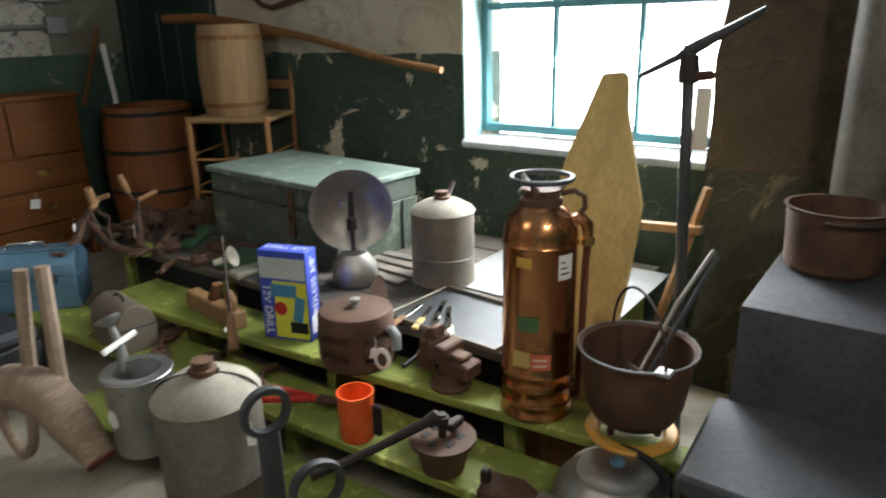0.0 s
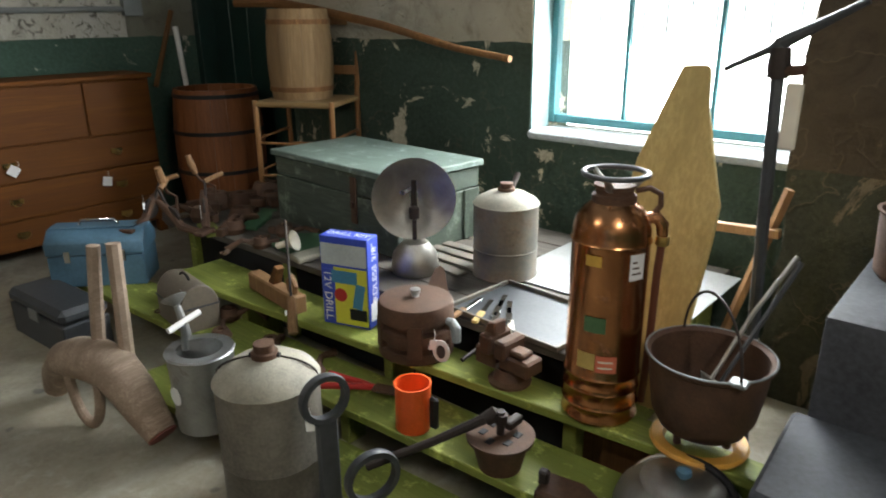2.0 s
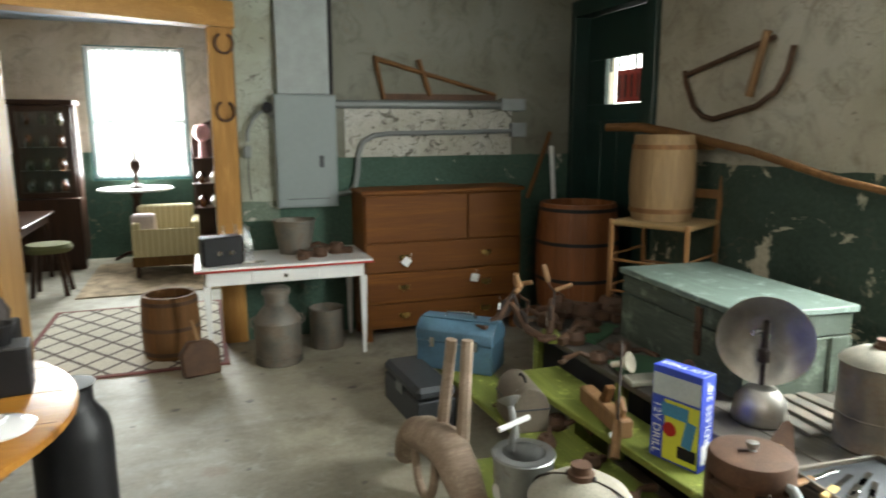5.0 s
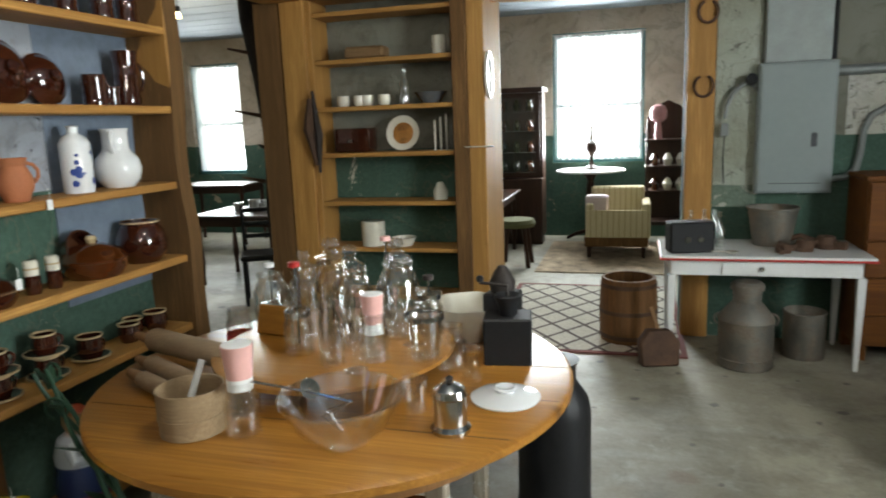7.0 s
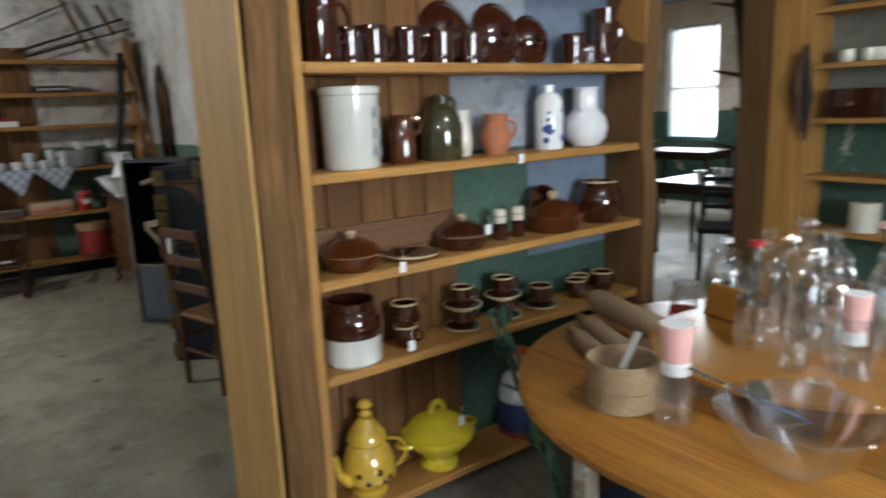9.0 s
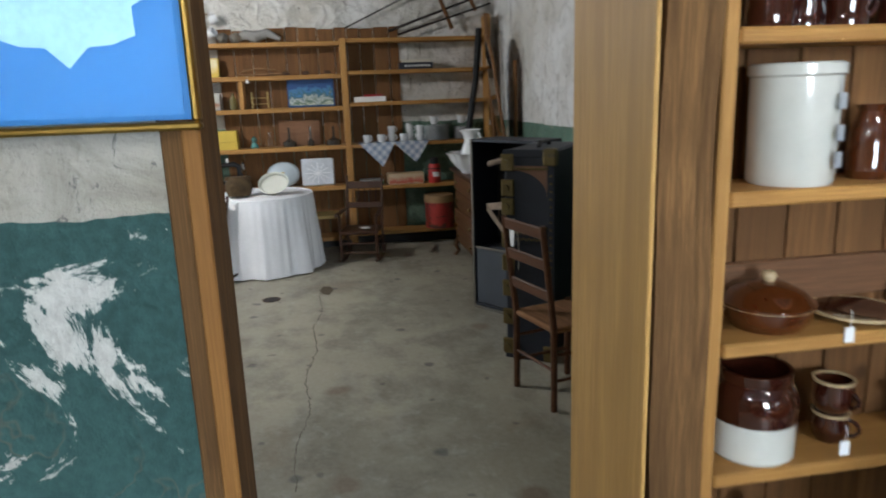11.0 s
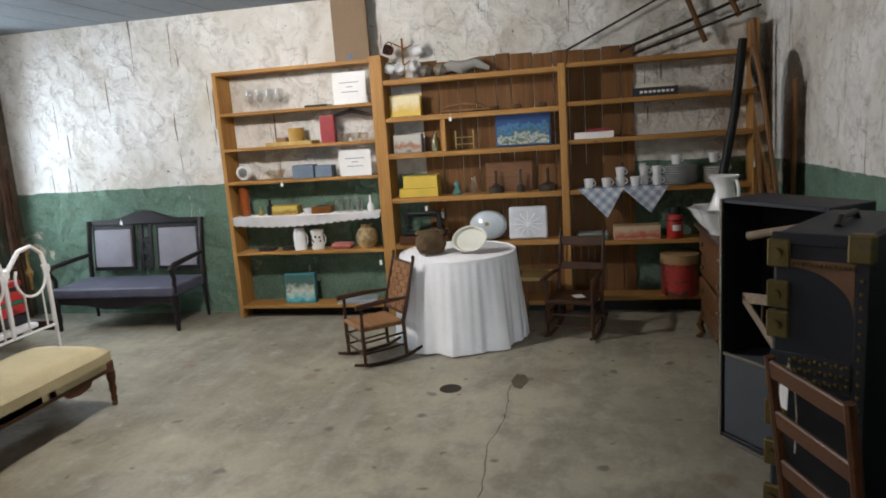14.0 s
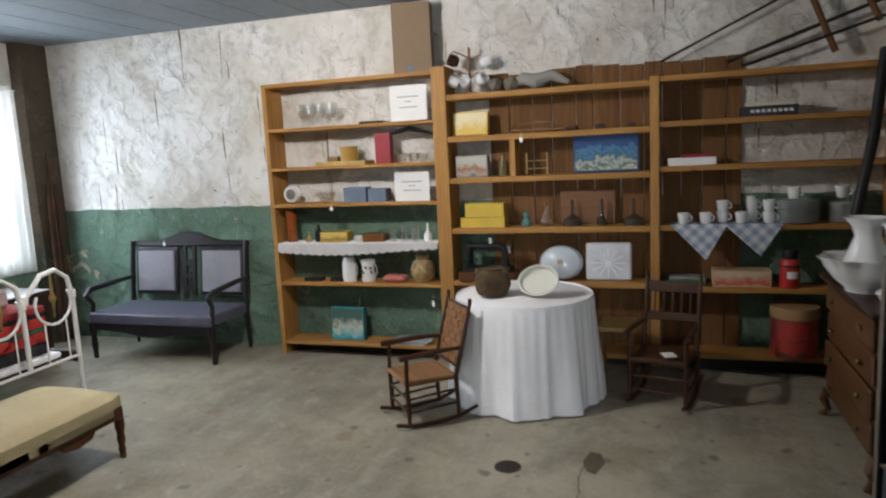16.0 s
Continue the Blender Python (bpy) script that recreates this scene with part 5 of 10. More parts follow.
part("seam", box((-0.094, -0.152, 0.113), (0.094, 0.152, 0.121)), M_GREYBOX, lb)
part("handle", tube(arc((0, 0, 0.215), 0.05, 0, 180, 9, "yz", 0.5), 0.006, 6), M_BLACK, lb)
price_tag(0.85, -2.5, T3 + 0.17, 30)
hitch = thing("ball_hitch", (0.80, -1.33, T3), 0, "chromed tow ball standing on a box", "hitch")
part("ball", lathe([(0, 0), (0.02, 0), (0.02, 0.04), (0.012, 0.045), (0.012, 0.055), (0.028, 0.075), (0.028, 0.09), (0.012, 0.11), (0, 0.112)], 14), M_CHROME, hitch)

# cordless drill carton
db = thing("drill_carton", (1.215, -3.25, T2), -72, "blue and yellow printed carton for a cordless drill", "carton")
M_CBLUE = plain("carton_blue", (0.035, 0.07, 0.42), 0.45, 0, 0.1)
M_CYEL = plain("carton_yellow", (0.62, 0.62, 0.06), 0.45, 0, 0.1)
part("box", box((-0.11, -0.045, 0), (0.11, 0.045, 0.39), 0.002), M_CBLUE, db)
part("front_panel", box((-0.05, -0.0475, 0.01), (0.105, -0.0455, 0.26)), M_CYEL, db, "yellow printed panel")
part("front_panel", box((-0.105, -0.0475, 0.27), (0.105, -0.0455, 0.36)), plain("carton_silver", (0.45, 0.5, 0.5), 0.4), db, "silver printed band")
part("picture", join(cbox((0.0, -0.049, 0.22), (0.12, 0.003, 0.055), 0.001), cbox((0.04, -0.049, 0.15), (0.045, 0.003, 0.11), 0.001, pose(0, 0, 0, 0, 10, 0))), plain("print_teal", (0.05, 0.22, 0.36), 0.5), db)
part("picture", cbox((0.06, -0.049, 0.06), (0.08, 0.003, 0.05), 0.001), M_BLACK, db)
part("badge", cyl(0.03, 0, 0.002, 16, None, pose(-0.02, -0.0475, 0.14, 90, 0, 0)), M_RED, db)
part("price_flag", cbox((-0.075, -0.0485, 0.2), (0.06, 0.002, 0.1)), M_CBLUE, db)


def words(name, text, size, mat, parent, m):
    cu = bpy.data.curves.new(name, "FONT")
    cu.body, cu.size, cu.extrude, cu.align_x, cu.align_y = text, size, 0.0006, "CENTER", "CENTER"
    tmp = bpy.data.objects.new(name, cu)
    me = bpy.data.meshes.new_from_object(tmp)
    bpy.data.objects.remove(tmp)
    me.transform(m)
    me.materials.append(mat)
    ob = new(name, me)
    ob.parent = parent
    return ob


words("lettering", "12V DRILL", 0.05, M_PAPER, db, pose(-0.08, -0.049, 0.13, 90, 90, 0))
words("lettering", "CORDLESS 3/8\"", 0.05, M_PAPER, db, pose(0.1115, 0.008, 0.2, 90, -90, 90))
words("lettering", "DRILL KIT", 0.045, M_PAPER, db, pose(0, 0, 0.3912, 0, 0, 0))
part("barcode", box((0.1105, -0.03, 0.03), (0.112, 0.02, 0.11)), M_PAPER, db)

# rust-brown ribbed fan housing, vise, planes
fu = thing("fan_housing", (1.20, -3.635, T2), 0, "rust-brown round slotted iron heater housing", "heater")
part("drum", lathe([(0, 0.0), (0.132, 0), (0.145, 0.012), (0.145, 0.05), (0.122, 0.056), (0.122, 0.078), (0.145, 0.084), (0.145, 0.12), (0.122, 0.126), (0.122, 0.148), (0.145, 0.154), (0.145, 0.205), (0.138, 0.22), (0.12, 0.226), (0, 0.229)], 36), M_RUSTIRON, fu)
for a in range(5, 360, 72):
    part("rib", cbox((0.1335, 0, 0.1), (0.024, 0.06, 0.13), 0.004, pose(0, 0, 0, 0, 0, a)), M_RUSTIRON, fu)
part("knob", lathe([(0, 0.218), (0.02, 0.218), (0.012, 0.235), (0.02, 0.245), (0.02, 0.258), (0, 0.262)], 12), M_GALV, fu)
part("cord_stub", tube([(0.02, -0.125, 0.16), (0.02, -0.165, 0.16), (0.02, -0.182, 0.14), (0.015, -0.19, 0.09)], [0.012, 0.018, 0.02, 0.017], 10), M_PIPE, fu)
sw_ = part("string_tag", lathe([(0, 0), (0.038, 0), (0.038, 0.002), (0, 0.002)], 20, pose(-0.055, -0.175, 0.075, 0, 78, 28) @ Matrix.Diagonal((1.35, 0.85, 1, 1))), M_PAPER, fu, "oval white printed tag")
part("tag_print", lathe([(0, 0.002), (0.028, 0.002), (0.028, 0.0032), (0, 0.0032)], 18, pose(-0.0565, -0.1757, 0.075, 0, 78 - 180, 28) @ Matrix.Diagonal((1.1, 0.6, 1, 1))), M_GREYBOX, fu)
price_tag(1.12, -3.8, T2 + 0.14, -20, 15)
vs = thing("bench_vise", (1.24, -4.05, T2), -95, "rust-brown cast iron bench vise", "vise")
part("base", lathe([(0, 0), (0.075, 0), (0.078, 0.012), (0.06, 0.02), (0.05, 0.06), (0, 0.06)], 20), M_RUSTIRON, vs)
part("body", join(box((-0.02, -0.045, 0.06), (0.11, 0.045, 0.12), 0.008), box((-0.03, -0.06, 0.1), (0.02, 0.06, 0.17), 0.008), box((0.0, -0.03, 0.12), (0.08, 0.03, 0.14), 0.006)), M_RUSTIRON, vs)
part("jaw", join(box((-0.1, -0.06, 0.1), (-0.045, 0.06, 0.175), 0.008), box((-0.14, -0.035, 0.04), (-0.045, 0.035, 0.11), 0.008), slab([(-0.1, 0.17), (-0.045, 0.17), (-0.05, 0.22), (-0.085, 0.21)], -0.03, 0.03, 0.004, pose(0, 0, 0, 90, 0, 0))), M_RUSTIRON, vs)
part("screw_bar", rod((-0.15, -0.09, 0.06), (-0.15, 0.07, 0.09), 0.008), M_IRON, vs)
pl = thing("wooden_plane", (1.15, -2.82, T2), -98, "worn wooden jack plane with a curved tote", "plane")
part("stock", box((-0.23, -0.035, 0), (0.2, 0.035, 0.085), 0.008), M_TOOLWOOD, pl)
part("tote", tube([(0.12, 0, 0.08), (0.11, 0, 0.13), (0.14, 0, 0.16), (0.17, 0, 0.12), (0.16, 0, 0.085)], 0.014, 8), M_TOOLWOOD, pl)
part("wedge", slab([(-0.05, 0.08), (0.0, 0.08), (0.05, 0.17), (0.02, 0.18)], -0.02, 0.02, 0.003, pose(0, 0, 0, 90, 0, 0)), M_OLDBOARD, pl)
price_tag(1.1, -3.0, T2 + 0.03, 0, 80)
sd = thing("screwdriver", (1.08, -3.05, T2), 0, "long screwdriver with a wooden handle leaning on the bench", "screwdriver")
part("shaft", rod((0.12, 0.2, 0.38), (-0.04, -0.02, 0.12), 0.006), M_IRON, sd)
part("grip", rod((-0.04, -0.02, 0.12), (-0.1, -0.1, 0.0), 0.018, 0.022), M_TOOLWOOD, sd)

# baking tray with cutlery, slats, and odd irons on the top planks
tr = thing("baking_tray", (1.52, -3.93, T1), -4, "dull steel baking tray with a rolled rim", "tray")
part("pan", box((-0.17, -0.26, 0), (0.20, 0.26, 0.004)), M_GREYBOX, tr)
part("rim", join(box((-0.18, -0.27, 0), (-0.168, 0.27, 0.022), 0.003), box((0.198, -0.27, 0), (0.21, 0.27, 0.022), 0.003), box((-0.17, -0.27, 0), (0.2, -0.258, 0.022), 0.003), box((-0.17, 0.258, 0), (0.2, 0.27, 0.022), 0.003)), M_GALV_OLD, tr)
for i, (dx, dy, a, mt) in enumerate([(-0.08, 0.07, 20, M_PLY), (-0.05, 0.02, 28, M_CHROME), (-0.03, -0.02, 34, M_CHROME), (-0.08, -0.06, 38, M_CREAM), (0.0, 0.05, 24, M_CHROME), (-0.1, 0.14, 8, M_TOOLWOOD)]):
    kn = thing("table_knife", (1.50 + dx, -3.86 + dy, T1 + 0.007), a, "old table knife lying in a tray", "cutlery", "cutlery in the tray")
    part("grip", box((-0.11, -0.013, 0), (-0.01, 0.013, 0.013), 0.003), mt, kn)
    part("blade", box((-0.01, -0.009, 0.003), (0.12, 0.011, 0.006), 0.001), M_CHROME, kn)
tw = thing("trowel", (1.42, -3.55, T1), 35, "rusty trowel with a wooden handle", "trowel")
part("blade", slab([(0, -0.05), (0.14, -0.02), (0.16, 0), (0.14, 0.02), (0, 0.05)], 0.03, 0.034, 0, pose(0, 0, 0, 0, -25, 0)), M_RUSTIRON, tw)
part("grip", rod((-0.02, 0, 0.05), (-0.14, -0.04, 0.02), 0.014), M_TOOLWOOD, tw)
for i in range(4):
    put("steel_slat", box((-0.03, -0.32, 0), (0.03, 0.32, 0.012), 0.003), M_GALV_OLD, (1.72 + 0.085 * i, -3.15 - 0.04 * i, T1 + 0.003), "flat weathered metal slat on the bench", "slat", "metal slats", -6 + 2 * i)
put("sheet_metal", box((-0.32, -0.42, 0), (0.32, 0.42, 0.006), 0.002), plain("pale_zinc_sheet", (0.46, 0.47, 0.46), 0.35, 0.6, 0.2), (2.12, -4.02, T1 + 0.001), "pale zinc sheet lying on the bench", "sheet")


def iron_lump(loc, rz, s, label, name="iron_fitting", mat=None):
    """An odd casting: hub, arm, ring and lug."""
    ob = thing(name, loc, rz, label, "ironwork", "old iron fittings")
    mt = mat or M_RUSTIRON
    k = R.random()
    part("hub", lathe([(0.012 * s, 0), (0.04 * s, 0), (0.045 * s, 0.02 * s), (0.03 * s, 0.05 * s), (0.012 * s, 0.05 * s), (0.012 * s, 0)], 16), mt, ob)
    part("arm", tube([(0.03 * s, 0, 0.02 * s), (0.09 * s, 0.02 * s, 0.03 * s + 0.03 * k), (0.16 * s, 0.01 * s, 0.015 * s)], [0.014 * s, 0.01 * s, 0.016 * s], 8), mt, ob)
    part("lug", cbox((-0.05 * s, 0.01 * s, 0.018 * s), (0.06 * s, 0.03 * s, 0.03 * s), 0.004), mt, ob)
    return ob


for x, y, rz, s in [(1.45, -2.9, 40, 1.3), (1.42, -1.75, 100, 1.6), (1.55, -1.95, 210, 1.7), (1.4, -2.1, 20, 1.4), (1.72, -1.68, 140, 1.9), (1.9, -1.75, 70, 1.6), (1.55, -2.35, 300, 1.2), (1.95, -1.62, 10, 2.2), (1.62, -1.58, 60, 2.0), (1.35, -2.42, 160, 1.1)]:
    iron_lump((x, y, T1), rz, s, "rusty cast iron fitting lying on the bench")
for x, y, rz, s in [(0.9, -2.72, 40, 1.1), (1.0, -2.95, 200, 1.0), (1.05, -2.55, 300, 1.2), (0.95, -3.3, 20, 1.2)]:
    iron_lump((x, y, T3), rz, s, "small rusty iron tool on the green plank")


def auger(loc, rz, label):
    ob = thing("hand_drill", loc, rz, label, "hand drill", "hand drills on the bench")
    part("frame", tube([(-0.2, 0, 0.03), (-0.08, 0, 0.05), (0.0, 0, 0.14), (0.06, 0, 0.18)], [0.02, 0.025, 0.022, 0.014], 8), M_RUSTIRON, ob)
    part("gear", lathe([(0.01, -0.008), (0.055, -0.008), (0.06, 0), (0.055, 0.008), (0.01, 0.008), (0.01, -0.008)], 20, pose(-0.02, 0, 0.1, 90, 0, 0)), M_IRON, ob)
    part("crank", rod((-0.02, -0.01, 0.1), (0.06, -0.02, 0.24), 0.008), M_IRON, ob)
    part("grip", rod((0.05, -0.02, 0.24), (0.09, -0.12, 0.27), 0.014), M_TOOLWOOD, ob)
    part("chest_plate", cbox((-0.22, 0, 0.03), (0.06, 0.09, 0.02), 0.006), M_RUSTIRON, ob)
    return ob


auger((1.2, -1.62, T1), 25, "rusty breast drill with a worn wooden crank grip")
auger((1.38, -1.85, T1), 60, "rusty hand drill with a white handled crank")
auger((1.16, -1.86, T1), 110, "rusty hand drill lying on the bench")
price_tag(1.13, -1.66, T1 + 0.16, 40)
price_tag(1.3, -1.95, T1 + 0.12, 60)
gl = thing("work_glove", (1.5, -2.55, T1), 10, "green and grey cloth work gloves in a flat heap", "gloves")
part("palm", slab([(-0.18, -0.12), (0.12, -0.2), (0.2, -0.05), (0.1, 0.1), (-0.1, 0.12)], 0, 0.022, 0.008), plain("green_cloth", (0.04, 0.10, 0.045), 0.95), gl, "green cloth palm")
part("cuff", slab([(-0.24, -0.2), (-0.02, -0.28), (0.02, -0.17), (-0.2, -0.1)], 0, 0.03, 0.008), plain("grey_canvas", (0.28, 0.26, 0.2), 0.95), gl, "grey canvas cuff")
sf = thing("enamel_funnel", (1.32, -2.6, T1), 0, "small cream enamel funnel lying down", "funnel")
part("cone", lathe([(0.012, 0), (0.012, 0.05), (0.05, 0.1), (0.053, 0.1), (0.016, 0.05), (0.016, 0)], 18, pose(0, 0, 0.05, 70, 0, 30)), M_CREAM, sf)
pls = thing("pliers", (0.95, -2.5, T3), 80, "worn steel pliers on a green plank", "pliers")
part("arm", tube([(0, 0, 0.01), (0.1, 0.03, 0.02), (0.2, 0.06, 0.012)], 0.008, 6), M_IRON, pls)
part("arm", tube([(0, 0, 0.01), (0.1, -0.03, 0.02), (0.2, -0.05, 0.012)], 0.008, 6), M_IRON, pls)
part("jaw", cbox((-0.03, 0, 0.012), (0.07, 0.03, 0.02), 0.005), M_IRON, pls)

# odds and ends heaped on the planks
M_LEATHER = plain("worn_brown_leather", (0.11, 0.065, 0.035), 0.7, 0, 0.35, 18, 0.3)


def strap(x, y, z, pts, label):
    ob = thing("leather_strap", (x, y, z), 0, label, "strap", "harness straps")
    part("strap", tube([(a, b, c) for a, b, c in pts], 0.011, 6), M_LEATHER, ob)
    part("buckle", tube(arc((pts[0][0], pts[0][1], pts[0][2] + 0.004), 0.02, 0, 360, 9, "xy")[:-1], 0.0035, 6, True), M_RUSTIRON, ob)
    return ob


strap(1.42, -1.72, T1, [(-0.16, 0.1, 0.012), (-0.08, 0.02, 0.03), (0.02, 0.05, 0.014), (0.1, -0.02, 0.012), (0.17, 0.06, 0.03), (0.2, 0.14, 0.012)], "worn brown leather harness strap on the planks")
strap(1.72, -1.5, T1, [(-0.2, -0.02, 0.012), (-0.1, 0.06, 0.04), (0, 0.02, 0.05), (0.1, 0.08, 0.03), (0.2, 0.0, 0.012)], "curled brown leather strap on the planks")
strap(1.3, -2.35, T1, [(-0.15, -0.05, 0.012), (-0.02, 0.02, 0.03), (0.08, -0.04, 0.014), (0.16, 0.02, 0.012)], "short leather strap beside the gloves")
strap(1.0, -2.28, T3, [(-0.14, 0.04, 0.012), (-0.04, -0.05, 0.03), (0.06, 0.03, 0.05), (0.14, -0.02, 0.012)], "twisted leather strap on a green plank")


def scrap(name, x, y, z, rz, sx, sy, h, mat, label):
    ob = thing(name, (x, y, z), rz, label, "board")
    part("board", slab([(-sx, -sy), (sx * 0.9, -sy * 0.8), (sx, sy), (-sx * 0.85, sy * 0.9)], 0, h, 0.004), mat, ob)
    return ob


scrap("board_scrap", 1.62, -2.02, T1, 35, 0.2, 0.055, 0.02, plain("faded_green_board", (0.05, 0.15, 0.07), 0.7, 0, 0.35), "short green painted board on the planks")
scrap("board_scrap", 1.86, -2.06, T1, -20, 0.17, 0.05, 0.02, M_GREYBOARD, "short grey weathered board on the planks")
scrap("board_scrap", 1.33, -1.98, T1, 70, 0.13, 0.05, 0.018, M_GREENBENCH, "short lime green board end on the planks")
for x, y, rz in ((1.28, -1.72, 30), (1.55, -1.66, -40)):
    wg = thing("tool_grip", (x, y, T1), rz, "upright worn wooden crank grip of a brace", "brace", "wooden brace grips")
    part("stem", tube([(0, 0, 0), (0.02, 0, 0.16), (-0.06, 0, 0.2), (-0.08, 0, 0.24)], 0.008, 7), M_RUSTIRON, wg)
    part("grip", tube([(-0.08, 0, 0.24), (-0.1, 0, 0.3), (-0.115, 0, 0.35)], [0.016, 0.022, 0.018], 10), M_TOOLWOOD, wg, "pale worn wooden grip")
pt_ = thing("pipe_fitting", (1.6, -2.82, T1), 0, "rusty round pipe flange with a short stub", "fitting")
part("flange", lathe([(0, 0), (0.085, 0), (0.088, 0.012), (0.05, 0.02), (0.035, 0.025), (0, 0.025)], 28), M_RUSTIRON, pt_)
part("stub", tube([(0, 0, 0.02), (0, 0, 0.07), (-0.02, -0.015, 0.1)], [0.03, 0.03, 0.028], 12), M_RUSTIRON, pt_)

# lower plank
bc = thing("bolt_cutter", (1.0, -3.52, T3), -70, "bolt cutter with red handles", "bolt cutter")
part("arm", tube([(-0.16, 0.05, 0.02), (0.0, 0.015, 0.03), (0.06, 0, 0.03)], 0.013, 8), M_RED, bc, "red painted handle")
part("arm", tube([(-0.16, -0.05, 0.02), (0.0, -0.015, 0.03), (0.06, 0, 0.03)], 0.013, 8), M_RED, bc, "red painted handle")
part("jaw", cbox((0.11, 0, 0.03), (0.1, 0.05, 0.018), 0.006), M_RUSTIRON, bc)
mg = thing("sifter_mug", (0.96, -3.84, T3), 0, "orange-red tin mug with a black handle", "mug")
part("cup", lathe([(0, 0.004), (0.06, 0), (0.062, 0.004), (0.062, 0.165), (0.066, 0.168), (0.066, 0.175), (0.06, 0.175), (0.058, 0.01), (0, 0.01)], 28), M_ORANGE, mg)
part("handle", box((0.005, -0.1, 0.02), (0.03, -0.065, 0.14), 0.008), M_BLACK, mg)
bp = thing("cast_iron_burner", (0.98, -4.2, T3), 0, "rusty cast iron pot burner with a slotted top", "burner")
part("pot", lathe([(0, 0), (0.068, 0), (0.092, 0.1), (0.108, 0.105), (0.11, 0.118), (0.1, 0.1185), (0, 0.118)], 32), M_RUSTIRON, bp)
for a in range(0, 360, 60):
    part("slot", cbox((0.055 * math.cos(radians(a)), 0.055 * math.sin(radians(a)), 0.119), (0.03, 0.022, 0.004), 0.001, None), M_BLACK, bp)
part("valve", join(cyl(0.014, 0.118, 0.2, 10), cyl(0.022, 0.16, 0.19, 8), cbox((0.04, -0.02, 0.15), (0.07, 0.03, 0.03), 0.005)), M_IRON, bp)
fi = thing("flat_iron", (0.97, -4.47, T3), -80, "dark antique flat iron sole", "iron")
part("sole", slab([(-0.1, -0.055), (0.02, -0.055), (0.1, 0), (0.02, 0.055), (-0.1, 0.055)], 0, 0.045, 0.008), M_RUSTIRON, fi)
part("post", cbox((-0.09, 0, 0.06), (0.03, 0.03, 0.05), 0.006), M_IRON, fi)
kt = thing("kettle", (1.095, -4.74, T3), 20, "dented aluminium kettle with a black bail handle", "kettle")
part("body", lathe([(0, 0), (0.165, 0), (0.182, 0.02), (0.183, 0.05), (0.172, 0.085), (0.145, 0.115), (0.118, 0.13), (0.115, 0.136), (0, 0.136)], 44), M_ALU, kt)
part("lid", lathe([(0, 0.152), (0.05, 0.149), (0.085, 0.142), (0.09, 0.139), (0.112, 0.137), (0.112, 0.133), (0, 0.133)], 36), M_ALU, kt)
part("knob", lathe([(0, 0.15), (0.009, 0.15), (0.022, 0.166), (0.02, 0.178), (0, 0.181)], 12), M_BLUEBOX, kt)
part("spout", tube([(-0.11, 0.11, 0.05), (-0.13, 0.155, 0.085), (-0.15, 0.2, 0.12)], [0.04, 0.026, 0.02], 14), M_ALU, kt)
part("bail", tube(arc((0, 0, 0), 0.15, 0, 180, 16, "xz", 0.75), 0.008, 8, m=pose(0, 0, 0.1, 66, 0, 60)), M_ALU, kt)
part("grip", tube(arc((0, 0, 0), 0.152, 70, 165, 14, "xz", 0.75), 0.012, 10, m=pose(0, 0, 0.1, 66, 0, 60)), M_BLACK, kt)


def hand_wheel(loc, m, r, label):
    ob = thing("ring_handled_iron", loc, 0, label, "iron tool", "ring-handled irons")
    part("rim", lathe([(r - 0.009, -0.014), (r + 0.009, -0.014), (r + 0.012, 0), (r + 0.009, 0.014), (r - 0.009, 0.014), (r - 0.009, -0.014)], 32, m @ pose(0, 0, 0, 90, 0, 0)), M_GREYBOX, ob)
    z0 = -loc[2] + 0.01
    part("stem", box((-0.035, -0.012, max(z0, -0.46)), (0.035, 0.012, -r - 0.004), 0.006, m), M_GREYBOX, ob)
    return ob


hand_wheel((0.60, -3.815, 0.47), pose(0, 0, 0, 0, 0, -12), 0.072, "dark grey iron ring handle on a flat stem")
hand_wheel((0.64, -3.97, 0.24), pose(0, 0, 0, 0, 0, -18), 0.080, "dark grey iron ring handle on a short stem")
price_tag(0.55, -3.80, 0.425, -40)
tk = thing("iron_tongs", (0.7, -4.0, 0.1), 0, "long black iron bar with a knobbed end", "bar")
part("bar", tube([(-0.02, 0.1, 0.12), (0.14, -0.05, 0.2), (0.26, -0.16, 0.27)], [0.014, 0.014, 0.018], 8), M_IRON, tk)
part("knob", lathe([(0, -0.03), (0.022, -0.02), (0.024, 0.02), (0, 0.035)], 12, pose(0.27, -0.17, 0.275, 0, 60, -40)), M_IRON, tk)

# ironing board, pump, stove, wall pillar
ib = thing("ironing_board", (1.45, -4.47, 0.30), 0, "bare yellow plywood ironing board standing on end", "ironing board")
# the board leans back towards the window
lean = Matrix(((0, 0.385, -0.923, 0), (-1, 0.077, 0.06, 0.03), (0, 0.923, 0.385, 0), (0, 0, 0, 1)))
poly = [(-0.06, 1.165), (-0.05, 1.185), (0.035, 1.19), (0.045, 1.175), (0.06, 1.05), (0.13, 0.80), (0.155, 0.72), (0.15, 0.6), (0.12, 0.25), (0.09, 0.02), (0.06, 0.0), (-0.12, 0.0), (-0.15, 0.03), (-0.17, 0.4), (-0.175, 0.72), (-0.16, 0.84)]
part("board", slab(poly, -0.011, 0.011, 0.004, lean), M_PLY, ib)
part("strut", box((0.76, -0.17, 0.43), (0.8, 0.15, 0.465), 0.003, pose(0, 0, 0, -3, 0, 0)), M_TOOLWOOD, ib)
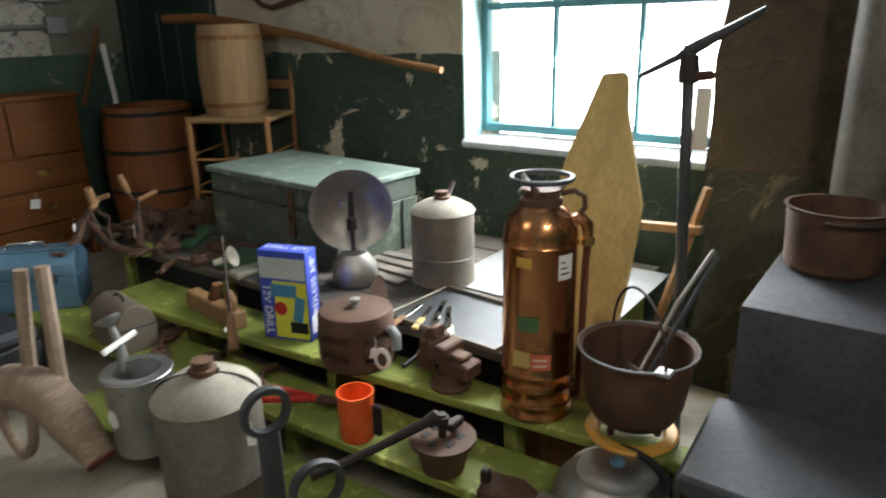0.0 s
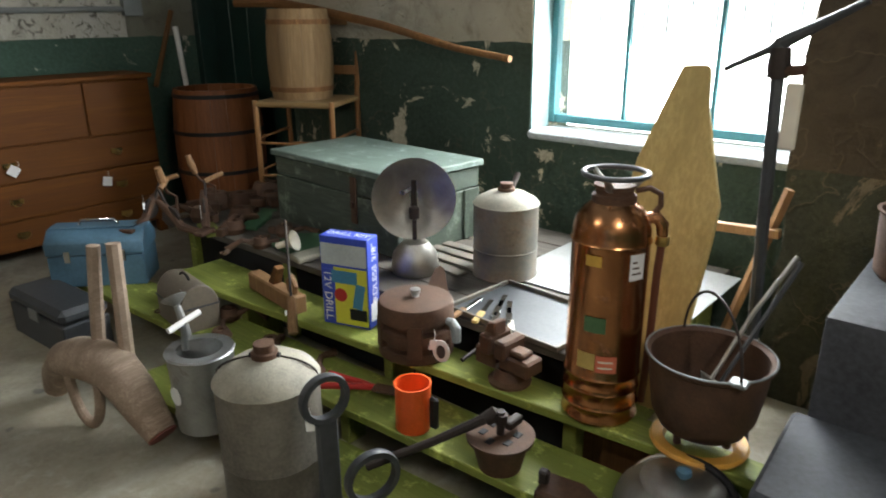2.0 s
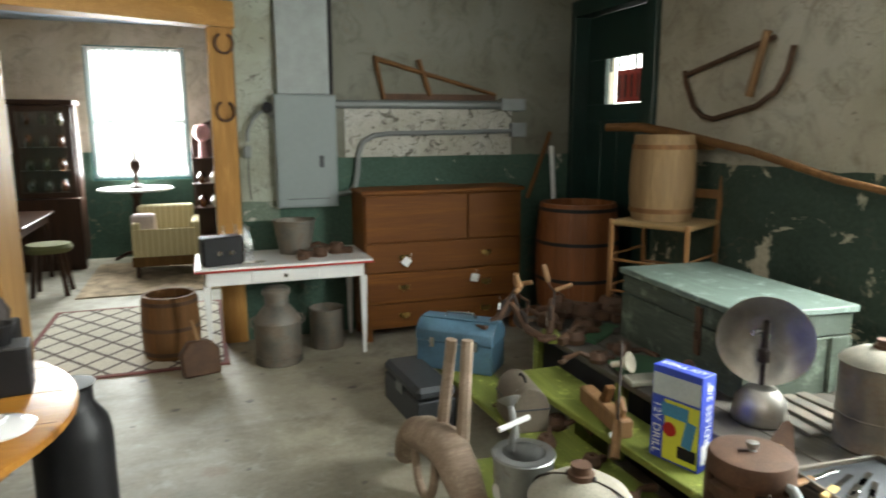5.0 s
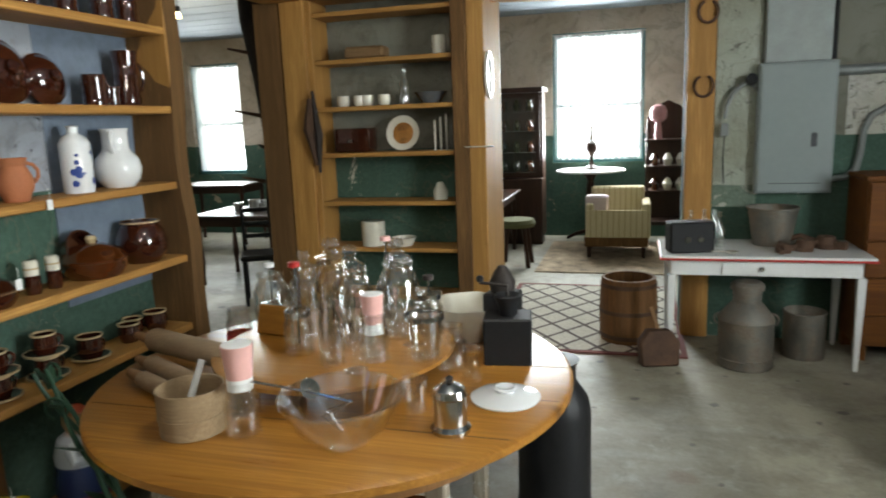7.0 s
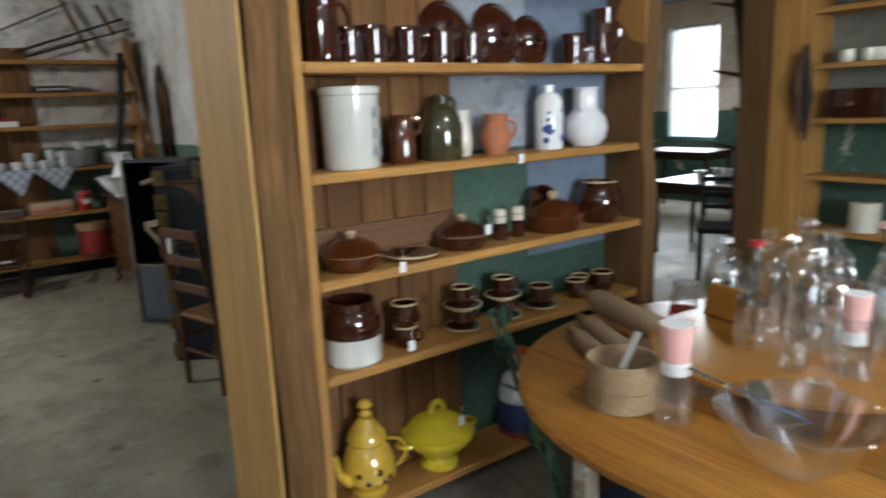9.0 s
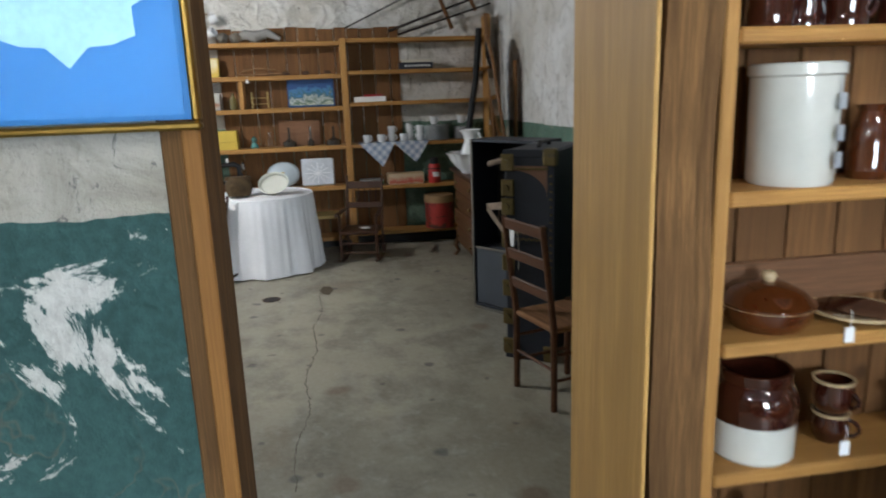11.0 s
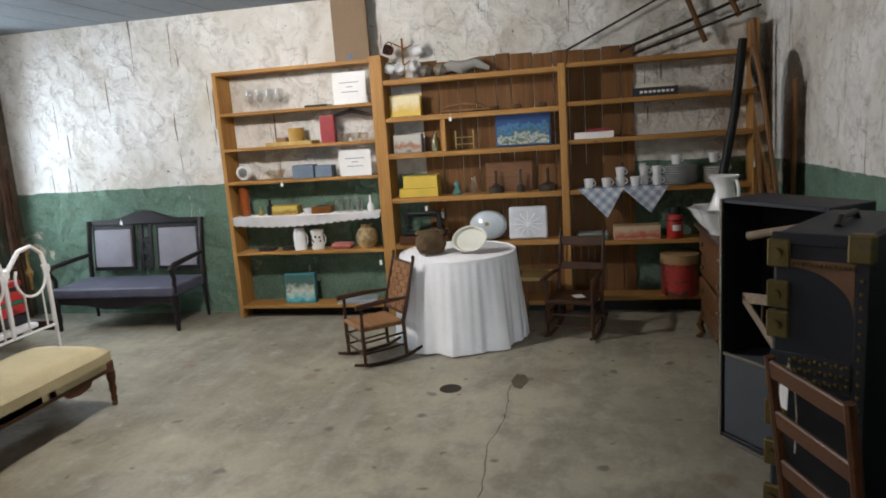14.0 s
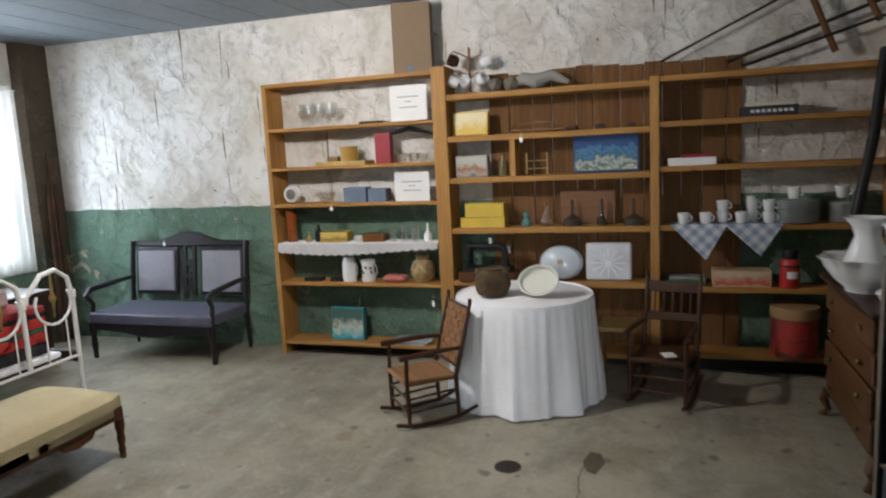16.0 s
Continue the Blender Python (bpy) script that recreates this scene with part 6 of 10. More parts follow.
part("strut", tube([(0.8, -0.15, 0.63), (0.79, 0.01, 0.0), (0.785, 0.06, -0.19), (0.78, 0.085, -0.30)], 0.02, 4), M_TOOLWOOD, ib)
pp = thing("hand_pump", (1.75, -4.66, 0.0), 0, "tall black iron pump rod with a cross lever", "pump")
part("pole", rod((0, -0.06, 0.0), (0, 0.015, 1.5), 0.02), M_GREYBOX, pp)
part("lever", tube([(0, 0.17, 1.40), (0, 0.05, 1.46), (0, 0.0, 1.49), (0, -0.11, 1.55), (0, -0.2, 1.6)], [0.008, 0.012, 0.022, 0.014, 0.01], 8), M_GREYBOX, pp)
part("clamp", lathe([(0, -0.04), (0.032, -0.04), (0.035, 0), (0.03, 0.05), (0, 0.05)], 12, pose(0, 0.01, 1.42)), M_IRON, pp)
part("bolt", rod((0, 0.0, 1.4), (-0.03, -0.07, 1.41), 0.016), M_RUSTIRON, pp)
part("rag", cbox((-0.02, -0.05, 1.27), (0.012, 0.05, 0.2), 0.005, None), M_CREAM, pp, "hanging pale paper tag")
sp = thing("stone_pillar", (2.45, -4.85, 0), 0, "dark rough stone pillar beside the window", "pillar")
bm = box((2.32, -5.15, 0), (2.62, -4.60, CEIL))
bmesh.ops.subdivide_edges(bm, edges=bm.edges[:], cuts=30, use_grid_fill=True)
for v in bm.verts:
    v.co += noise.noise_vector(v.co * 3.5) * 0.04 + noise.noise_vector(v.co * 11) * 0.015
wpart("shaft", bm, M_STONE, sp)
fl = thing("stove_pipe", (2.1, -5.15, 0.8), 0, "pale grey stove pipe going up", "pipe")
part("pipe", cyl(0.09, 0, CEIL - 0.8, 24), plain("pale_ash_pipe", (0.13, 0.12, 0.10), 0.7, 0.1, 0.35, 9), fl)
part("thin_pipe", rod((0.02, -0.16, 0), (0.02, -0.16, 1.4), 0.018), M_PIPE, fl)
st = thing("iron_stove", (1.75, -5.45, 0), 0, "grey enamelled stepped laundry stove", "stove")
wpart("upper_block", box((1.40, -6.0, 0.0), (2.3, -4.955, 0.80), 0.02, None, 2), M_STOVE, st)
wpart("apron_shelf", slab([(0.93, -6.0), (1.399, -6.0), (1.399, -4.92), (0.95, -4.94)], 0.44, 0.50, 0.012), M_STOVE, st)
wpart("leg", box((1.0, -5.0, 0), (1.05, -4.96, 0.44)), M_STOVE, st)
wpart("leg", box((1.0, -5.95, 0), (1.05, -5.9, 0.44)), M_STOVE, st)
po = thing("iron_pot", (1.86, -5.12, 0.80), 0, "rust-brown iron pot with a wire bail on the stove", "pot")
part("bowl", lathe([(0, 0), (0.12, 0), (0.138, 0.02), (0.148, 0.2), (0.158, 0.212), (0.145, 0.212), (0.135, 0.03), (0, 0.012)], 36), M_RUSTIRON, po)
part("bail", tube(arc((0, 0, 0.19), 0.17, 175, 365, 16, "xy"), 0.006, 6), M_IRON, po)

# ---- things on and under the enamel table ----
bk = thing("galvanised_bucket", (0.1, -0.13, 0.722), 0, "old galvanised bucket on the enamel table", "bucket")
part("pail", lathe([(0, 0), (0.115, 0), (0.155, 0.24), (0.163, 0.245), (0.163, 0.255), (0.15, 0.25), (0.11, 0.012), (0, 0.012)], 32), M_GALV_OLD, bk)
handle_arc((0, 0, 0.245), 0.155, M_IRON, bk, 180, 360, "xz", 0.004, 0.25, "bail")
rd = thing("box_camera", (-0.44, -0.42, 0.722), 12, "black leatherette box with chrome dials", "radio")
part("case", box((-0.14, -0.07, 0), (0.14, 0.07, 0.2), 0.01), M_BLACK, rd)
for x in (-0.03, 0.05):
    part("dial", cyl(0.018, 0, 0.012, 12, None, pose(x, -0.07, 0.09, 90, 0, 0)), M_CHROME, rd)


def lathe_thing(name, prof, mat, loc, label, cat, group="", seg=24):
    return put(name, lathe(prof, seg), mat, loc, label, cat, group)


BOTTLE = [(0, 0), (0.035, 0), (0.038, 0.01), (0.038, 0.13), (0.014, 0.18), (0.014, 0.24), (0.017, 0.245), (0.011, 0.245), (0.011, 0.18), (0.033, 0.13), (0.033, 0.012), (0, 0.01)]
for x, y in [(-0.42, -0.22), (-0.33, -0.17), (-0.25, -0.3), (-0.27, -0.2)]:
    b = lathe_thing("glass_bottle", BOTTLE, M_GLASS, (x, y, 0.722), "clear glass bottle on the enamel table", "bottle", "bottles on the enamel table")
    b.visible_shadow = False
iron_lump((0.25, -0.35, 0.722), 30, 1.4, "rusty iron hook lying on the enamel table")
iron_lump((0.4, -0.25, 0.722), 150, 1.6, "rusty iron hook lying on the enamel table")
iron_lump((0.12, -0.42, 0.722), 80, 1.1, "rusty iron latch lying on the enamel table")
put("white_spoon", join(lathe([(0, 0), (0.03, 0.003), (0.045, 0.014), (0, 0.01)], 14, pose(0, 0, 0)), cbox((-0.07, 0, 0.012), (0.1, 0.015, 0.006), 0.002)), M_CREAM, (-0.19, -0.47, 0.722), "cream enamel ladle on the table edge", "spoon")
mc = thing("cream_can", (-0.09, -0.5, 0), 0, "dented galvanised cream can under the table", "milk can")
part("body", lathe([(0, 0), (0.165, 0), (0.172, 0.01), (0.168, 0.03), (0.172, 0.06), (0.165, 0.065), (0.165, 0.30), (0.172, 0.305), (0.165, 0.32), (0.12, 0.38), (0.085, 0.42), (0.085, 0.5), (0, 0.5)], 36), M_GALV_OLD, mc)
part("lid", lathe([(0, 0.5), (0.1, 0.5), (0.1, 0.53), (0.08, 0.55), (0, 0.56)], 28), M_GALV_OLD, mc)
handle_arc((0.15, 0, 0.3), 0.04, M_GALV_OLD, mc, -60, 120, "xz", 0.007)
handle_arc((-0.15, 0, 0.3), 0.04, M_GALV_OLD, mc, 60, 240, "xz", 0.007)
lathe_thing("small_pail", [(0, 0), (0.125, 0), (0.128, 0.01), (0.128, 0.3), (0.134, 0.305), (0.128, 0.31), (0.122, 0.3), (0.12, 0.012), (0, 0.012)], M_GALV_OLD, (0.3, -0.27, 0), "plain galvanised pail under the table", "pail")
sh = thing("coal_scoop", (-0.62, -0.62, 0), 15, "rusty iron scoop leaning with its handle up", "scoop")
part("scoop", slab([(-0.12, 0), (0.12, 0), (0.13, 0.16), (0.07, 0.24), (-0.07, 0.24), (-0.13, 0.16)], -0.05, 0.05, 0.012, pose(0, 0, 0, 80, 0, 0)), M_RUSTIRON, sh)
part("handle", rod((0.0, 0.02, 0.22), (-0.02, 0.12, 0.36), 0.014), M_TOOLWOOD, sh)
ws_ = thing("wall_tool", (2.25, 0.06, 1.0), 0, "wooden handled tool and pale stick leaning in the corner", "tool")
part("shaft", rod((-0.1, -0.02, 0.05), (0.12, 0.0, 0.62), 0.02), M_OLDBOARD, ws_)
part("shaft", rod((0.14, -0.06, 0.0), (0.12, -0.03, 0.5), 0.022), M_WHITE, ws_, "pale grey stick")
for x_, z_, r_ in ((0.95, 0.68, 38), (1.5, 0.52, 12)):
    tg = thing("price_tag", (x_, -0.372, z_), 0, "white paper tag tied to a drawer handle", "price tag", "price tags")
    part("card", box((-0.032, -0.001, -0.085), (0.032, 0.001, -0.02), 0, pose(0, 0, 0, 0, r_, 0)), M_PAPER, tg)
    part("string", tube([(0, 0, 0.02), (0.006, 0, 0.0), (0, 0, -0.022)], 0.0015, 4), M_PAPER, tg)
sc = thing("wall_hook_tool", (-2.92, -0.70, 1.35), 0, "dark iron sheep shears hung on the jamb", "shears")
part("blade", tube([(0, -0.03, 0.45), (-0.02, -0.03, 0.25), (0.02, -0.03, 0.0)], [0.02, 0.045, 0.012], 8), M_RUSTIRON, sc)
part("strap", tube([(0.02, -0.03, 0.5), (0.05, -0.03, 0.2), (0.04, -0.03, -0.05)], [0.01, 0.03, 0.01], 8), M_IRON, sc)
rm = thing("hand_mirror", (-1.712, -0.6, 1.9), 0, "oval white-framed mirror hung on the door post", "mirror")
part("frame", lathe([(0.105, 0), (0.13, 0), (0.13, 0.016), (0.105, 0.016), (0.105, 0)], 32, pose(0, 0, 0, 0, 90, 0) @ Matrix.Diagonal((1.15, 0.8, 1, 1))), M_CREAM, rm)
part("glass", lathe([(0, 0.002), (0.106, 0.002), (0.106, 0.008), (0, 0.008)], 32, pose(0, 0, 0, 0, 90, 0) @ Matrix.Diagonal((1.15, 0.8, 1, 1))), metal("mirror_silver", (0.30, 0.31, 0.31), 0.3), rm)
put("wooden_spoon", join(lathe([(0, 0), (0.02, 0.003), (0.03, 0.012), (0, 0.01)], 14), cbox((0.1, 0, 0.008), (0.15, 0.012, 0.008), 0.003)), M_CREAM, (-1.83, -0.715, 1.44), "pale bone-coloured scoop hung on the post", "scoop", rz=-8)

# ---- pottery on the shelves ----
XS = -2.985


def pot(name, y, z, prof, mat, label, cat, x=XS, extra=None, rim=None, s=1.0, group="", seg=28):
    ob = thing(name, (x, y, z), 0, label, cat, group)
    part("body", lathe([(r * s, h * s) for r, h in prof], seg), mat, ob)
    if rim:
        r, h = rim
        part("rim", lathe([(r * s - 0.005, h * s - 0.004), (r * s + 0.002, h * s - 0.004), (r * s + 0.003, h * s + 0.003), (r * s - 0.005, h * s + 0.003), (r * s - 0.005, h * s - 0.004)], seg), M_RIM, ob, "pale cream rim")
    if extra:
        extra(ob)
    return ob


def side_handle(r, h0, h1, out, mat, ang=-90, th=0.007):
    def f(ob):
        c, s = math.cos(radians(ang)), math.sin(radians(ang))
        pts = [((r + out * k) * c, (r + out * k) * s, h0 + (h1 - h0) * t) for t, k in ((0, -0.1), (0.1, 0.6), (0.35, 1), (0.65, 1), (0.9, 0.6), (1, -0.1))]
        part("handle", tube(pts, th, 8), mat, ob)
    return f


Z1, Z2, Z3, Z4, Z5, Z6 = ZC
crock_big = pot("stone_crock", -3.71, Z4, [(0, 0), (0.092, 0), (0.098, 0.01), (0.1, 0.245), (0.106, 0.25), (0.106, 0.272), (0.1, 0.276), (0.092, 0.27), (0.09, 0.02), (0, 0.02)], M_STONEWARE, "large white stoneware crock with faint printed marks", "crock")
M_MARK = plain("faded_grey_mark", (0.35, 0.36, 0.38), 0.5)
for z in (0.06, 0.12, 0.19):
    wpart("print_mark", cbox((0, 0.0, z), (0.002, 0.03, 0.035), 0.0005, pose(-2.883, -3.665, Z4, 0, 0, 22)), M_MARK, crock_big, "faint grey printed mark")
pot("jug", -3.50, Z4, [(0, 0), (0.045, 0), (0.05, 0.02), (0.046, 0.03), (0.051, 0.06), (0.046, 0.075), (0.05, 0.11), (0.035, 0.14), (0.03, 0.16), (0.036, 0.175), (0.028, 0.175), (0.024, 0.15), (0, 0.14)], M_CARAMEL, "small ribbed brown glazed jug", "jug", extra=side_handle(0.04, 0.1, 0.165, 0.03, M_CARAMEL, 60))
pot("jug", -3.32, Z4, [(0, 0), (0.075, 0), (0.08, 0.02), (0.08, 0.13), (0.06, 0.185), (0.028, 0.21), (0.026, 0.235), (0.03, 0.24), (0.02, 0.24), (0, 0.2)], M_OLIVE, "olive-brown glazed whiskey jug", "jug", extra=side_handle(0.045, 0.17, 0.23, 0.03, M_OLIVE, 100))
pot("vase", -3.19, Z4, [(0, 0), (0.035, 0), (0.045, 0.06), (0.035, 0.12), (0.03, 0.15), (0.038, 0.18), (0.03, 0.18), (0, 0.13)], M_CREAM, "cream vase with dark blotches", "vase", x=-3.03)
pot("pitcher", -3.05, Z4, [(0, 0), (0.042, 0), (0.062, 0.05), (0.062, 0.085), (0.042, 0.13), (0.05, 0.16), (0.044, 0.16), (0.036, 0.13), (0, 0.1)], M_TERRA, "unglazed terracotta pitcher with a dark rim", "pitcher", extra=side_handle(0.045, 0.06, 0.14, 0.035, M_TERRA, 60))
bb = pot("decanter", -2.75, Z4, [(0, 0), (0.056, 0), (0.06, 0.01), (0.06, 0.2), (0.045, 0.225), (0.022, 0.24), (0.022, 0.265), (0.03, 0.27), (0, 0.275)], M_CHINA, "tall white bottle with blue painted flowers", "decanter")
for i in range(14):
    a, z = R.uniform(-70, 70), R.uniform(0.03, 0.2)
    part("blue_flower", lathe([(0, 0), (R.uniform(0.006, 0.016), 0), (0, 0.003)], 7, pose(0.0605 * math.cos(radians(a)), 0.0605 * math.sin(radians(a)), z, 0, 90, a)), M_BLUE, bb)
pot("ewer", -2.52, Z4, [(0, 0), (0.06, 0), (0.09, 0.035), (0.1, 0.08), (0.09, 0.125), (0.062, 0.155), (0.055, 0.17), (0.055, 0.24), (0.062, 0.255), (0.05, 0.255), (0.048, 0.17), (0, 0.12)], M_CHINA, "white ribbed china ewer", "ewer", extra=side_handle(0.055, 0.15, 0.24, 0.035, M_CHINA, -60))
# casseroles
CASS = [(0, 0), (0.085, 0), (0.105, 0.03), (0.108, 0.055), (0.112, 0.058), (0.112, 0.064), (0.105, 0.066), (0.085, 0.09), (0.04, 0.11), (0, 0.115)]


def lidded(y, z, s, mat, label, knob=True, x=XS, name="casserole"):
    ob = pot(name, y, z, CASS, mat, label, "casserole", x, rim=(0.109, 0.06), s=s)
    if knob:
        part("knob", lathe([(0, 0.108 * s), (0.012 * s, 0.11 * s), (0.02 * s, 0.128 * s), (0.014 * s, 0.138 * s), (0, 0.14 * s)], 14), M_RIM, ob)
    return ob


lidded(-3.74, Z3, 1.0, M_CARAMEL, "brown glazed lidded casserole with a drip edge")
pot("plate", -3.49, Z3, [(0, 0), (0.06, 0), (0.105, 0.016), (0.108, 0.02), (0.1, 0.02), (0.06, 0.008), (0, 0.006)], M_BRICKGLAZE, "brown glazed plate with a pale rim", "plate", rim=(0.107, 0.018))
lidded(-3.24, Z3, 0.98, M_BRICKGLAZE, "dark brown glazed lidded casserole")
for y in (-3.04, -2.94):
    sk = pot("shaker", y, Z3, [(0, 0), (0.026, 0), (0.03, 0.01), (0.028, 0.07), (0.024, 0.072), (0.024, 0.12), (0.018, 0.126), (0, 0.128)], M_BRICKGLAZE, "brown and cream pottery shaker", "shaker", rim=(0.025, 0.1), group="salt and pepper shakers")
    part("shaker_top", lathe([(0, 0.0725), (0.027, 0.0725), (0.027, 0.122), (0.02, 0.131), (0, 0.131)], 16), M_CREAM, sk)
lidded(-2.73, Z3, 1.25, M_CARAMEL, "wide brown glazed lidded casserole")
put("baking_dish", lathe([(0, 0), (0.07, 0), (0.085, 0.05), (0.088, 0.055), (0.08, 0.055), (0.065, 0.01), (0, 0.01)], 28, pose(0, 0, 0.09, 0, 75, 0)), M_BRICKGLAZE, (-3.06, -2.75, Z3 + 0.01), "brown bowl standing on its edge", "bowl")
pot("bean_pot", -2.43, Z3, [(0, 0), (0.075, 0), (0.11, 0.05), (0.115, 0.1), (0.095, 0.155), (0.082, 0.17), (0.088, 0.19), (0.078, 0.19), (0.072, 0.165), (0.1, 0.1), (0, 0.03)], M_BRICKGLAZE, "round dark brown bean pot", "bean pot", rim=(0.086, 0.188), extra=side_handle(0.1, 0.08, 0.15, 0.03, M_BRICKGLAZE, 80))
# mugs and crock
ck = pot("small_crock", -3.76, Z2, [(0, 0), (0.098, 0), (0.106, 0.01), (0.106, 0.1), (0.107, 0.105)], M_STONEWARE, "two-tone crock, white below and brown above", "crock")
part("upper_body", lathe([(0.107, 0.104), (0.108, 0.16), (0.095, 0.19), (0.086, 0.2), (0.09, 0.215), (0.09, 0.23), (0.08, 0.23), (0.076, 0.2), (0.095, 0.16), (0.09, 0.03), (0, 0.03)], 28), M_BRICKGLAZE, ck, "dark brown glazed neck")
MUG = [(0, 0), (0.034, 0), (0.045, 0.02), (0.048, 0.045), (0.044, 0.07), (0.046, 0.08), (0.041, 0.08), (0.039, 0.07), (0.042, 0.045), (0.03, 0.008), (0, 0.008)]
SAUCER = [(0, 0), (0.045, 0), (0.075, 0.012), (0.078, 0.016), (0.07, 0.015), (0.045, 0.006), (0, 0.005)]


def mug(y, z, label="brown glazed mug with a pale rim", s=1.0, x=XS, ang=60, mat=None):
    return pot("mug", y, z, MUG, mat or M_BRICKGLAZE, label, "mug", x, side_handle(0.045, 0.02, 0.065, 0.022, mat or M_BRICKGLAZE, ang, 0.006), (0.045, 0.079), s, "brown pottery mugs")


def saucer(y, z, x=XS):
    return pot("saucer", y, z, SAUCER, M_BRICKGLAZE, "brown glazed saucer with a pale rim", "saucer", x, None, (0.077, 0.0145), 1.0, "brown pottery saucers")


mug(-3.53, Z2, ang=40)
mug(-3.53, Z2 + 0.083, "brown mug stacked in another mug", 1.1, ang=20)
for y in (-3.25, -3.03):
    saucer(y, Z2)
    mug(y, Z2 + 0.009, ang=80)
    saucer(y, Z2 + 0.091)
    mug(y, Z2 + 0.1, "brown mug on a stack of saucers", 1.0, ang=70)
saucer(-2.81, Z2)
mug(-2.81, Z2 + 0.009, s=1.15, ang=80)
mug(-2.58, Z2, s=1.05, ang=80)
mug(-2.40, Z2, s=1.15, ang=80)
mug(-2.49, Z2, s=1.0, x=-3.04, ang=80)
# yellow pots and doll on the bottom shelf
yp = pot("coffee_pot", -3.73, Z1, [(0, 0), (0.065, 0), (0.07, 0.016), (0.058, 0.026), (0.105, 0.08), (0.105, 0.13), (0.078, 0.195), (0.065, 0.208), (0.078, 0.222), (0.072, 0.25), (0.045, 0.285), (0.028, 0.305), (0, 0.306)], M_YELLOW, "mustard-yellow ornate coffee pot with raised flowers", "coffee pot", extra=side_handle(0.09, 0.07, 0.2, 0.065, M_YELLOW, 80))
part("finial", lathe([(0, 0.3), (0.016, 0.302), (0.026, 0.322), (0.014, 0.336), (0.03, 0.355), (0.018, 0.376), (0, 0.38)], 14), M_YELLOW, yp)
part("spout", tube([(0.02, -0.09, 0.08), (0.02, -0.135, 0.13), (0.02, -0.15, 0.21)], [0.024, 0.016, 0.012], 10), M_YELLOW, yp)
part("relief_flower", join(*[lathe([(0, 0), (0.014, 0.001), (0.005, 0.006), (0, 0.007)], 8, pose(0.102 * math.cos(radians(a)), 0.102 * math.sin(radians(a)), z, 0, 82, a)) for a, z in ((-30, 0.09), (-5, 0.125), (20, 0.095), (45, 0.125), (-50, 0.12), (5, 0.09))]), M_CARAMEL, yp)
tu = pot("tureen", -3.40, Z1, [(0, 0), (0.08, 0), (0.084, 0.014), (0.062, 0.034), (0.07, 0.048), (0.14, 0.11), (0.152, 0.14), (0.152, 0.15), (0.135, 0.156), (0.1, 0.2), (0.045, 0.222), (0, 0.225)], M_LIME, "chartreuse glazed lidded tureen with scroll handles", "tureen")
part("knob", tube(arc((0, 0, 0.228), 0.032, 0, 180, 9, "yz", 1.3), 0.013, 8), M_LIME, tu)
for a in (-90, 90):
    part("handle", tube(arc((0, 0.152 * math.sin(radians(a)), 0.135), 0.036, 0 if a > 0 else 180, 180 if a > 0 else 360, 9, "xy"), 0.009, 8), M_LIME, tu)
fg = Mat("painted_pottery", 0.25)
fz = fg.n("SeparateXYZ")
fg.l(fg.coords(scale=(1, 1, 2.5)), fz.inputs[0])
fr_ = fg.ramp(fz.outputs[2], [(0.0, (0.35, 0.05, 0.03)), (0.1, (0.02, 0.03, 0.08)), (0.38, (0.03, 0.05, 0.14)), (0.4, (0.55, 0.6, 0.66)), (0.68, (0.6, 0.63, 0.66)), (0.72, (0.55, 0.32, 0.2)), (0.9, (0.5, 0.28, 0.12)), (0.93, (0.4, 0.08, 0.04))])
fg.color(fr_)
M_FIG = fg.m
put("figurine", join(lathe([(0, 0), (0.105, 0), (0.115, 0.05), (0.098, 0.13), (0.1, 0.19), (0.082, 0.255), (0.042, 0.285), (0.055, 0.32), (0.05, 0.365), (0.025, 0.39), (0, 0.395)], 24), *[tube([(0.03, sy * 0.08, 0.25), (0.08, sy * 0.11, 0.2), (0.115, sy * 0.03, 0.19)], [0.026, 0.024, 0.02], 10) for sy in (-1, 1)]), M_FIG, (-2.98, -2.94, Z1), "small painted pottery figurine in blue and white", "figurine")
# top shelf: dark pitchers, mugs and plates
TALL = [(0, 0), (0.05, 0), (0.056, 0.03), (0.05, 0.05), (0.056, 0.08), (0.05, 0.1), (0.056, 0.13), (0.05, 0.15), (0.054, 0.2), (0.058, 0.24), (0.05, 0.24), (0.046, 0.15), (0, 0.1)]
pot("pitcher", -3.79, Z5, TALL, M_BRICKGLAZE, "tall ribbed dark brown pitcher", "pitcher", extra=side_handle(0.05, 0.06, 0.2, 0.04, M_BRICKGLAZE, 80))
STEIN = [(0, 0), (0.045, 0), (0.047, 0.02), (0.043, 0.035), (0.047, 0.05), (0.043, 0.065), (0.047, 0.08), (0.044, 0.12), (0.04, 0.12), (0.038, 0.02), (0, 0.01)]
for y, x in ((-3.6, XS), (-3.46, XS), (-3.31, XS), (-3.17, XS), (-2.6, XS), (-3.66, -3.05)):
    pot("stein", y, Z5, STEIN, M_BRICKGLAZE, "ribbed dark brown glazed stein", "stein", x, side_handle(0.045, 0.02, 0.1, 0.025, M_BRICKGLAZE, 80), None, 1.08, "brown steins")
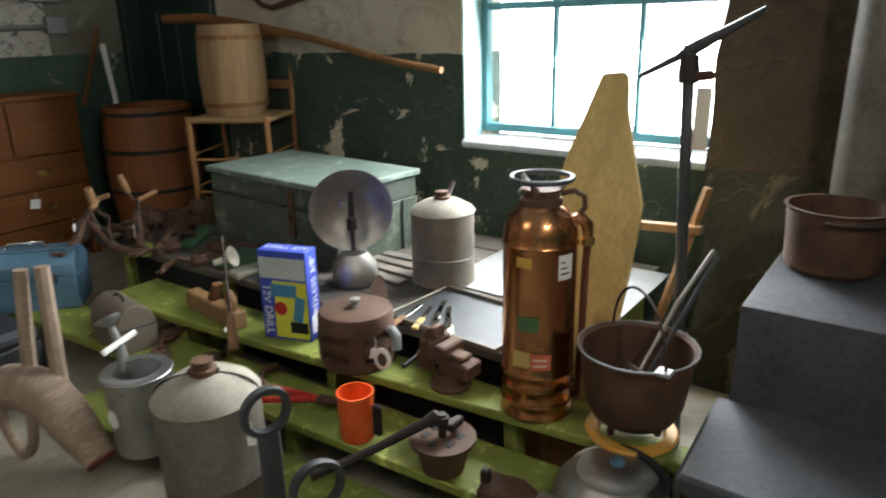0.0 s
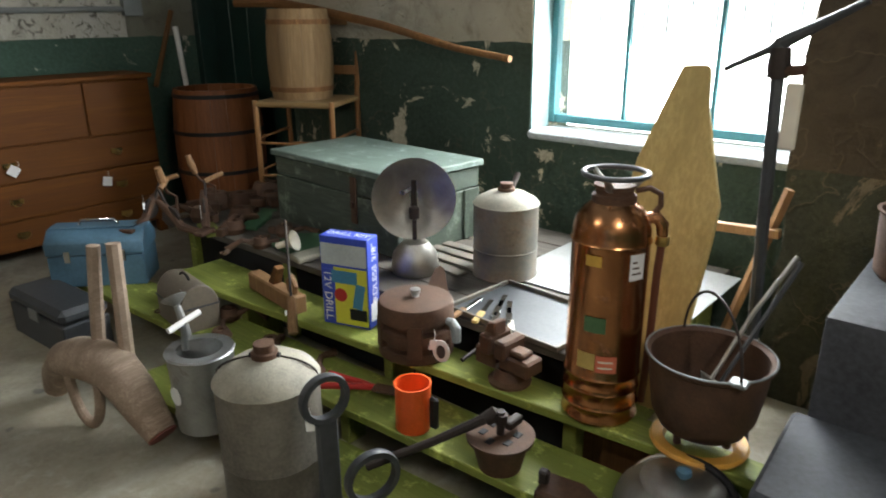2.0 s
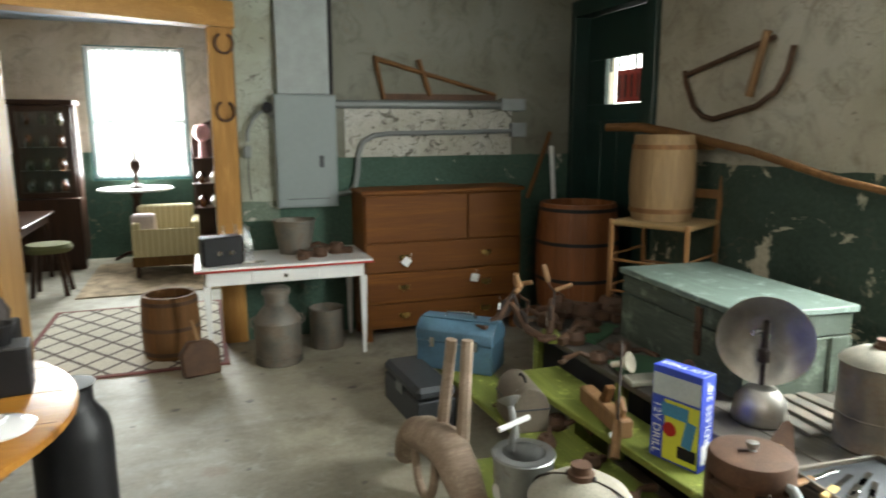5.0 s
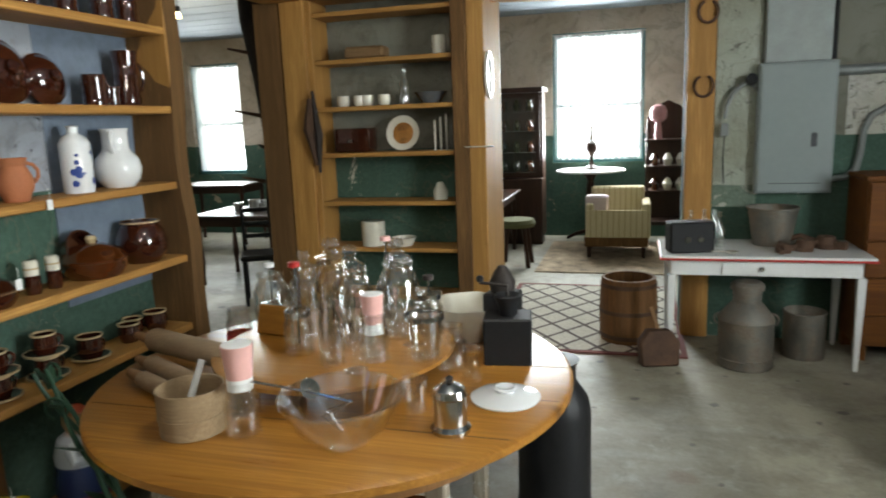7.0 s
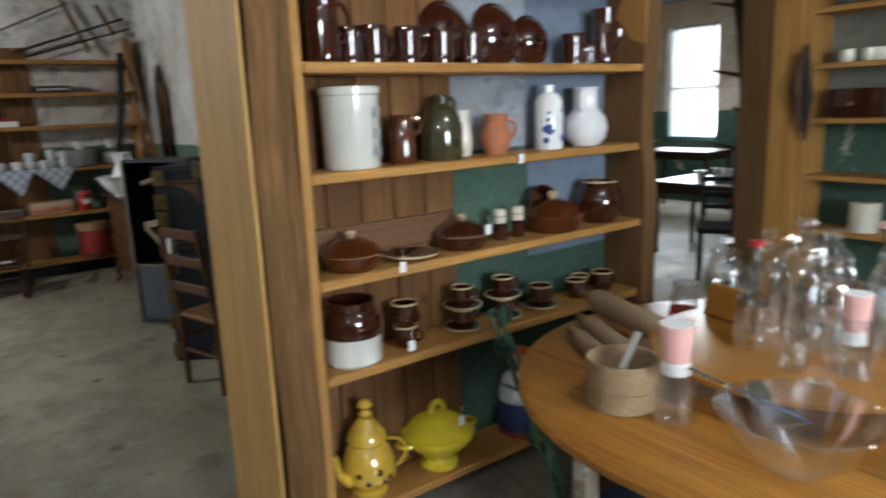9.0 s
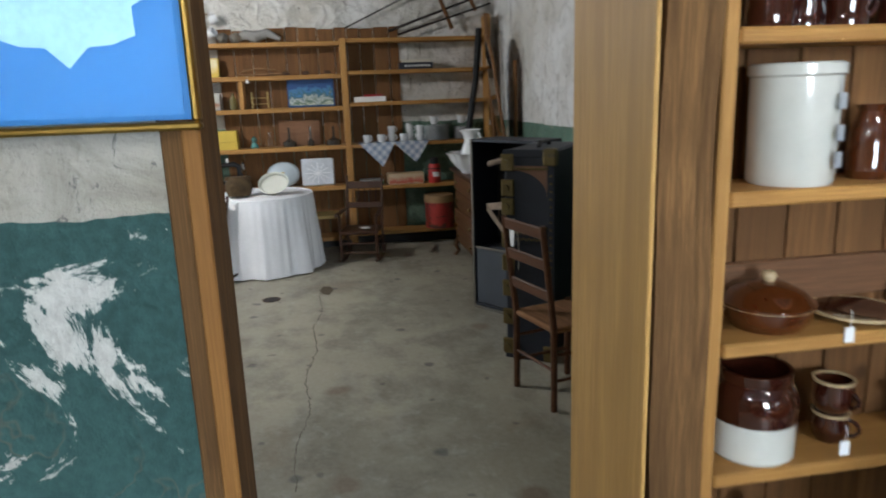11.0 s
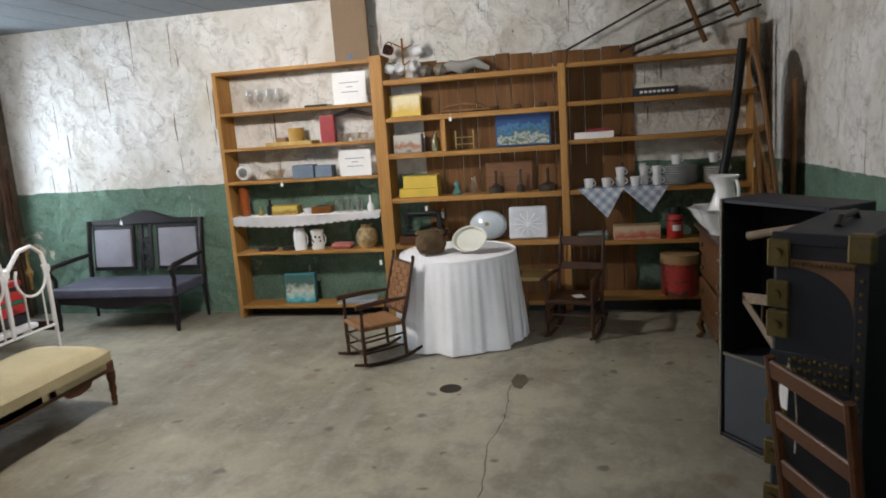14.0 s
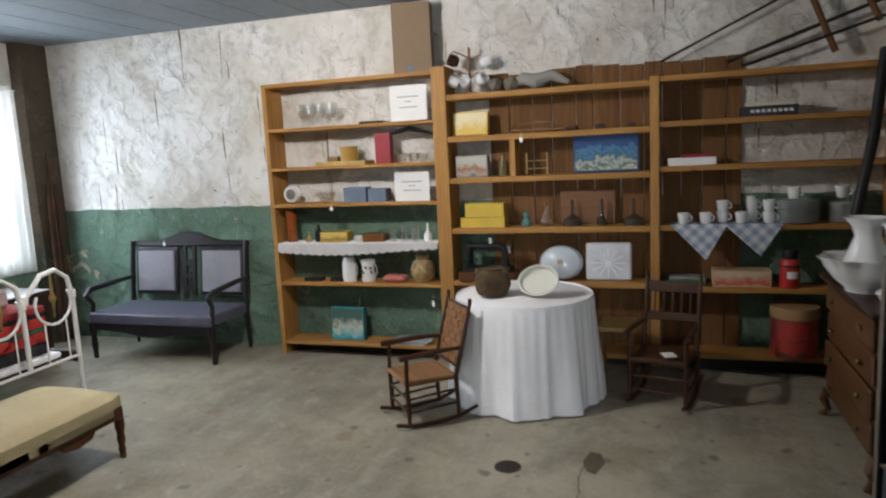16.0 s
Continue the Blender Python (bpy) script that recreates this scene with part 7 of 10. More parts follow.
for y, s in ((-3.23, 1.0), (-2.97, 1.02), (-2.78, 0.85)):
    put("plate", lathe([(0, 0), (0.1 * s, 0.002), (0.122 * s, 0.006), (0.122 * s, 0.014), (0.112 * s, 0.018), (0.1 * s, 0.034), (0.07 * s, 0.056), (0.03 * s, 0.066), (0.028 * s, 0.085), (0.012 * s, 0.09), (0, 0.09)], 36, pose(0, 0, 0.12 * s, 0, 78, 0)), M_BRICKGLAZE, (-3.07, y, Z5 + 0.002), "dark brown glazed casserole lid standing on edge", "lid", "standing lids")
pot("cruet", -2.5, Z5, STEIN, M_BRICKGLAZE, "small dark brown cup", "cup", s=0.7)
pot("pitcher", -2.4, Z5, TALL, M_BRICKGLAZE, "tall ribbed dark brown pitcher", "pitcher", extra=side_handle(0.05, 0.06, 0.2, 0.04, M_BRICKGLAZE, 80))
for y in (-3.7, -3.5, -3.3, -3.1, -2.9, -2.7, -2.5, -2.35):
    pot("tumbler", y, Z6, STEIN, M_BRICKGLAZE, "dark brown tumbler on the top shelf", "tumbler", group="brown tumblers")
for x, y, z in [(-2.87, -3.02, 1.40), (-2.87, -3.6, 1.06), (-2.87, -3.2, 1.14), (-2.87, -3.58, 0.76), (-2.86, -3.37, 0.40)]:
    price_tag(x, y, z, 90)

# alcove dishes
for x, n in [(-2.74, 1), (-2.62, 2), (-2.56, 1), (-2.44, 1)]:
    pot("cup", -0.58, 1.738, MUG, M_CREAM, "small cream cup on the alcove shelf", "cup", x, None, None, 0.9, "cream cups")
lathe_thing("glass_bottle", BOTTLE, M_GLASS, (-2.29, -0.58, 1.738), "small clear bottle on the alcove shelf", "bottle")
lathe_thing("bowl", [(0, 0), (0.06, 0), (0.11, 0.07), (0.115, 0.075), (0.1, 0.07), (0.05, 0.01), (0, 0.01)], glaze("slate_glaze", (0.10, 0.11, 0.12)), (-2.11, -0.57, 1.738), "slate grey bowl on the alcove shelf", "bowl")
put("basket_tray", box((-0.14, -0.07, 0), (0.14, 0.07, 0.08), 0.015), wood("wicker_brown", (0.16, 0.09, 0.04), (0.34, 0.21, 0.1), "x", 0.9, 40), (-2.55, -0.57, 2.05), "small brown wicker tray", "basket")
pot("mug", -0.58, 2.05, STEIN, M_CREAM, "white mug with a dark top", "mug", -2.04)
ts = thing("toaster_box", (-2.67, -0.56, 1.425), 0, "dark brown enamel bread box", "bread box")
part("case", box((-0.13, -0.08, 0), (0.13, 0.08, 0.17), 0.03, None, 2), M_BRICKGLAZE, ts)
part("knob", cyl(0.012, 0, 0.02, 10, None, pose(0, -0.08, 0.08, 90, 0, 0)), M_CHROME, ts)
pl2 = thing("picture_plate", (-2.34, -0.5, 1.427), 0, "cream plate with a red fruit picture", "plate")
part("disc", lathe([(0, 0), (0.08, 0), (0.118, 0.014), (0.12, 0.018), (0.08, 0.006), (0, 0.005)], 32, pose(0, 0, 0.118, 80, 0, 0)), M_CREAM, pl2)
part("picture", lathe([(0, 0.006), (0.075, 0.007), (0, 0.009)], 20, pose(0, 0, 0.118, 80, 0, 0)), plain("fruit_yellow_red", (0.40, 0.17, 0.04), 0.4, 0, 0.6, 30), pl2)
for i, x in enumerate((-2.09, -2.05, -2.01)):
    put("white_tile", box((-0.006, -0.07, 0), (0.006, 0.07, 0.2 + 0.02 * i), 0.002), M_CREAM, (x, -0.55, 1.425), "white tile standing on edge", "tile", "standing tiles", 10)
lathe_thing("salt_jar", [(0, 0), (0.05, 0), (0.052, 0.06), (0.035, 0.09), (0.02, 0.12), (0, 0.12)], M_CREAM, (-2.07, -0.56, 1.09), "small cream jar with a lid", "jar")
lathe_thing("tin_canister", [(0, 0), (0.085, 0), (0.085, 0.17), (0.08, 0.175), (0, 0.178)], M_CREAM, (-2.58, -0.56, 0.765), "cream tin canister with faded print", "canister")
lathe_thing("glass_dish", [(0, 0), (0.06, 0), (0.09, 0.06), (0.085, 0.06), (0.055, 0.01), (0, 0.01)], M_CREAM, (-2.35, -0.57, 0.765), "shallow cream dish on a shelf", "dish")

# ---- the round table and its glassware ----
rt = thing("round_table", (-1.8, -2.92, 0), 0, "round varnished pine table with a lazy Susan", "table")
part("tabletop", lathe([(0, 0.722), (0.80, 0.722), (0.825, 0.73), (0.825, 0.752), (0.81, 0.76), (0, 0.76)], 72), M_TABLETOP, rt)
for yj in (-0.42, -0.14, 0.15, 0.43):
    xj = math.sqrt(0.81 ** 2 - yj * yj)
    part("board_joint", box((-xj, yj - 0.0015, 0.7595), (xj, yj + 0.0015, 0.7606)), M_DARKWOOD, rt)
part("apron", lathe([(0.66, 0.62), (0.68, 0.62), (0.68, 0.722), (0.66, 0.722), (0.66, 0.62)], 48), M_OAK, rt)
for a in (-40, 50, 140, 230):
    c, s = math.cos(radians(a)), math.sin(radians(a))
    part("leg", box((0.62 * c - 0.03, 0.62 * s - 0.03, 0), (0.62 * c + 0.03, 0.62 * s + 0.03, 0.722), 0.006), wood("flaked_white_leg", (0.2, 0.14, 0.08), (0.6, 0.55, 0.45), "z", 0.7, 10, 0.4), rt)
ls = thing("lazy_susan", (-1.80, -2.93, 0.76), 0, "round turning tray of varnished pine", "lazy Susan")
part("tray", lathe([(0, 0.075), (0.40, 0.075), (0.42, 0.082), (0.42, 0.095), (0.4, 0.1), (0, 0.1)], 64), M_TABLETOP, ls)
part("bearing", cyl(0.2, 0, 0.075, 32), M_OAK, ls)
ZT, ZS = 0.76, 0.86


def glassware(name, x, y, z, prof, label, cat, seg=24, mat=None, extra=None, group=""):
    ob = thing(name, (x, y, z), 0, label, cat, group)
    g = part("glass", lathe(prof, seg), mat or M_GLASS, ob)
    g.visible_shadow = False
    if extra:
        extra(ob)
    return ob


glassware("mixing_bowl", -1.55, -3.44, ZT, [(0, 0.004), (0.06, 0.0), (0.075, 0.006), (0.132, 0.06), (0.166, 0.13), (0.174, 0.134), (0.175, 0.142), (0.168, 0.144), (0.162, 0.132), (0.128, 0.063), (0.072, 0.011), (0, 0.009)], "large clear glass mixing bowl with a beater", "bowl")
bt = thing("egg_beater", (-1.6, -3.46, 0.78), 0, "steel hand beater lying across a bowl", "beater")
part("rod", tube([(-0.25, 0.02, 0.14), (-0.05, 0, 0.13), (0.1, -0.02, 0.12)], 0.004, 6), M_CHROME, bt)
for a in (0, 45, 90, 135):
    part("wire", tube([(0.1 - 0.0, -0.02, 0.12), (0.02, -0.02 + 0.03 * math.cos(radians(a)), 0.06 + 0.03 * math.sin(radians(a))), (0.06, 0.0, 0.02)], 0.002, 5), M_CHROME, bt)
part("gear", lathe([(0.004, 0), (0.03, 0), (0.03, 0.004), (0.004, 0.004), (0.004, 0)], 18, pose(-0.03, 0, 0.14, 90, 0, 0)), M_CHROME, bt)
M_PINK = plain("pink_plastic", (0.74, 0.42, 0.38), 0.4, 0, 0.06)


def pinktop(h, r):
    def f(ob):
        part("cup_top", lathe([(0, h), (r, h), (r * 1.25, h + 0.1), (r * 1.2, h + 0.1), (0, h + 0.098)], 24), M_PINK, ob, "pink plastic cap")
        part("cap_disc", lathe([(0, h + 0.099), (r * 1.18, h + 0.099), (r * 1.18, h + 0.102), (0, h + 0.102)], 24), M_PAPER, ob, "white top of the cap")
        part("collar", lathe([(0, h - 0.03), (r * 1.02, h - 0.03), (r * 1.02, h + 0.004), (0, h + 0.004)], 24), M_PAPER, ob)
    return f


CHOP = [(0, 0.006), (0.046, 0), (0.052, 0.006), (0.052, 0.1), (0.041, 0.13), (0.043, 0.145), (0.041, 0.16), (0.034, 0.16), (0.034, 0.13), (0.045, 0.1), (0.044, 0.016), (0, 0.014)]
glassware("nut_chopper", -1.86, -3.44, ZT, CHOP, "glass nut chopper with a pink and white top", "chopper", extra=pinktop(0.165, 0.036))


M_BENT = wood("pale_bentwood", (0.33, 0.22, 0.12), (0.52, 0.38, 0.23), "x", 0.7, 14, knots=False)
sv = thing("wooden_measure", (-2.02, -3.45, ZT), 0, "bentwood round measure with a scoop", "measure")
part("side", lathe([(0, 0), (0.088, 0), (0.094, 0.002), (0.098, 0.135), (0.092, 0.135), (0.088, 0.01), (0, 0.008)], 36), M_BENT, sv)
part("band", lathe([(0.093, 0.045), (0.097, 0.045), (0.099, 0.06), (0.094, 0.06), (0.093, 0.045)], 36), M_BENT, sv)
part("scoop", rod((0, 0, 0.1), (0.02, 0.04, 0.2), 0.01), M_PAPER, sv)
ml = thing("metal_sifter", (-1.28, -3.31, ZT), 0, "ornate tarnished metal tea canister", "canister")
part("body", lathe([(0, 0), (0.056, 0), (0.058, 0.012), (0.048, 0.024), (0.046, 0.1), (0.05, 0.106), (0.044, 0.125), (0.02, 0.14), (0, 0.142)], 28), M_CHROME, ml)
part("knob", lathe([(0, 0.14), (0.008, 0.14), (0.012, 0.155), (0, 0.165)], 10), M_IRON, ml)
ld2 = thing("pot_lid", (-1.17, -3.06, ZT), 0, "white china pot lid lying on the table", "lid")
part("disc", lathe([(0, 0.012), (0.1, 0.004), (0.108, 0), (0.11, 0.006), (0.09, 0.016), (0.035, 0.024), (0, 0.024)], 36), M_CHINA, ld2)
part("knob", lathe([(0, 0.022), (0.03, 0.022), (0.038, 0.034), (0.03, 0.038), (0.012, 0.03), (0, 0.03)], 24), M_CHINA, ld2)
cg = thing("coffee_grinder", (-1.22, -2.72, ZT), 8, "black iron coffee grinder with a hopper", "coffee grinder")
part("box", box((-0.085, -0.07, 0), (0.085, 0.07, 0.17), 0.006), M_BLACK, cg)
part("hopper", lathe([(0, 0.17), (0.03, 0.17), (0.035, 0.2), (0.05, 0.24), (0.045, 0.245), (0.02, 0.21), (0, 0.2)], 24), M_BLACK, cg)
part("crank", tube([(0, 0, 0.24), (0.0, 0, 0.275), (-0.1, 0.03, 0.28)], 0.006, 6), M_IRON, cg)
part("knob", lathe([(0, 0), (0.012, 0.005), (0.014, 0.02), (0, 0.03)], 10, pose(-0.1, 0.03, 0.28)), M_BLACK, cg)
cg2 = thing("coffee_grinder", (-1.27, -2.55, ZT), -10, "tall black iron coffee grinder", "coffee grinder")
part("box", box((-0.06, -0.06, 0), (0.06, 0.06, 0.21), 0.006), M_BLACK, cg2)
part("hopper", lathe([(0, 0.21), (0.045, 0.21), (0.05, 0.25), (0.03, 0.29), (0.015, 0.31), (0, 0.31)], 24), M_IRON, cg2)
glassware("salt_shaker", -1.31, -2.92, ZT, [(0, 0), (0.038, 0), (0.04, 0.01), (0.022, 0.06), (0.018, 0.085), (0.03, 0.1), (0.03, 0.11), (0, 0.115)], "small waisted glass shaker", "shaker")
JAR = [(0, 0.006), (0.066, 0), (0.074, 0.01), (0.072, 0.06), (0.074, 0.2), (0.058, 0.235), (0.048, 0.25), (0.054, 0.262), (0.054, 0.275), (0.042, 0.275), (0.04, 0.25), (0.05, 0.23), (0.066, 0.2), (0.065, 0.02), (0, 0.016)]


def lid_glass(h, r):
    def f(ob):
        g = part("stopper", lathe([(0, h), (r, h), (r * 1.1, h + 0.02), (r * 0.5, h + 0.035), (r * 0.35, h + 0.05), (r * 0.6, h + 0.065), (r * 0.45, h + 0.085), (0, h + 0.09)], 20), M_GLASS, ob)
        g.visible_shadow = False
    return f


def plunger(h, color):
    def f(ob):
        part("rod", rod((0, 0, 0.03), (0, 0, h), 0.004), M_CHROME, ob)
        part("knob", lathe([(0, h - 0.005), (0.02, h), (0.02, h + 0.016), (0, h + 0.02)], 14), color, ob, "coloured plunger knob")
        part("lid", lathe([(0, 0.13), (0.045, 0.13), (0.045, 0.15), (0, 0.155)], 20), M_CHROME, ob)
    return f


glassware("apothecary_jar", -1.72, -2.94, ZS, JAR, "tall clear apothecary jar with a stopper", "jar", extra=lid_glass(0.27, 0.044))
glassware("candy_jar", -1.60, -2.80, ZS, JAR, "clear glass candy jar with a stopper", "jar", extra=lid_glass(0.27, 0.044))
glassware("nut_chopper", -1.88, -3.04, ZS, CHOP, "glass chopper with a tall red plunger", "chopper", extra=plunger(0.3, M_RED))
glassware("nut_chopper", -1.60, -3.06, ZS, CHOP, "glass chopper with a pink collar", "chopper", extra=pinktop(0.12, 0.03))
glassware("nut_chopper", -1.68, -2.70, ZS, CHOP, "glass chopper with a tall pink plunger", "chopper", extra=plunger(0.33, M_PINK))
glassware("measuring_jar", -1.44, -3.02, ZS, [(0, 0.004), (0.045, 0), (0.05, 0.008), (0.062, 0.14), (0.066, 0.145), (0.06, 0.145), (0.057, 0.14), (0.045, 0.012), (0, 0.01)], "clear measuring glass with a steel rim", "measuring glass", extra=lambda ob: part("rim", lathe([(0.06, 0.135), (0.067, 0.135), (0.067, 0.15), (0.06, 0.15), (0.06, 0.135)], 24), M_CHROME, ob))
glassware("carafe", -1.72, -3.12, ZS, [(0, 0.004), (0.04, 0), (0.045, 0.01), (0.042, 0.15), (0.03, 0.19), (0.034, 0.22), (0.03, 0.22), (0.026, 0.19), (0.038, 0.15), (0.04, 0.012), (0, 0.01)], "narrow clear glass carafe", "carafe")
glassware("cruet", -1.50, -2.76, ZS, CHOP, "clear glass cruet on the tray", "cruet", extra=plunger(0.2, M_IRON))
GOBLET = [(0, 0.004), (0.036, 0), (0.038, 0.004), (0.01, 0.016), (0.007, 0.06), (0.012, 0.075), (0.034, 0.1), (0.04, 0.15), (0.037, 0.15), (0.03, 0.103), (0, 0.085)]
glassware("apothecary_jar", -1.84, -2.84, ZS, JAR, "clear glass jar with a round stopper", "jar", extra=lid_glass(0.275, 0.05))
glassware("goblet", -1.62, -3.17, ZS, GOBLET, "stemmed clear glass goblet on the tray", "goblet", group="goblets on the tray")
glassware("goblet", -1.52, -2.9, ZS, GOBLET, "stemmed clear glass goblet on the tray", "goblet", group="goblets on the tray")
glassware("cream_jug", -1.40, -2.84, ZT, CHOP, "small clear glass jug with lip", "jug")
glassware("glass_tumbler", -1.42, -3.2, ZT, [(0, 0.006), (0.034, 0), (0.042, 0.1), (0.038, 0.1), (0.03, 0.014), (0, 0.012)], "clear ribbed glass tumbler on the table", "tumbler")
glassware("decanter", -2.30, -2.75, ZT, CHOP, "small clear bottle with a red band", "bottle", extra=lambda ob: part("band", lathe([(0.0525, 0.03), (0.0535, 0.03), (0.0535, 0.06), (0.0525, 0.06), (0.0525, 0.03)], 24), M_RED, ob))
glassware("decanter", -2.22, -2.62, ZT, JAR, "clear glass decanter beside the tray", "decanter", extra=plunger(0.3, M_PAPER))
glassware("decanter", -2.1, -2.55, ZT, JAR, "clear glass decanter with a paper tag", "decanter", extra=lid_glass(0.27, 0.044))
put("round_plate", lathe([(0, 0), (0.08, 0), (0.11, 0.015), (0, 0.012)], 28), plain("blue_rim_ware", (0.3, 0.4, 0.6), 0.3), (-1.9, -2.45, ZT), "blue and cream enamel plate", "plate")
cb = thing("cutting_board", (-2.05, -2.88, ZS), 0, "small pine board with a carved handle on the tray", "board")
part("board", box((-0.1, -0.012, 0), (0.1, 0.012, 0.11), 0.006, pose(0, 0, 0, -15, 0, -10)), M_TABLETOP, cb)
eb = thing("enamel_bowl", (-1.42, -2.5, ZT), 0, "wide cream enamel bowl with a green rim", "bowl")
part("bowl", lathe([(0, 0), (0.07, 0), (0.075, 0.01), (0.14, 0.1), (0.16, 0.15), (0.152, 0.15), (0.13, 0.1), (0.07, 0.016), (0, 0.014)], 36, None, lambda a, z: 1 + (0.04 * math.cos(8 * a) if z > 0.09 else 0)), M_CREAM, eb)


M_PIN = wood("bleached_rolling_pin", (0.30, 0.20, 0.12), (0.52, 0.39, 0.25), "x", 0.7, 16, knots=False)


def rolling_pin(a, b, r, label):
    ob = thing("rolling_pin", a, 0, label, "rolling pin", "rolling pins on the table")
    d = (Vector(b) - Vector(a))
    u = d.normalized()
    part("barrel", tube([(0, 0, 0), d * 0.03, d * 0.97, d], [r * 0.9, r, r, r * 0.9], 24), M_PIN, ob)
    part("grip", tube([tuple(d + u * 0.002), tuple(d + u * 0.05), tuple(d + u * 0.1)], [0.014, 0.02, 0.014], 12), M_TOOLWOOD, ob)
    part("grip", tube([tuple(u * -0.002), tuple(u * -0.05), tuple(u * -0.1)], [0.014, 0.02, 0.014], 12), M_TOOLWOOD, ob)
    return ob


rolling_pin((-2.52, -2.98, ZT + 0.095), (-2.1, -3.1, ZT + 0.085), 0.044, "large worn wooden rolling pin on top of others")
rolling_pin((-2.46, -3.08, ZT + 0.036), (-2.1, -3.25, ZT + 0.036), 0.034, "worn wooden rolling pin")
rolling_pin((-2.4, -3.2, ZT + 0.032), (-2.12, -3.34, ZT + 0.032), 0.03, "slim wooden rolling pin")
mk = thing("milk_can", (-1.10, -2.36, 0), 0, "tall black painted milk can under the table edge", "milk can")
part("body", lathe([(0, 0), (0.15, 0), (0.155, 0.02), (0.152, 0.04), (0.152, 0.42), (0.14, 0.48), (0.1, 0.54), (0.09, 0.56), (0.09, 0.62), (0.105, 0.64), (0, 0.645)], 36), M_BLACK, mk)
handle_arc((-0.05, 0.13, 0.48), 0.04, M_BLACK, mk, -70, 110, "yz", 0.009)
by = thing("iron_plant_stand", (-2.38, -3.26, 0), 0, "dark green twisted iron plant stand with curled leaves", "plant stand")
M_GWIRE = plain("dark_green_iron", (0.022, 0.075, 0.042), 0.45, 0, 0.35, 20)
for k in range(3):
    a0 = 2.1 * k
    pts = []
    for i in range(26):
        t = i / 25
        r_ = 0.017 + 0.02 * t * (1 - t) + (0.035 * (t - 0.8) if t > 0.8 else 0)
        pts.append((-0.42 * t ** 1.3 + r_ * math.cos(a0 + 9 * t), 0.02 * t + r_ * math.sin(a0 + 9 * t), 0.01 + 0.80 * t))
    part("stem", tube(pts, [0.013 - 0.006 * i / 25 for i in range(26)], 8), M_GWIRE, by)
for t, a, ln_ in ((0.42, 200, 0.13), (0.55, 20, 0.15), (0.66, 250, 0.12), (0.74, 60, 0.16), (0.85, 300, 0.12), (0.93, 130, 0.13), (0.3, 330, 0.14), (0.62, 120, 0.12)):
    c, s_ = math.cos(radians(a)), math.sin(radians(a))
    m_ = Matrix.Translation((-0.42 * t ** 1.3, 0.02 * t, 0.8 * t)) @ pose(0, 0, 0, 0, -28, a)
    part("leaf", slab([(0, -0.004), (ln_ * 0.35, -0.022), (ln_ * 0.7, -0.016), (ln_, 0), (ln_ * 0.7, 0.016), (ln_ * 0.35, 0.022), (0, 0.004)], -0.0015, 0.0015, 0, m_), M_GWIRE, by)
for t, sg in ((0.7, 1), (0.82, -1), (0.95, 1)):
    x0, z0 = -0.42 * t ** 1.3, 0.8 * t
    part("tendril", tube([(x0 + 0.055 * sg * (1 - 0.06 * i) * math.sin(0.62 * i), 0.03 * sg + 0.004 * i, z0 + 0.05 * (1 - 0.06 * i) * (1 - math.cos(0.62 * i))) for i in range(13)], 0.005, 6), M_GWIRE, by)
stl = thing("round_stool", (-1.40, -3.36, 0), 0, "low stool with a round cream and brown painted seat", "stool")
part("seat", lathe([(0, 0.44), (0.185, 0.44), (0.195, 0.455), (0.19, 0.475), (0.15, 0.482), (0, 0.476)], 36), M_CREAM, stl)
part("painted_disc", lathe([(0, 0.478), (0.145, 0.4835), (0.145, 0.486), (0, 0.481)], 32), M_CARAMEL, stl, "brown glazed centre")
for a in (20, 110, 200, 290):
    c, s_ = math.cos(radians(a)), math.sin(radians(a))
    part("leg", rod((0.17 * c, 0.17 * s_, 0), (0.13 * c, 0.13 * s_, 0.44), 0.016), M_DARKWOOD_Z, stl)
bx = thing("storage_box", (-1.85, -3.0, 0), 0, "dark blue box under the round table", "box")
part("case", box((-0.4, -0.3, 0), (0.35, 0.3, 0.3), 0.01), plain("navy_cloth", (0.012, 0.03, 0.07), 0.8), bx)
M_GILT = metal("dull_gilt", (0.45, 0.28, 0.07), 0.35)
pf = thing("framed_picture", (-2.922, -5.372, 1.57), 0, "blue framed picture with a pale lace doily and gilt frame", "picture")
part("backing", box((-0.02, -0.33, 0.02), (-0.008, 0.33, 0.9)), plain("bright_blue_mat", (0.02, 0.15, 0.40), 0.6, 0, 0.05), pf)
for lo, hi in [((-0.025, -0.345, 0), (0.01, 0.345, 0.016)), ((-0.025, -0.345, 0.904), (0.01, 0.345, 0.92)), ((-0.025, -0.345, 0.016), (0.01, -0.329, 0.904)), ((-0.025, 0.329, 0.016), (0.01, 0.345, 0.904))]:
    part("frame_rail", box(lo, hi, 0.005), M_GILT, pf)
part("doily", lathe([(0, 0), (0.1, 0), (0.16, 0), (0.16, 0.003), (0, 0.003)], 24, pose(-0.008, 0.12, 0.3, 0, 90, 0), lambda a, z: 1 + 0.12 * math.cos(9 * a)), plain("pale_blue_lace", (0.32, 0.52, 0.72), 0.9), pf)
g = part("glazing", box((-0.003, -0.315, 0.03), (-0.001, 0.315, 0.89)), M_PANE, pf)
g.visible_shadow = False


# ---- the shelf room ----
M_CANVAS = plain("cream_upholstery", (0.43, 0.37, 0.22), 0.9, 0, 0.12, 12, 0.15)
M_LILAC = plain("grey_lilac_velvet", (0.09, 0.09, 0.132), 0.6, 0, 0.3, 14, 0.1)
M_EBONY = wood("ebonised_frame", (0.012, 0.009, 0.012), (0.035, 0.026, 0.03), "y", 0.35, knots=False)
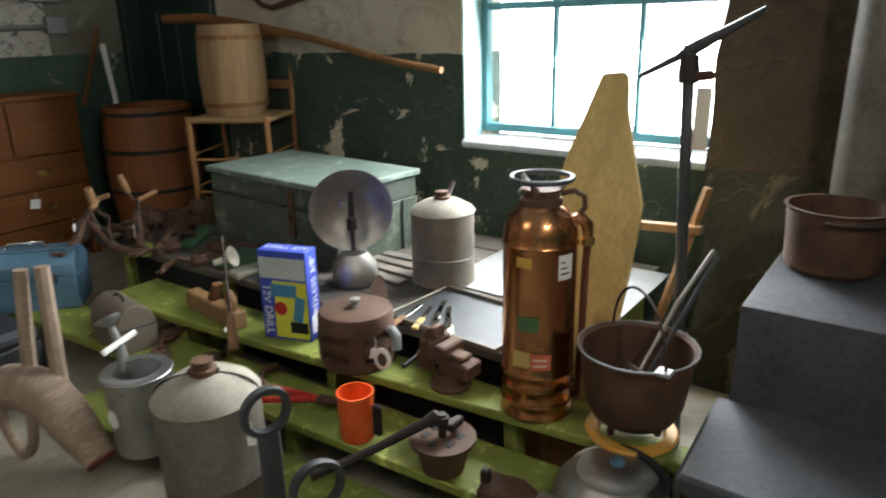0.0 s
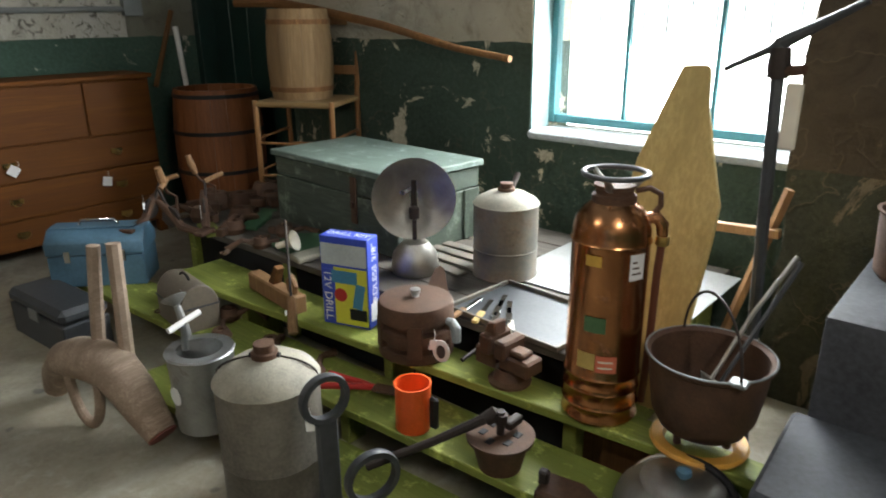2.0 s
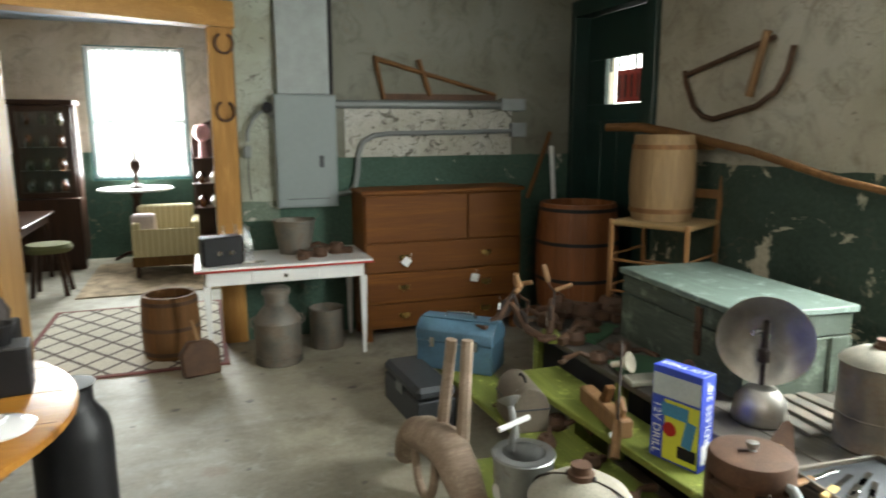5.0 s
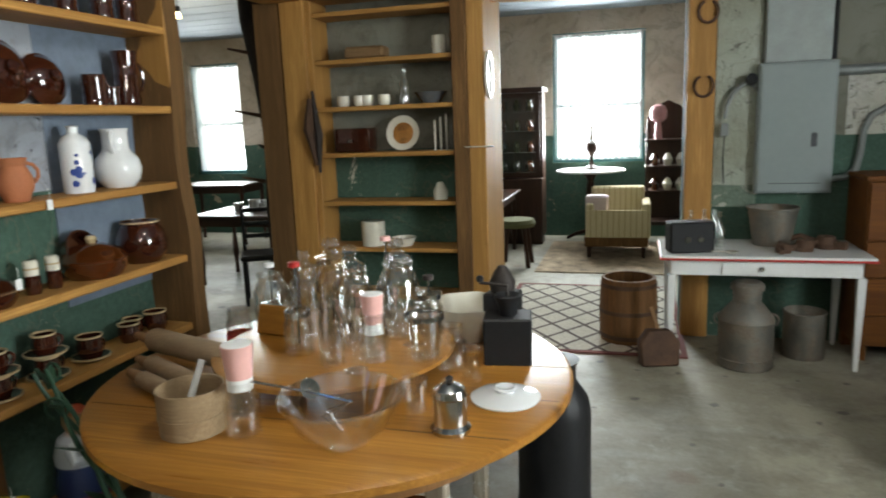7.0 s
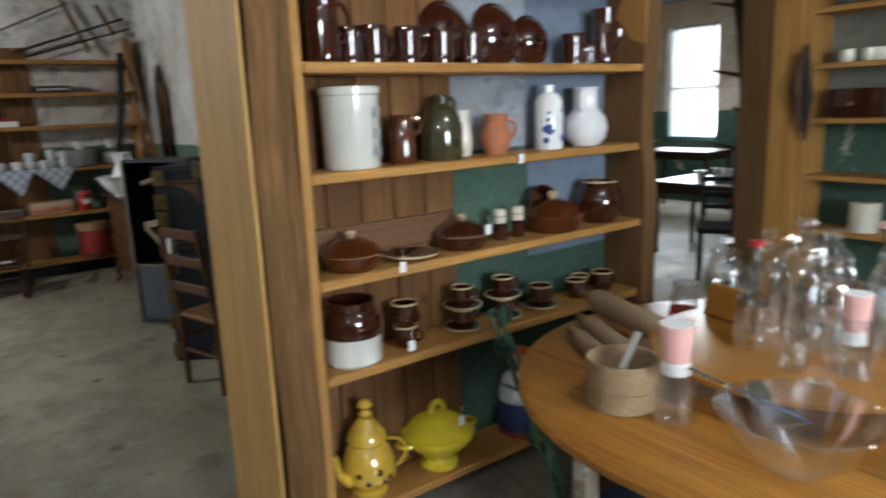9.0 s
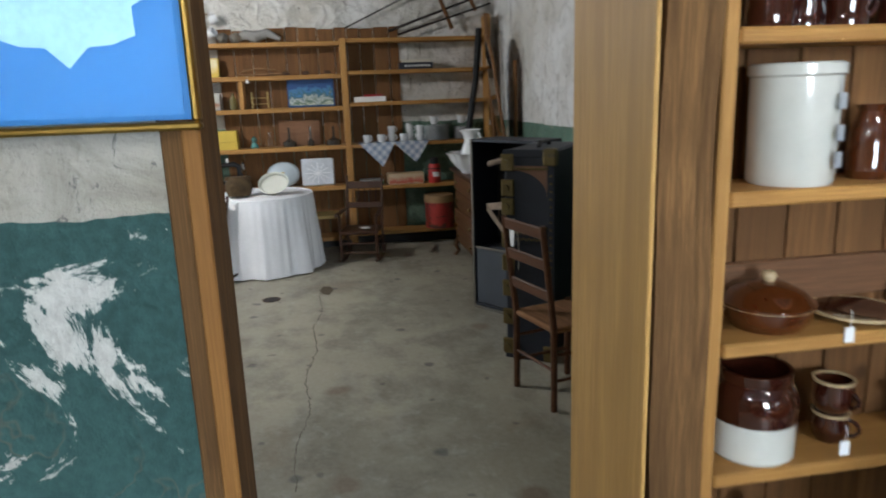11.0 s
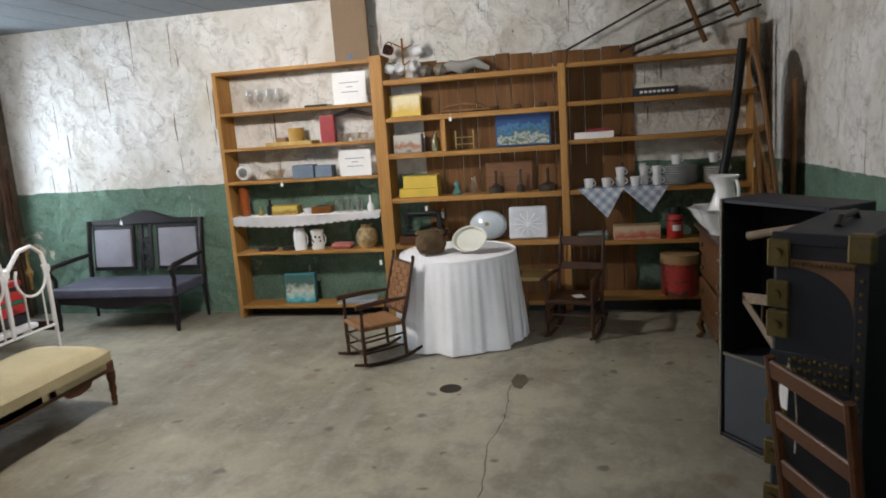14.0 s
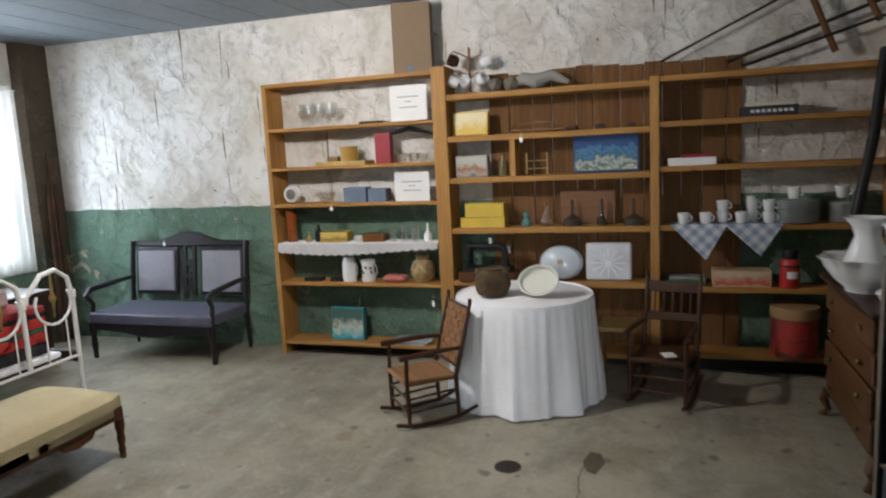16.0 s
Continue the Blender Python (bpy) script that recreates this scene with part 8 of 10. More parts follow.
M_ROCKER = wood("brown_rocker_wood", (0.04, 0.016, 0.008), (0.11, 0.045, 0.02), "z", 0.4, knots=False)
M_WOVEN = wood("woven_splint", (0.20, 0.09, 0.035), (0.42, 0.22, 0.10), "x", 0.8, 30, knots=False)
M_CARDBOARD = plain("brown_cardboard", (0.24, 0.17, 0.11), 0.85, 0, 0.08, 5)
M_TRUNK = plain("black_trunk_fibre", (0.012, 0.015, 0.026), 0.55, 0, 0.3, 14)
M_TRUNKBAND = plain("tan_trunk_binding", (0.23, 0.11, 0.06), 0.6, 0, 0.2)
M_WALNUT = wood("reddish_walnut", (0.075, 0.027, 0.011), (0.19, 0.075, 0.03), "x", 0.4, knots=False)
M_OLDBRASS = metal("tarnished_brass", (0.24, 0.18, 0.08), 0.5, 0.2, (0.10, 0.08, 0.05))
M_WINE = plain("wine_red", (0.30, 0.015, 0.025), 0.5)
M_YCARD = plain("yellow_card", (0.62, 0.44, 0.06), 0.6, 0, 0.1)

tc = thing("skirted_table", (-8.2, -5.46, 0), 0, "round table under a floor-length white cotton cloth", "table")
part("top", lathe([(0, 0.70), (0.455, 0.70), (0.46, 0.705), (0.455, 0.715), (0, 0.715)], 48), M_OAK, tc)
part("pedestal", lathe([(0, 0), (0.2, 0), (0.18, 0.04), (0.05, 0.1), (0.05, 0.7), (0, 0.7)], 16), M_OAK, tc)


def skirt_wave(a, z):
    k = max(0.0, min(1.0, (0.72 - z) / 0.7))
    return 1 + k * (0.045 * math.sin(9 * a + 0.5) + 0.025 * math.sin(15 * a + 1.7) + 0.012 * math.sin(31 * a)) + (0.006 * math.sin(44 * a) if z < 0.71 else 0)


cl = thing("tablecloth", (-8.2, -5.46, 0), 0, "white gathered cotton cloth hanging to the floor", "tablecloth")
part("cloth", lathe([(0, 0.722), (0.45, 0.722), (0.47, 0.715), (0.478, 0.70), (0.485, 0.6), (0.497, 0.45), (0.51, 0.3), (0.522, 0.15), (0.53, 0.012), (0.526, 0.012), (0.51, 0.2), (0.48, 0.65), (0.46, 0.716), (0, 0.717)], 180, None, skirt_wave), M_CLOTH, cl)
part("piping", lathe([(0.466, 0.712), (0.478, 0.716), (0.474, 0.728), (0.462, 0.726), (0.466, 0.712)], 72), M_CLOTH, cl)
put("stuffed_bear", join(lathe([(0, 0), (0.10, 0.01), (0.125, 0.07), (0.12, 0.13), (0.08, 0.18), (0, 0.19)], 24), lathe([(0, 0), (0.05, 0.01), (0.055, 0.04), (0.03, 0.06), (0, 0.062)], 16, pose(0.11, -0.03, 0.08, 0, 80, 0)), cyl(0.075, 0.17, 0.19, 20), *[lathe([(0, 0), (0.035, 0.0), (0.03, 0.03), (0, 0.035)], 12, pose(0.0, y, 0.16)) for y in (-0.09, 0.09)]), plain("brown_plush", (0.09, 0.055, 0.022), 0.95, 0, 0.4, 40, 0.4), (-8.12, -5.66, 0.724), "brown plush toy head on the table", "soft toy")
op = thing("oval_platter", (-8.10, -5.33, 0.724), 0, "cream oval platter leaning in a toy on the table", "platter")
part("dish", lathe([(0, 0.0), (0.112, 0.0), (0.122, 0.03), (0.136, 0.034), (0.138, 0.028), (0.126, 0.022), (0.116, -0.008), (0, -0.008)], 40, pose(0.0, 0, 0.105, 12, 62, 0) @ Matrix.Diagonal((0.8, 1.08, 1, 1))), plain("dull_cream_enamel", (0.58, 0.58, 0.50), 0.55, 0, 0.06), op)


def rocker(loc, rz, h, seat, w, d, mat, backmat, seatmat, label, woven):
    ob = thing("rocking_chair", loc, rz, label, "rocking chair", "rocking chairs")
    for x in (-w / 2, w / 2):
        part("rocker", tube([(x, -d * 0.75, 0.045), (x, -d * 0.4, 0.018), (x, 0, 0.014), (x, d * 0.5, 0.025), (x, d * 1.0, 0.085)], [0.012, 0.015, 0.015, 0.015, 0.011], 8), mat, ob)
        part("leg", tube([(x, -d / 2, 0.02), (x, -d / 2, seat * 0.5), (x, -d / 2 - 0.005, seat), (x, -d / 2, seat + 0.17)], [0.012, 0.017, 0.014, 0.013], 8), mat, ob)
        part("back_post", tube([(x, d / 2, 0.03), (x, d / 2 - 0.01, seat), (x, d / 2 + 0.11, h)], [0.013, 0.017, 0.012], 8), mat, ob)
        part("finial", lathe([(0, 0), (0.012, 0), (0.015, 0.015), (0.008, 0.03), (0, 0.034)], 10, pose(x, d / 2 + 0.11, h)), mat, ob)
        part("arm", tube([(x, d / 2 + 0.03, seat + 0.18), (x * 1.08, 0, seat + 0.185), (x * 1.12, -d / 2 - 0.05, seat + 0.175)], [0.012, 0.018, 0.02], 8), mat, ob)
    part("seat", box((-w / 2 - 0.01, -d / 2 - 0.02, seat - 0.02), (w / 2 + 0.01, d / 2, seat + 0.012), 0.01), seatmat, ob)
    for z in (seat * 0.35, seat * 0.65):
        part("stretcher", rod((-w / 2, -d / 2, z), (w / 2, -d / 2, z), 0.008), mat, ob)
        for x in (-w / 2, w / 2):
            part("stretcher", rod((x, -d / 2, z), (x, d / 2, z + 0.02), 0.008), mat, ob)
    tilt = math.degrees(math.atan2(0.12, h - seat))
    if woven:
        for i in range(6):
            for j in range(8):
                part("splint", cbox((-w / 2 + w * (i + 0.5) / 6, 0.004 * ((i + j) % 2), (h - seat) * (0.14 + 0.8 * (j + 0.5) / 8)), (w / 6 * 0.96, 0.012, (h - seat) * 0.097), 0.003, pose(0, d / 2 - 0.005, seat, -tilt, 0, 0)), backmat, ob)
        for z in (0.12, 0.95):
            part("rail", cbox((0, 0, (h - seat) * z), (w, 0.018, 0.02), 0.004, pose(0, d / 2 - 0.005, seat, -tilt, 0, 0)), mat, ob)
    else:
        part("slat", cbox((0, 0, (h - seat) * 0.88), (w, 0.014, 0.075), 0.006, pose(0, d / 2 - 0.005, seat, -tilt, 0, 0)), mat, ob)
        part("slat", cbox((0, 0, (h - seat) * 0.45), (w, 0.014, 0.06), 0.006, pose(0, d / 2 - 0.005, seat, -tilt, 0, 0)), mat, ob)
        for i in range(5):
            x = -w / 2 + w * (i + 1) / 6
            part("spindle", tube([(x, 0, (h - seat) * 0.5), (x, 0, (h - seat) * 0.82)], 0.006, 6, m=pose(0, d / 2 - 0.005, seat, -tilt, 0, 0)), mat, ob)
    return ob


rocker((-7.66, -6.04, 0), 40, 0.76, 0.30, 0.35, 0.34, M_ROCKER, M_WOVEN, M_WOVEN, "small brown rocking chair with woven splint back", True)
rocker((-8.25, -4.53, 0), 76, 0.79, 0.31, 0.36, 0.34, M_ROCKER, M_ROCKER, M_ROCKER, "dark brown child's rocking chair with slatted back", False)
price_tag(-7.88, -6.02, 0.74, 60)
put("paper_slip", box((-0.05, -0.04, 0), (0.05, 0.04, 0.003)), M_PAPER, (-8.13, -4.5, 0.343), "white paper slip on a chair seat", "paper", rz=20)

# settee
se = thing("settee", (-8.66, -8.87, 0), 90, "Victorian settee, dark frame with grey-lilac upholstery", "settee")
W2, D2 = 0.645, 0.26
for x in (-W2, W2):
    part("leg", lathe([(0, 0), (0.018, 0), (0.024, 0.03), (0.02, 0.06), (0.03, 0.12), (0.024, 0.2), (0.033, 0.26), (0.033, 0.34), (0, 0.34)], 12, pose(x, -D2, 0)), M_EBONY, se)
    part("leg", tube([(x, D2 + 0.02, 0), (x, D2, 0.35), (x, D2 + 0.02, 0.45)], [0.016, 0.024, 0.024], 8), M_EBONY, se)
    part("back_post", tube([(x, D2 + 0.01, 0.4), (x, D2 + 0.05, 0.75), (x, D2 + 0.09, 1.0)], 0.024, 8), M_EBONY, se)
    part("arm", tube([(x, D2 + 0.03, 0.66), (x * 1.02, 0.05, 0.65), (x * 1.03, -D2 + 0.03, 0.63), (x * 1.02, -D2 - 0.03, 0.59), (x, -D2 + 0.03, 0.5), (x, -D2 + 0.01, 0.36)], [0.02, 0.024, 0.026, 0.026, 0.02, 0.022], 10), M_EBONY, se)
part("seat", box((-W2 - 0.01, -D2 - 0.03, 0.33), (W2 + 0.01, D2, 0.43), 0.035, None, 3), M_LILAC, se, "grey-lilac sprung seat")
part("seat_rail", slab([(-W2, 0.27), (-0.3, 0.255), (-0.1, 0.22), (0.1, 0.22), (0.3, 0.255), (W2, 0.27), (W2, 0.335), (-W2, 0.335)], D2 - 0.005, D2 + 0.015, 0.003, pose(0, 0, 0, 90, 0, 0)), M_EBONY, se)
bmx = pose(0, D2 + 0.045, 0.45, -7, 0, 0)
for x0, x1 in ((-W2 + 0.03, -0.13), (0.13, W2 - 0.03)):
    part("back_pad", box((x0 + 0.03, -0.03, 0.07), (x1 - 0.03, 0.02, 0.46), 0.015, bmx, 2), plain("pale_lilac_velvet", (0.25, 0.24, 0.275), 0.75, 0, 0.15, 14), se, "paler lilac back panel")
    part("pad_frame", join(box((x0, -0.012, 0.035), (x1, 0.015, 0.07), 0.004, bmx), box((x0, -0.012, 0.46), (x1, 0.015, 0.50), 0.004, bmx), box((x0, -0.012, 0.07), (x0 + 0.03, 0.015, 0.46), 0.004, bmx), box((x1 - 0.03, -0.012, 0.07), (x1, 0.015, 0.46), 0.004, bmx)), M_EBONY, se)
part("splat", join(box((-0.075, -0.01, 0.03), (-0.03, 0.012, 0.5), 0.004, bmx), box((0.03, -0.01, 0.03), (0.075, 0.012, 0.5), 0.004, bmx), *[lathe([(0, -0.008), (0.035, -0.008), (0.035, 0.008), (0, 0.008)], 10, bmx @ pose(0, 0, z, 90, 0, 0)) for z in (0.1, 0.22, 0.34)]), M_EBONY, se)
part("crest", slab([(-W2 - 0.01, 0.505), (W2 + 0.01, 0.505), (W2 + 0.015, 0.555), (0.35, 0.56), (0.2, 0.6), (0.1, 0.635), (0, 0.645), (-0.1, 0.635), (-0.2, 0.6), (-0.35, 0.56), (-W2 - 0.015, 0.555)], -0.018, 0.018, 0.006, bmx @ pose(0, 0, 0, 90, 0, 0)), M_EBONY, se)
price_tag(-8.86, -9.02, 1.02, 90)

# upholstered bench and iron bed
ub = thing("upholstered_bench", (-5.95, -7.9, 0), 0, "long cream upholstered bench on turned walnut legs", "bench")
cu_ = box((-0.79, -0.3, 0.315), (0.9, 0.3, 0.435), 0)
bmesh.ops.subdivide_edges(cu_, edges=cu_.edges[:], cuts=14, use_grid_fill=True)
for v_ in cu_.verts:
    # domed seat with softly rounded corners
    fx, fy = abs(v_.co.x - 0.055) / 0.845, abs(v_.co.y) / 0.3
    if v_.co.z > 0.33:
        v_.co.z += 0.03 * (1 - fx ** 6) * (1 - fy ** 2.5) - 0.05 * max(fx ** 14, fy ** 10)
    k_ = 1 - 0.028 * max(0.0, fx ** 10 + fy ** 10 - 1)
    v_.co.x, v_.co.y = 0.055 + (v_.co.x - 0.055) * k_, v_.co.y * (1 - 0.09 * max(0.0, fx ** 10 + fy ** 10 - 1))
part("cushion", cu_, M_CANVAS, ub)
part("rail", join(box((-0.76, 0.265, 0.25), (0.88, 0.29, 0.32), 0.004), box((-0.76, -0.29, 0.25), (0.88, -0.265, 0.32), 0.004), box((-0.765, -0.285, 0.25), (-0.74, 0.285, 0.32), 0.004)), M_WALNUT, ub)
part("scallop", slab([(-0.55, 0.25), (-0.3, 0.25), (-0.33, 0.215), (-0.425, 0.2), (-0.52, 0.215)], -0.288, -0.268, 0.003, pose(0, 0, 0, 90, 0, 0)), M_WALNUT, ub)
for x in (-0.74, 0.86):
    for y in (-0.27, 0.27):
        part("leg", lathe([(0, 0.03), (0.018, 0.035), (0.022, 0.06), (0.016, 0.08), (0.026, 0.12), (0.02, 0.16), (0.03, 0.2), (0.028, 0.25), (0, 0.25)], 14, pose(x, y, 0)), M_WALNUT, ub)
        part("caster", lathe([(0, -0.01), (0.018, -0.01), (0.018, 0.01), (0, 0.01)], 12, pose(x, y, 0.018, 90, 0, 0)), M_OLDBRASS, ub)
put("paper_sheet", box((-0.11, -0.08, 0), (0.11, 0.08, 0.002)), M_PAPER, (-6.28, -7.98, 0.436), "white paper sheet lying on the bench", "paper", rz=25)
bd = thing("iron_bed", (-7.48, -8.72, 0), 0, "white painted iron bedstead with brass spindles", "bed")
for i, x0 in enumerate((0.0, 0.42)):
    part("arch", tube([(x0, 0, 0.35), (x0, 0, 0.8), (x0 + 0.03, 0, 0.95), (x0 + 0.13, 0, 1.02), (x0 + 0.25, 0, 1.0), (x0 + 0.33, 0, 0.92), (x0 + 0.40, 0, 0.85)], 0.018, 10), M_WHITE, bd)
    part("scroll", tube(arc((x0 + 0.17, 0, 0.78), 0.15, 150, 390, 14), 0.011, 8), M_WHITE, bd)
    part("spindle", rod((x0 + 0.08, 0, 0.35), (x0 + 0.08, 0, 0.66), 0.007), M_WHITE, bd)
    part("spindle", rod((x0 + 0.26, 0, 0.35), (x0 + 0.26, 0, 0.66), 0.007), M_WHITE, bd)
    part("brass_spindle", lathe([(0, 0.68), (0.008, 0.68), (0.012, 0.78), (0.028, 0.82), (0.012, 0.86), (0.008, 1.0), (0, 1.0)], 12, pose(x0 + 0.17, 0, 0)), M_BRASS, bd, "turned brass spindle")
    for x, z in ((x0, 0.82), (x0 + 0.4, 0.85)):
        part("knuckle", lathe([(0, -0.04), (0.026, -0.03), (0.03, 0), (0.026, 0.03), (0, 0.04)], 12, pose(x, 0, z)), M_WHITE, bd)
part("post", rod((0, 0, 0), (0, 0, 0.36), 0.018), M_WHITE, bd)
part("rail", rod((0, 0, 0.35), (1.3, 0, 0.35), 0.012), M_WHITE, bd)
part("side_rail", box((-0.02, -1.3, 0.3), (0.02, 0, 0.38), 0.004), M_DARKWOOD, bd)
bl = thing("blanket", (-6.85, -9.3, 0.4), 0, "folded red, green and black striped blanket on the bed", "blanket")
for i, (z0, z1, c) in enumerate([(0.0, 0.09, (0.02, 0.02, 0.025)), (0.09, 0.17, (0.42, 0.025, 0.02)), (0.17, 0.2, (0.02, 0.13, 0.07)), (0.2, 0.28, (0.42, 0.025, 0.02)), (0.28, 0.31, (0.015, 0.015, 0.02)), (0.31, 0.36, (0.30, 0.02, 0.02))]):
    part("stripe", box((-0.5, -0.45, z0), (0.6, 0.45, z1), 0.02, None, 2), plain("wool_stripe", c, 0.95, 0, 0.2, 30, 0.3), bl)
part("mattress", box((-0.55, -0.6, -0.05), (0.75, 0.5, -0.002), 0.03, None, 2), M_CLOTH, bl)
put("lace_pillow", box((-0.35, -0.25, 0), (0.4, 0.25, 0.14), 0.06, None, 3), plain("pink_lace_quilt", (0.42, 0.34, 0.32), 0.95, 0, 0.3, 22, 0.3), (-6.9, -9.3, 0.762), "faded pink lace pillow on a blanket", "pillow")
nt = thing("night_table", (-7.9, -9.95, 0), 0, "small dark side table below the window", "table")
part("top", box((-0.3, -0.25, 0.66), (0.3, 0.25, 0.69), 0.006), M_DARKWOOD, nt)
part("case", box((-0.26, -0.22, 0.0), (0.26, 0.22, 0.66), 0.004), M_DARKWOOD, nt)
iron = structure("corner_pipes", join(*[rod((-8.92 + 0.06 * i, -10.33, 0), (-8.94 + 0.05 * i, -10.33, 1.6 + 0.3 * (i == 1)), 0.02) for i in range(3)]), M_RUSTIRON, "old rusty pipes standing in the corner", "pipe")

# wardrobe trunk
wt = thing("wardrobe_trunk", (-6.0, -3.45, 0), 0, "open black wardrobe trunk with brass corners and studs", "trunk")
HT = 1.28
MO = pose(-6.42, -3.77, 0, 0, 0, 35.5)
MC = pose(-5.385, -3.79, 0, 0, 0, 56)
M_DRAWER = plain("slate_cloth_drawer", (0.055, 0.062, 0.075), 0.6, 0, 0.15)
M_LINING = plain("black_lining", (0.006, 0.006, 0.008), 0.9, 0, 0.3)
# the half that stands open, with its drawers and hangers
for nm, lo, hi in [("side_panel", (0, 0, 0.02), (0.02, 0.30, HT)), ("side_panel", (0.57, 0, 0.02), (0.59, 0.30, HT)), ("back_panel", (0.02, 0.28, 0.02), (0.57, 0.30, HT)),
                   ("bottom_panel", (0.02, 0, 0.02), (0.57, 0.28, 0.04)), ("top_panel", (0.02, 0, HT - 0.02), (0.57, 0.28, HT))]:
    wpart(nm, box(lo, hi, 0.003, MO), M_TRUNK, wt)
wpart("lining", box((0.022, 0.262, 0.5), (0.568, 0.278, HT - 0.022), 0, MO), M_LINING, wt)
wpart("drawer", box((0.024, 0.004, 0.045), (0.566, 0.26, 0.47), 0.006, MO), M_DRAWER, wt, "slate grey cloth drawer")
for lo, hi in [((0.022, -0.006, 0.472), (0.568, 0.01, 0.487)), ((0.0, -0.008, 0.0), (0.59, 0.0, 0.018)), ((-0.004, -0.008, 0.02), (0.014, -0.001, HT))]:
    wpart("metal_edge", box(lo, hi, 0.002, MO), M_GALV_OLD, wt)
fret = [((0, 0.0), (0.30, 0.05)), ((0, 0.0), (0.30, -0.20)), ((0.155, -0.105), (0.165, 0.03)), ((0.27, -0.19), (0.28, 0.05))]
wpart("hanger", join(*[slab([(p[0], p[1] - 0.026), (q[0], q[1] - 0.026), (q[0], q[1] + 0.026), (p[0], p[1] + 0.026)], -0.006, 0.006, 0.002, MO @ pose(0.09, 0.06, 0.78, 90, 0, -16)) for p, q in fret]), M_YOKE, wt, "fretted plywood hanger")
wpart("hanger", tube([(0.13, 0.05, 1.10), (0.22, 0.05, 1.125), (0.40, 0.06, 1.17)], [0.022, 0.02, 0.017], 10, m=MO), M_YOKE, wt, "pale wooden hanger arm")
# the half that is turned end on
wpart("closed_half", box((0, 0, 0.02), (0.30, 0.64, HT), 0.012, MC), M_TRUNK, wt)
for lo, hi in [((-0.004, -0.006, HT - 0.04), (0.304, 0.02, HT + 0.004)), ((-0.004, -0.006, 0.0), (0.304, 0.02, 0.05)), ((0.262, -0.005, 0.05), (0.304, 0.03, HT - 0.04)), ((-0.002, -0.006, 0.73), (0.262, 0.015, 0.85))]:
    wpart("binding", box(lo, hi, 0.003, MC), M_TRUNK, wt)
quarter = [(0.05 + 0.21 * math.sin(radians(a_)), HT - 0.27 + 0.155 * math.cos(radians(a_))) for a_ in range(0, 91, 10)]
wpart("tan_panel", slab([(0.26, HT - 0.09), (0.05, HT - 0.09)] + quarter, 0.0, 0.004, 0, MC @ pose(0, 0, 0, 90, 0, 0)), M_TRUNKBAND, wt, "worn tan leather panel")
for z in (0.03, 0.22, 0.40, 0.56, 0.70, 0.90, 1.01, 1.16):
    wpart("latch", join(box((-0.018, -0.013, z), (0.06, 0.012, z + 0.1), 0.006, MC), cyl(0.02, 0, 0.02, 10, None, MC @ pose(0.015, -0.010, z + 0.05, 90, 0, 0))), M_OLDBRASS, wt)
for z in (HT - 0.09, 0.0):
    wpart("corner_cap", box((0.235, -0.012, z), (0.312, 0.05, z + 0.1), 0.008, MC), M_OLDBRASS, wt)
stud = mesh_of("stud", lathe([(0, 0), (0.008, 0), (0.005, 0.005), (0, 0.007)], 8), M_OLDBRASS)
for i in range(24):
    o = part("stud", stud, None, wt)
    o.matrix_basis = wt.matrix_basis.inverted() @ MC @ pose(0.283, -0.005, 0.10 + 0.045 * i, 90, 0, 0)
for i in range(12):
    for k, z in enumerate((0.755, 0.79, 0.825)):
        o = part("stud", stud, None, wt)
        o.matrix_basis = wt.matrix_basis.inverted() @ MC @ pose(0.068 + 0.0165 * i, -0.006, z + 0.006 * ((i + k) % 2), 90, 0, 0)
for i in range(14):
    o = part("stud", stud, None, wt)
    o.matrix_basis = wt.matrix_basis.inverted() @ MC @ pose(0.07 + 0.0145 * i, -0.006, HT - 0.105, 90, 0, 0)
wpart("handle", tube([(0.15, 0.2, HT), (0.15, 0.23, HT + 0.028), (0.15, 0.4, HT + 0.028), (0.15, 0.43, HT)], 0.014, 8, m=MC), plain("black_leather", (0.02, 0.018, 0.018), 0.5), wt)
ladder_chair("chair", (-4.83, -3.63, 0), 196, 0.98, 0.44, 0.36, 0.34, M_WALNUT, "brown ladder-back side chair with a price tag", M_WOVEN, 3)
ct = thing("price_tag", (-4.955, -3.86, 0.93), 20, "long white paper price tag tied to a chair back", "price tag", "price tags")
part("card", box((-0.02, -0.001, -0.125), (0.02, 0.001, -0.01), 0, pose(0, 0, 0, 0, 4, 0)), M_PAPER, ct)
part("string", tube([(0, 0, -0.015), (0.02, -0.004, 0.03), (0.05, -0.006, -0.02), (0.065, -0.006, -0.12), (0.06, -0.006, -0.24)], 0.0025, 5), M_CREAM, ct)
ot = thing("oak_side_table", (-4.25, -3.35, 0), 0, "small oak table with a red book on it", "table")
part("top", box((-0.35, -0.3, 0.70), (0.35, 0.3, 0.73), 0.006), M_OAK, ot)
for x in (-0.3, 0.3):
    for y in (-0.25, 0.25):
        part("leg", box((x - 0.025, y - 0.025, 0), (x + 0.025, y + 0.025, 0.7), 0.004), M_OAK, ot)
put("book", box((-0.12, -0.09, 0), (0.12, 0.09, 0.03), 0.003), M_RED, (-4.45, -3.45, 0.73), "red covered book lying on a table", "book")

# oak dresser with ironstone set, mirror and rods
M_OAKDARK = wood("dark_aged_oak", (0.075, 0.033, 0.012), (0.19, 0.085, 0.032), "x", 0.45)
od = thing("oak_dresser", (-7.65, -3.3, 0), 0, "dark oak serpentine dresser on curved legs", "dresser")
part("case", box((-0.5, -0.27, 0.14), (0.5, 0.3, 0.86), 0.008), M_OAKDARK, od)
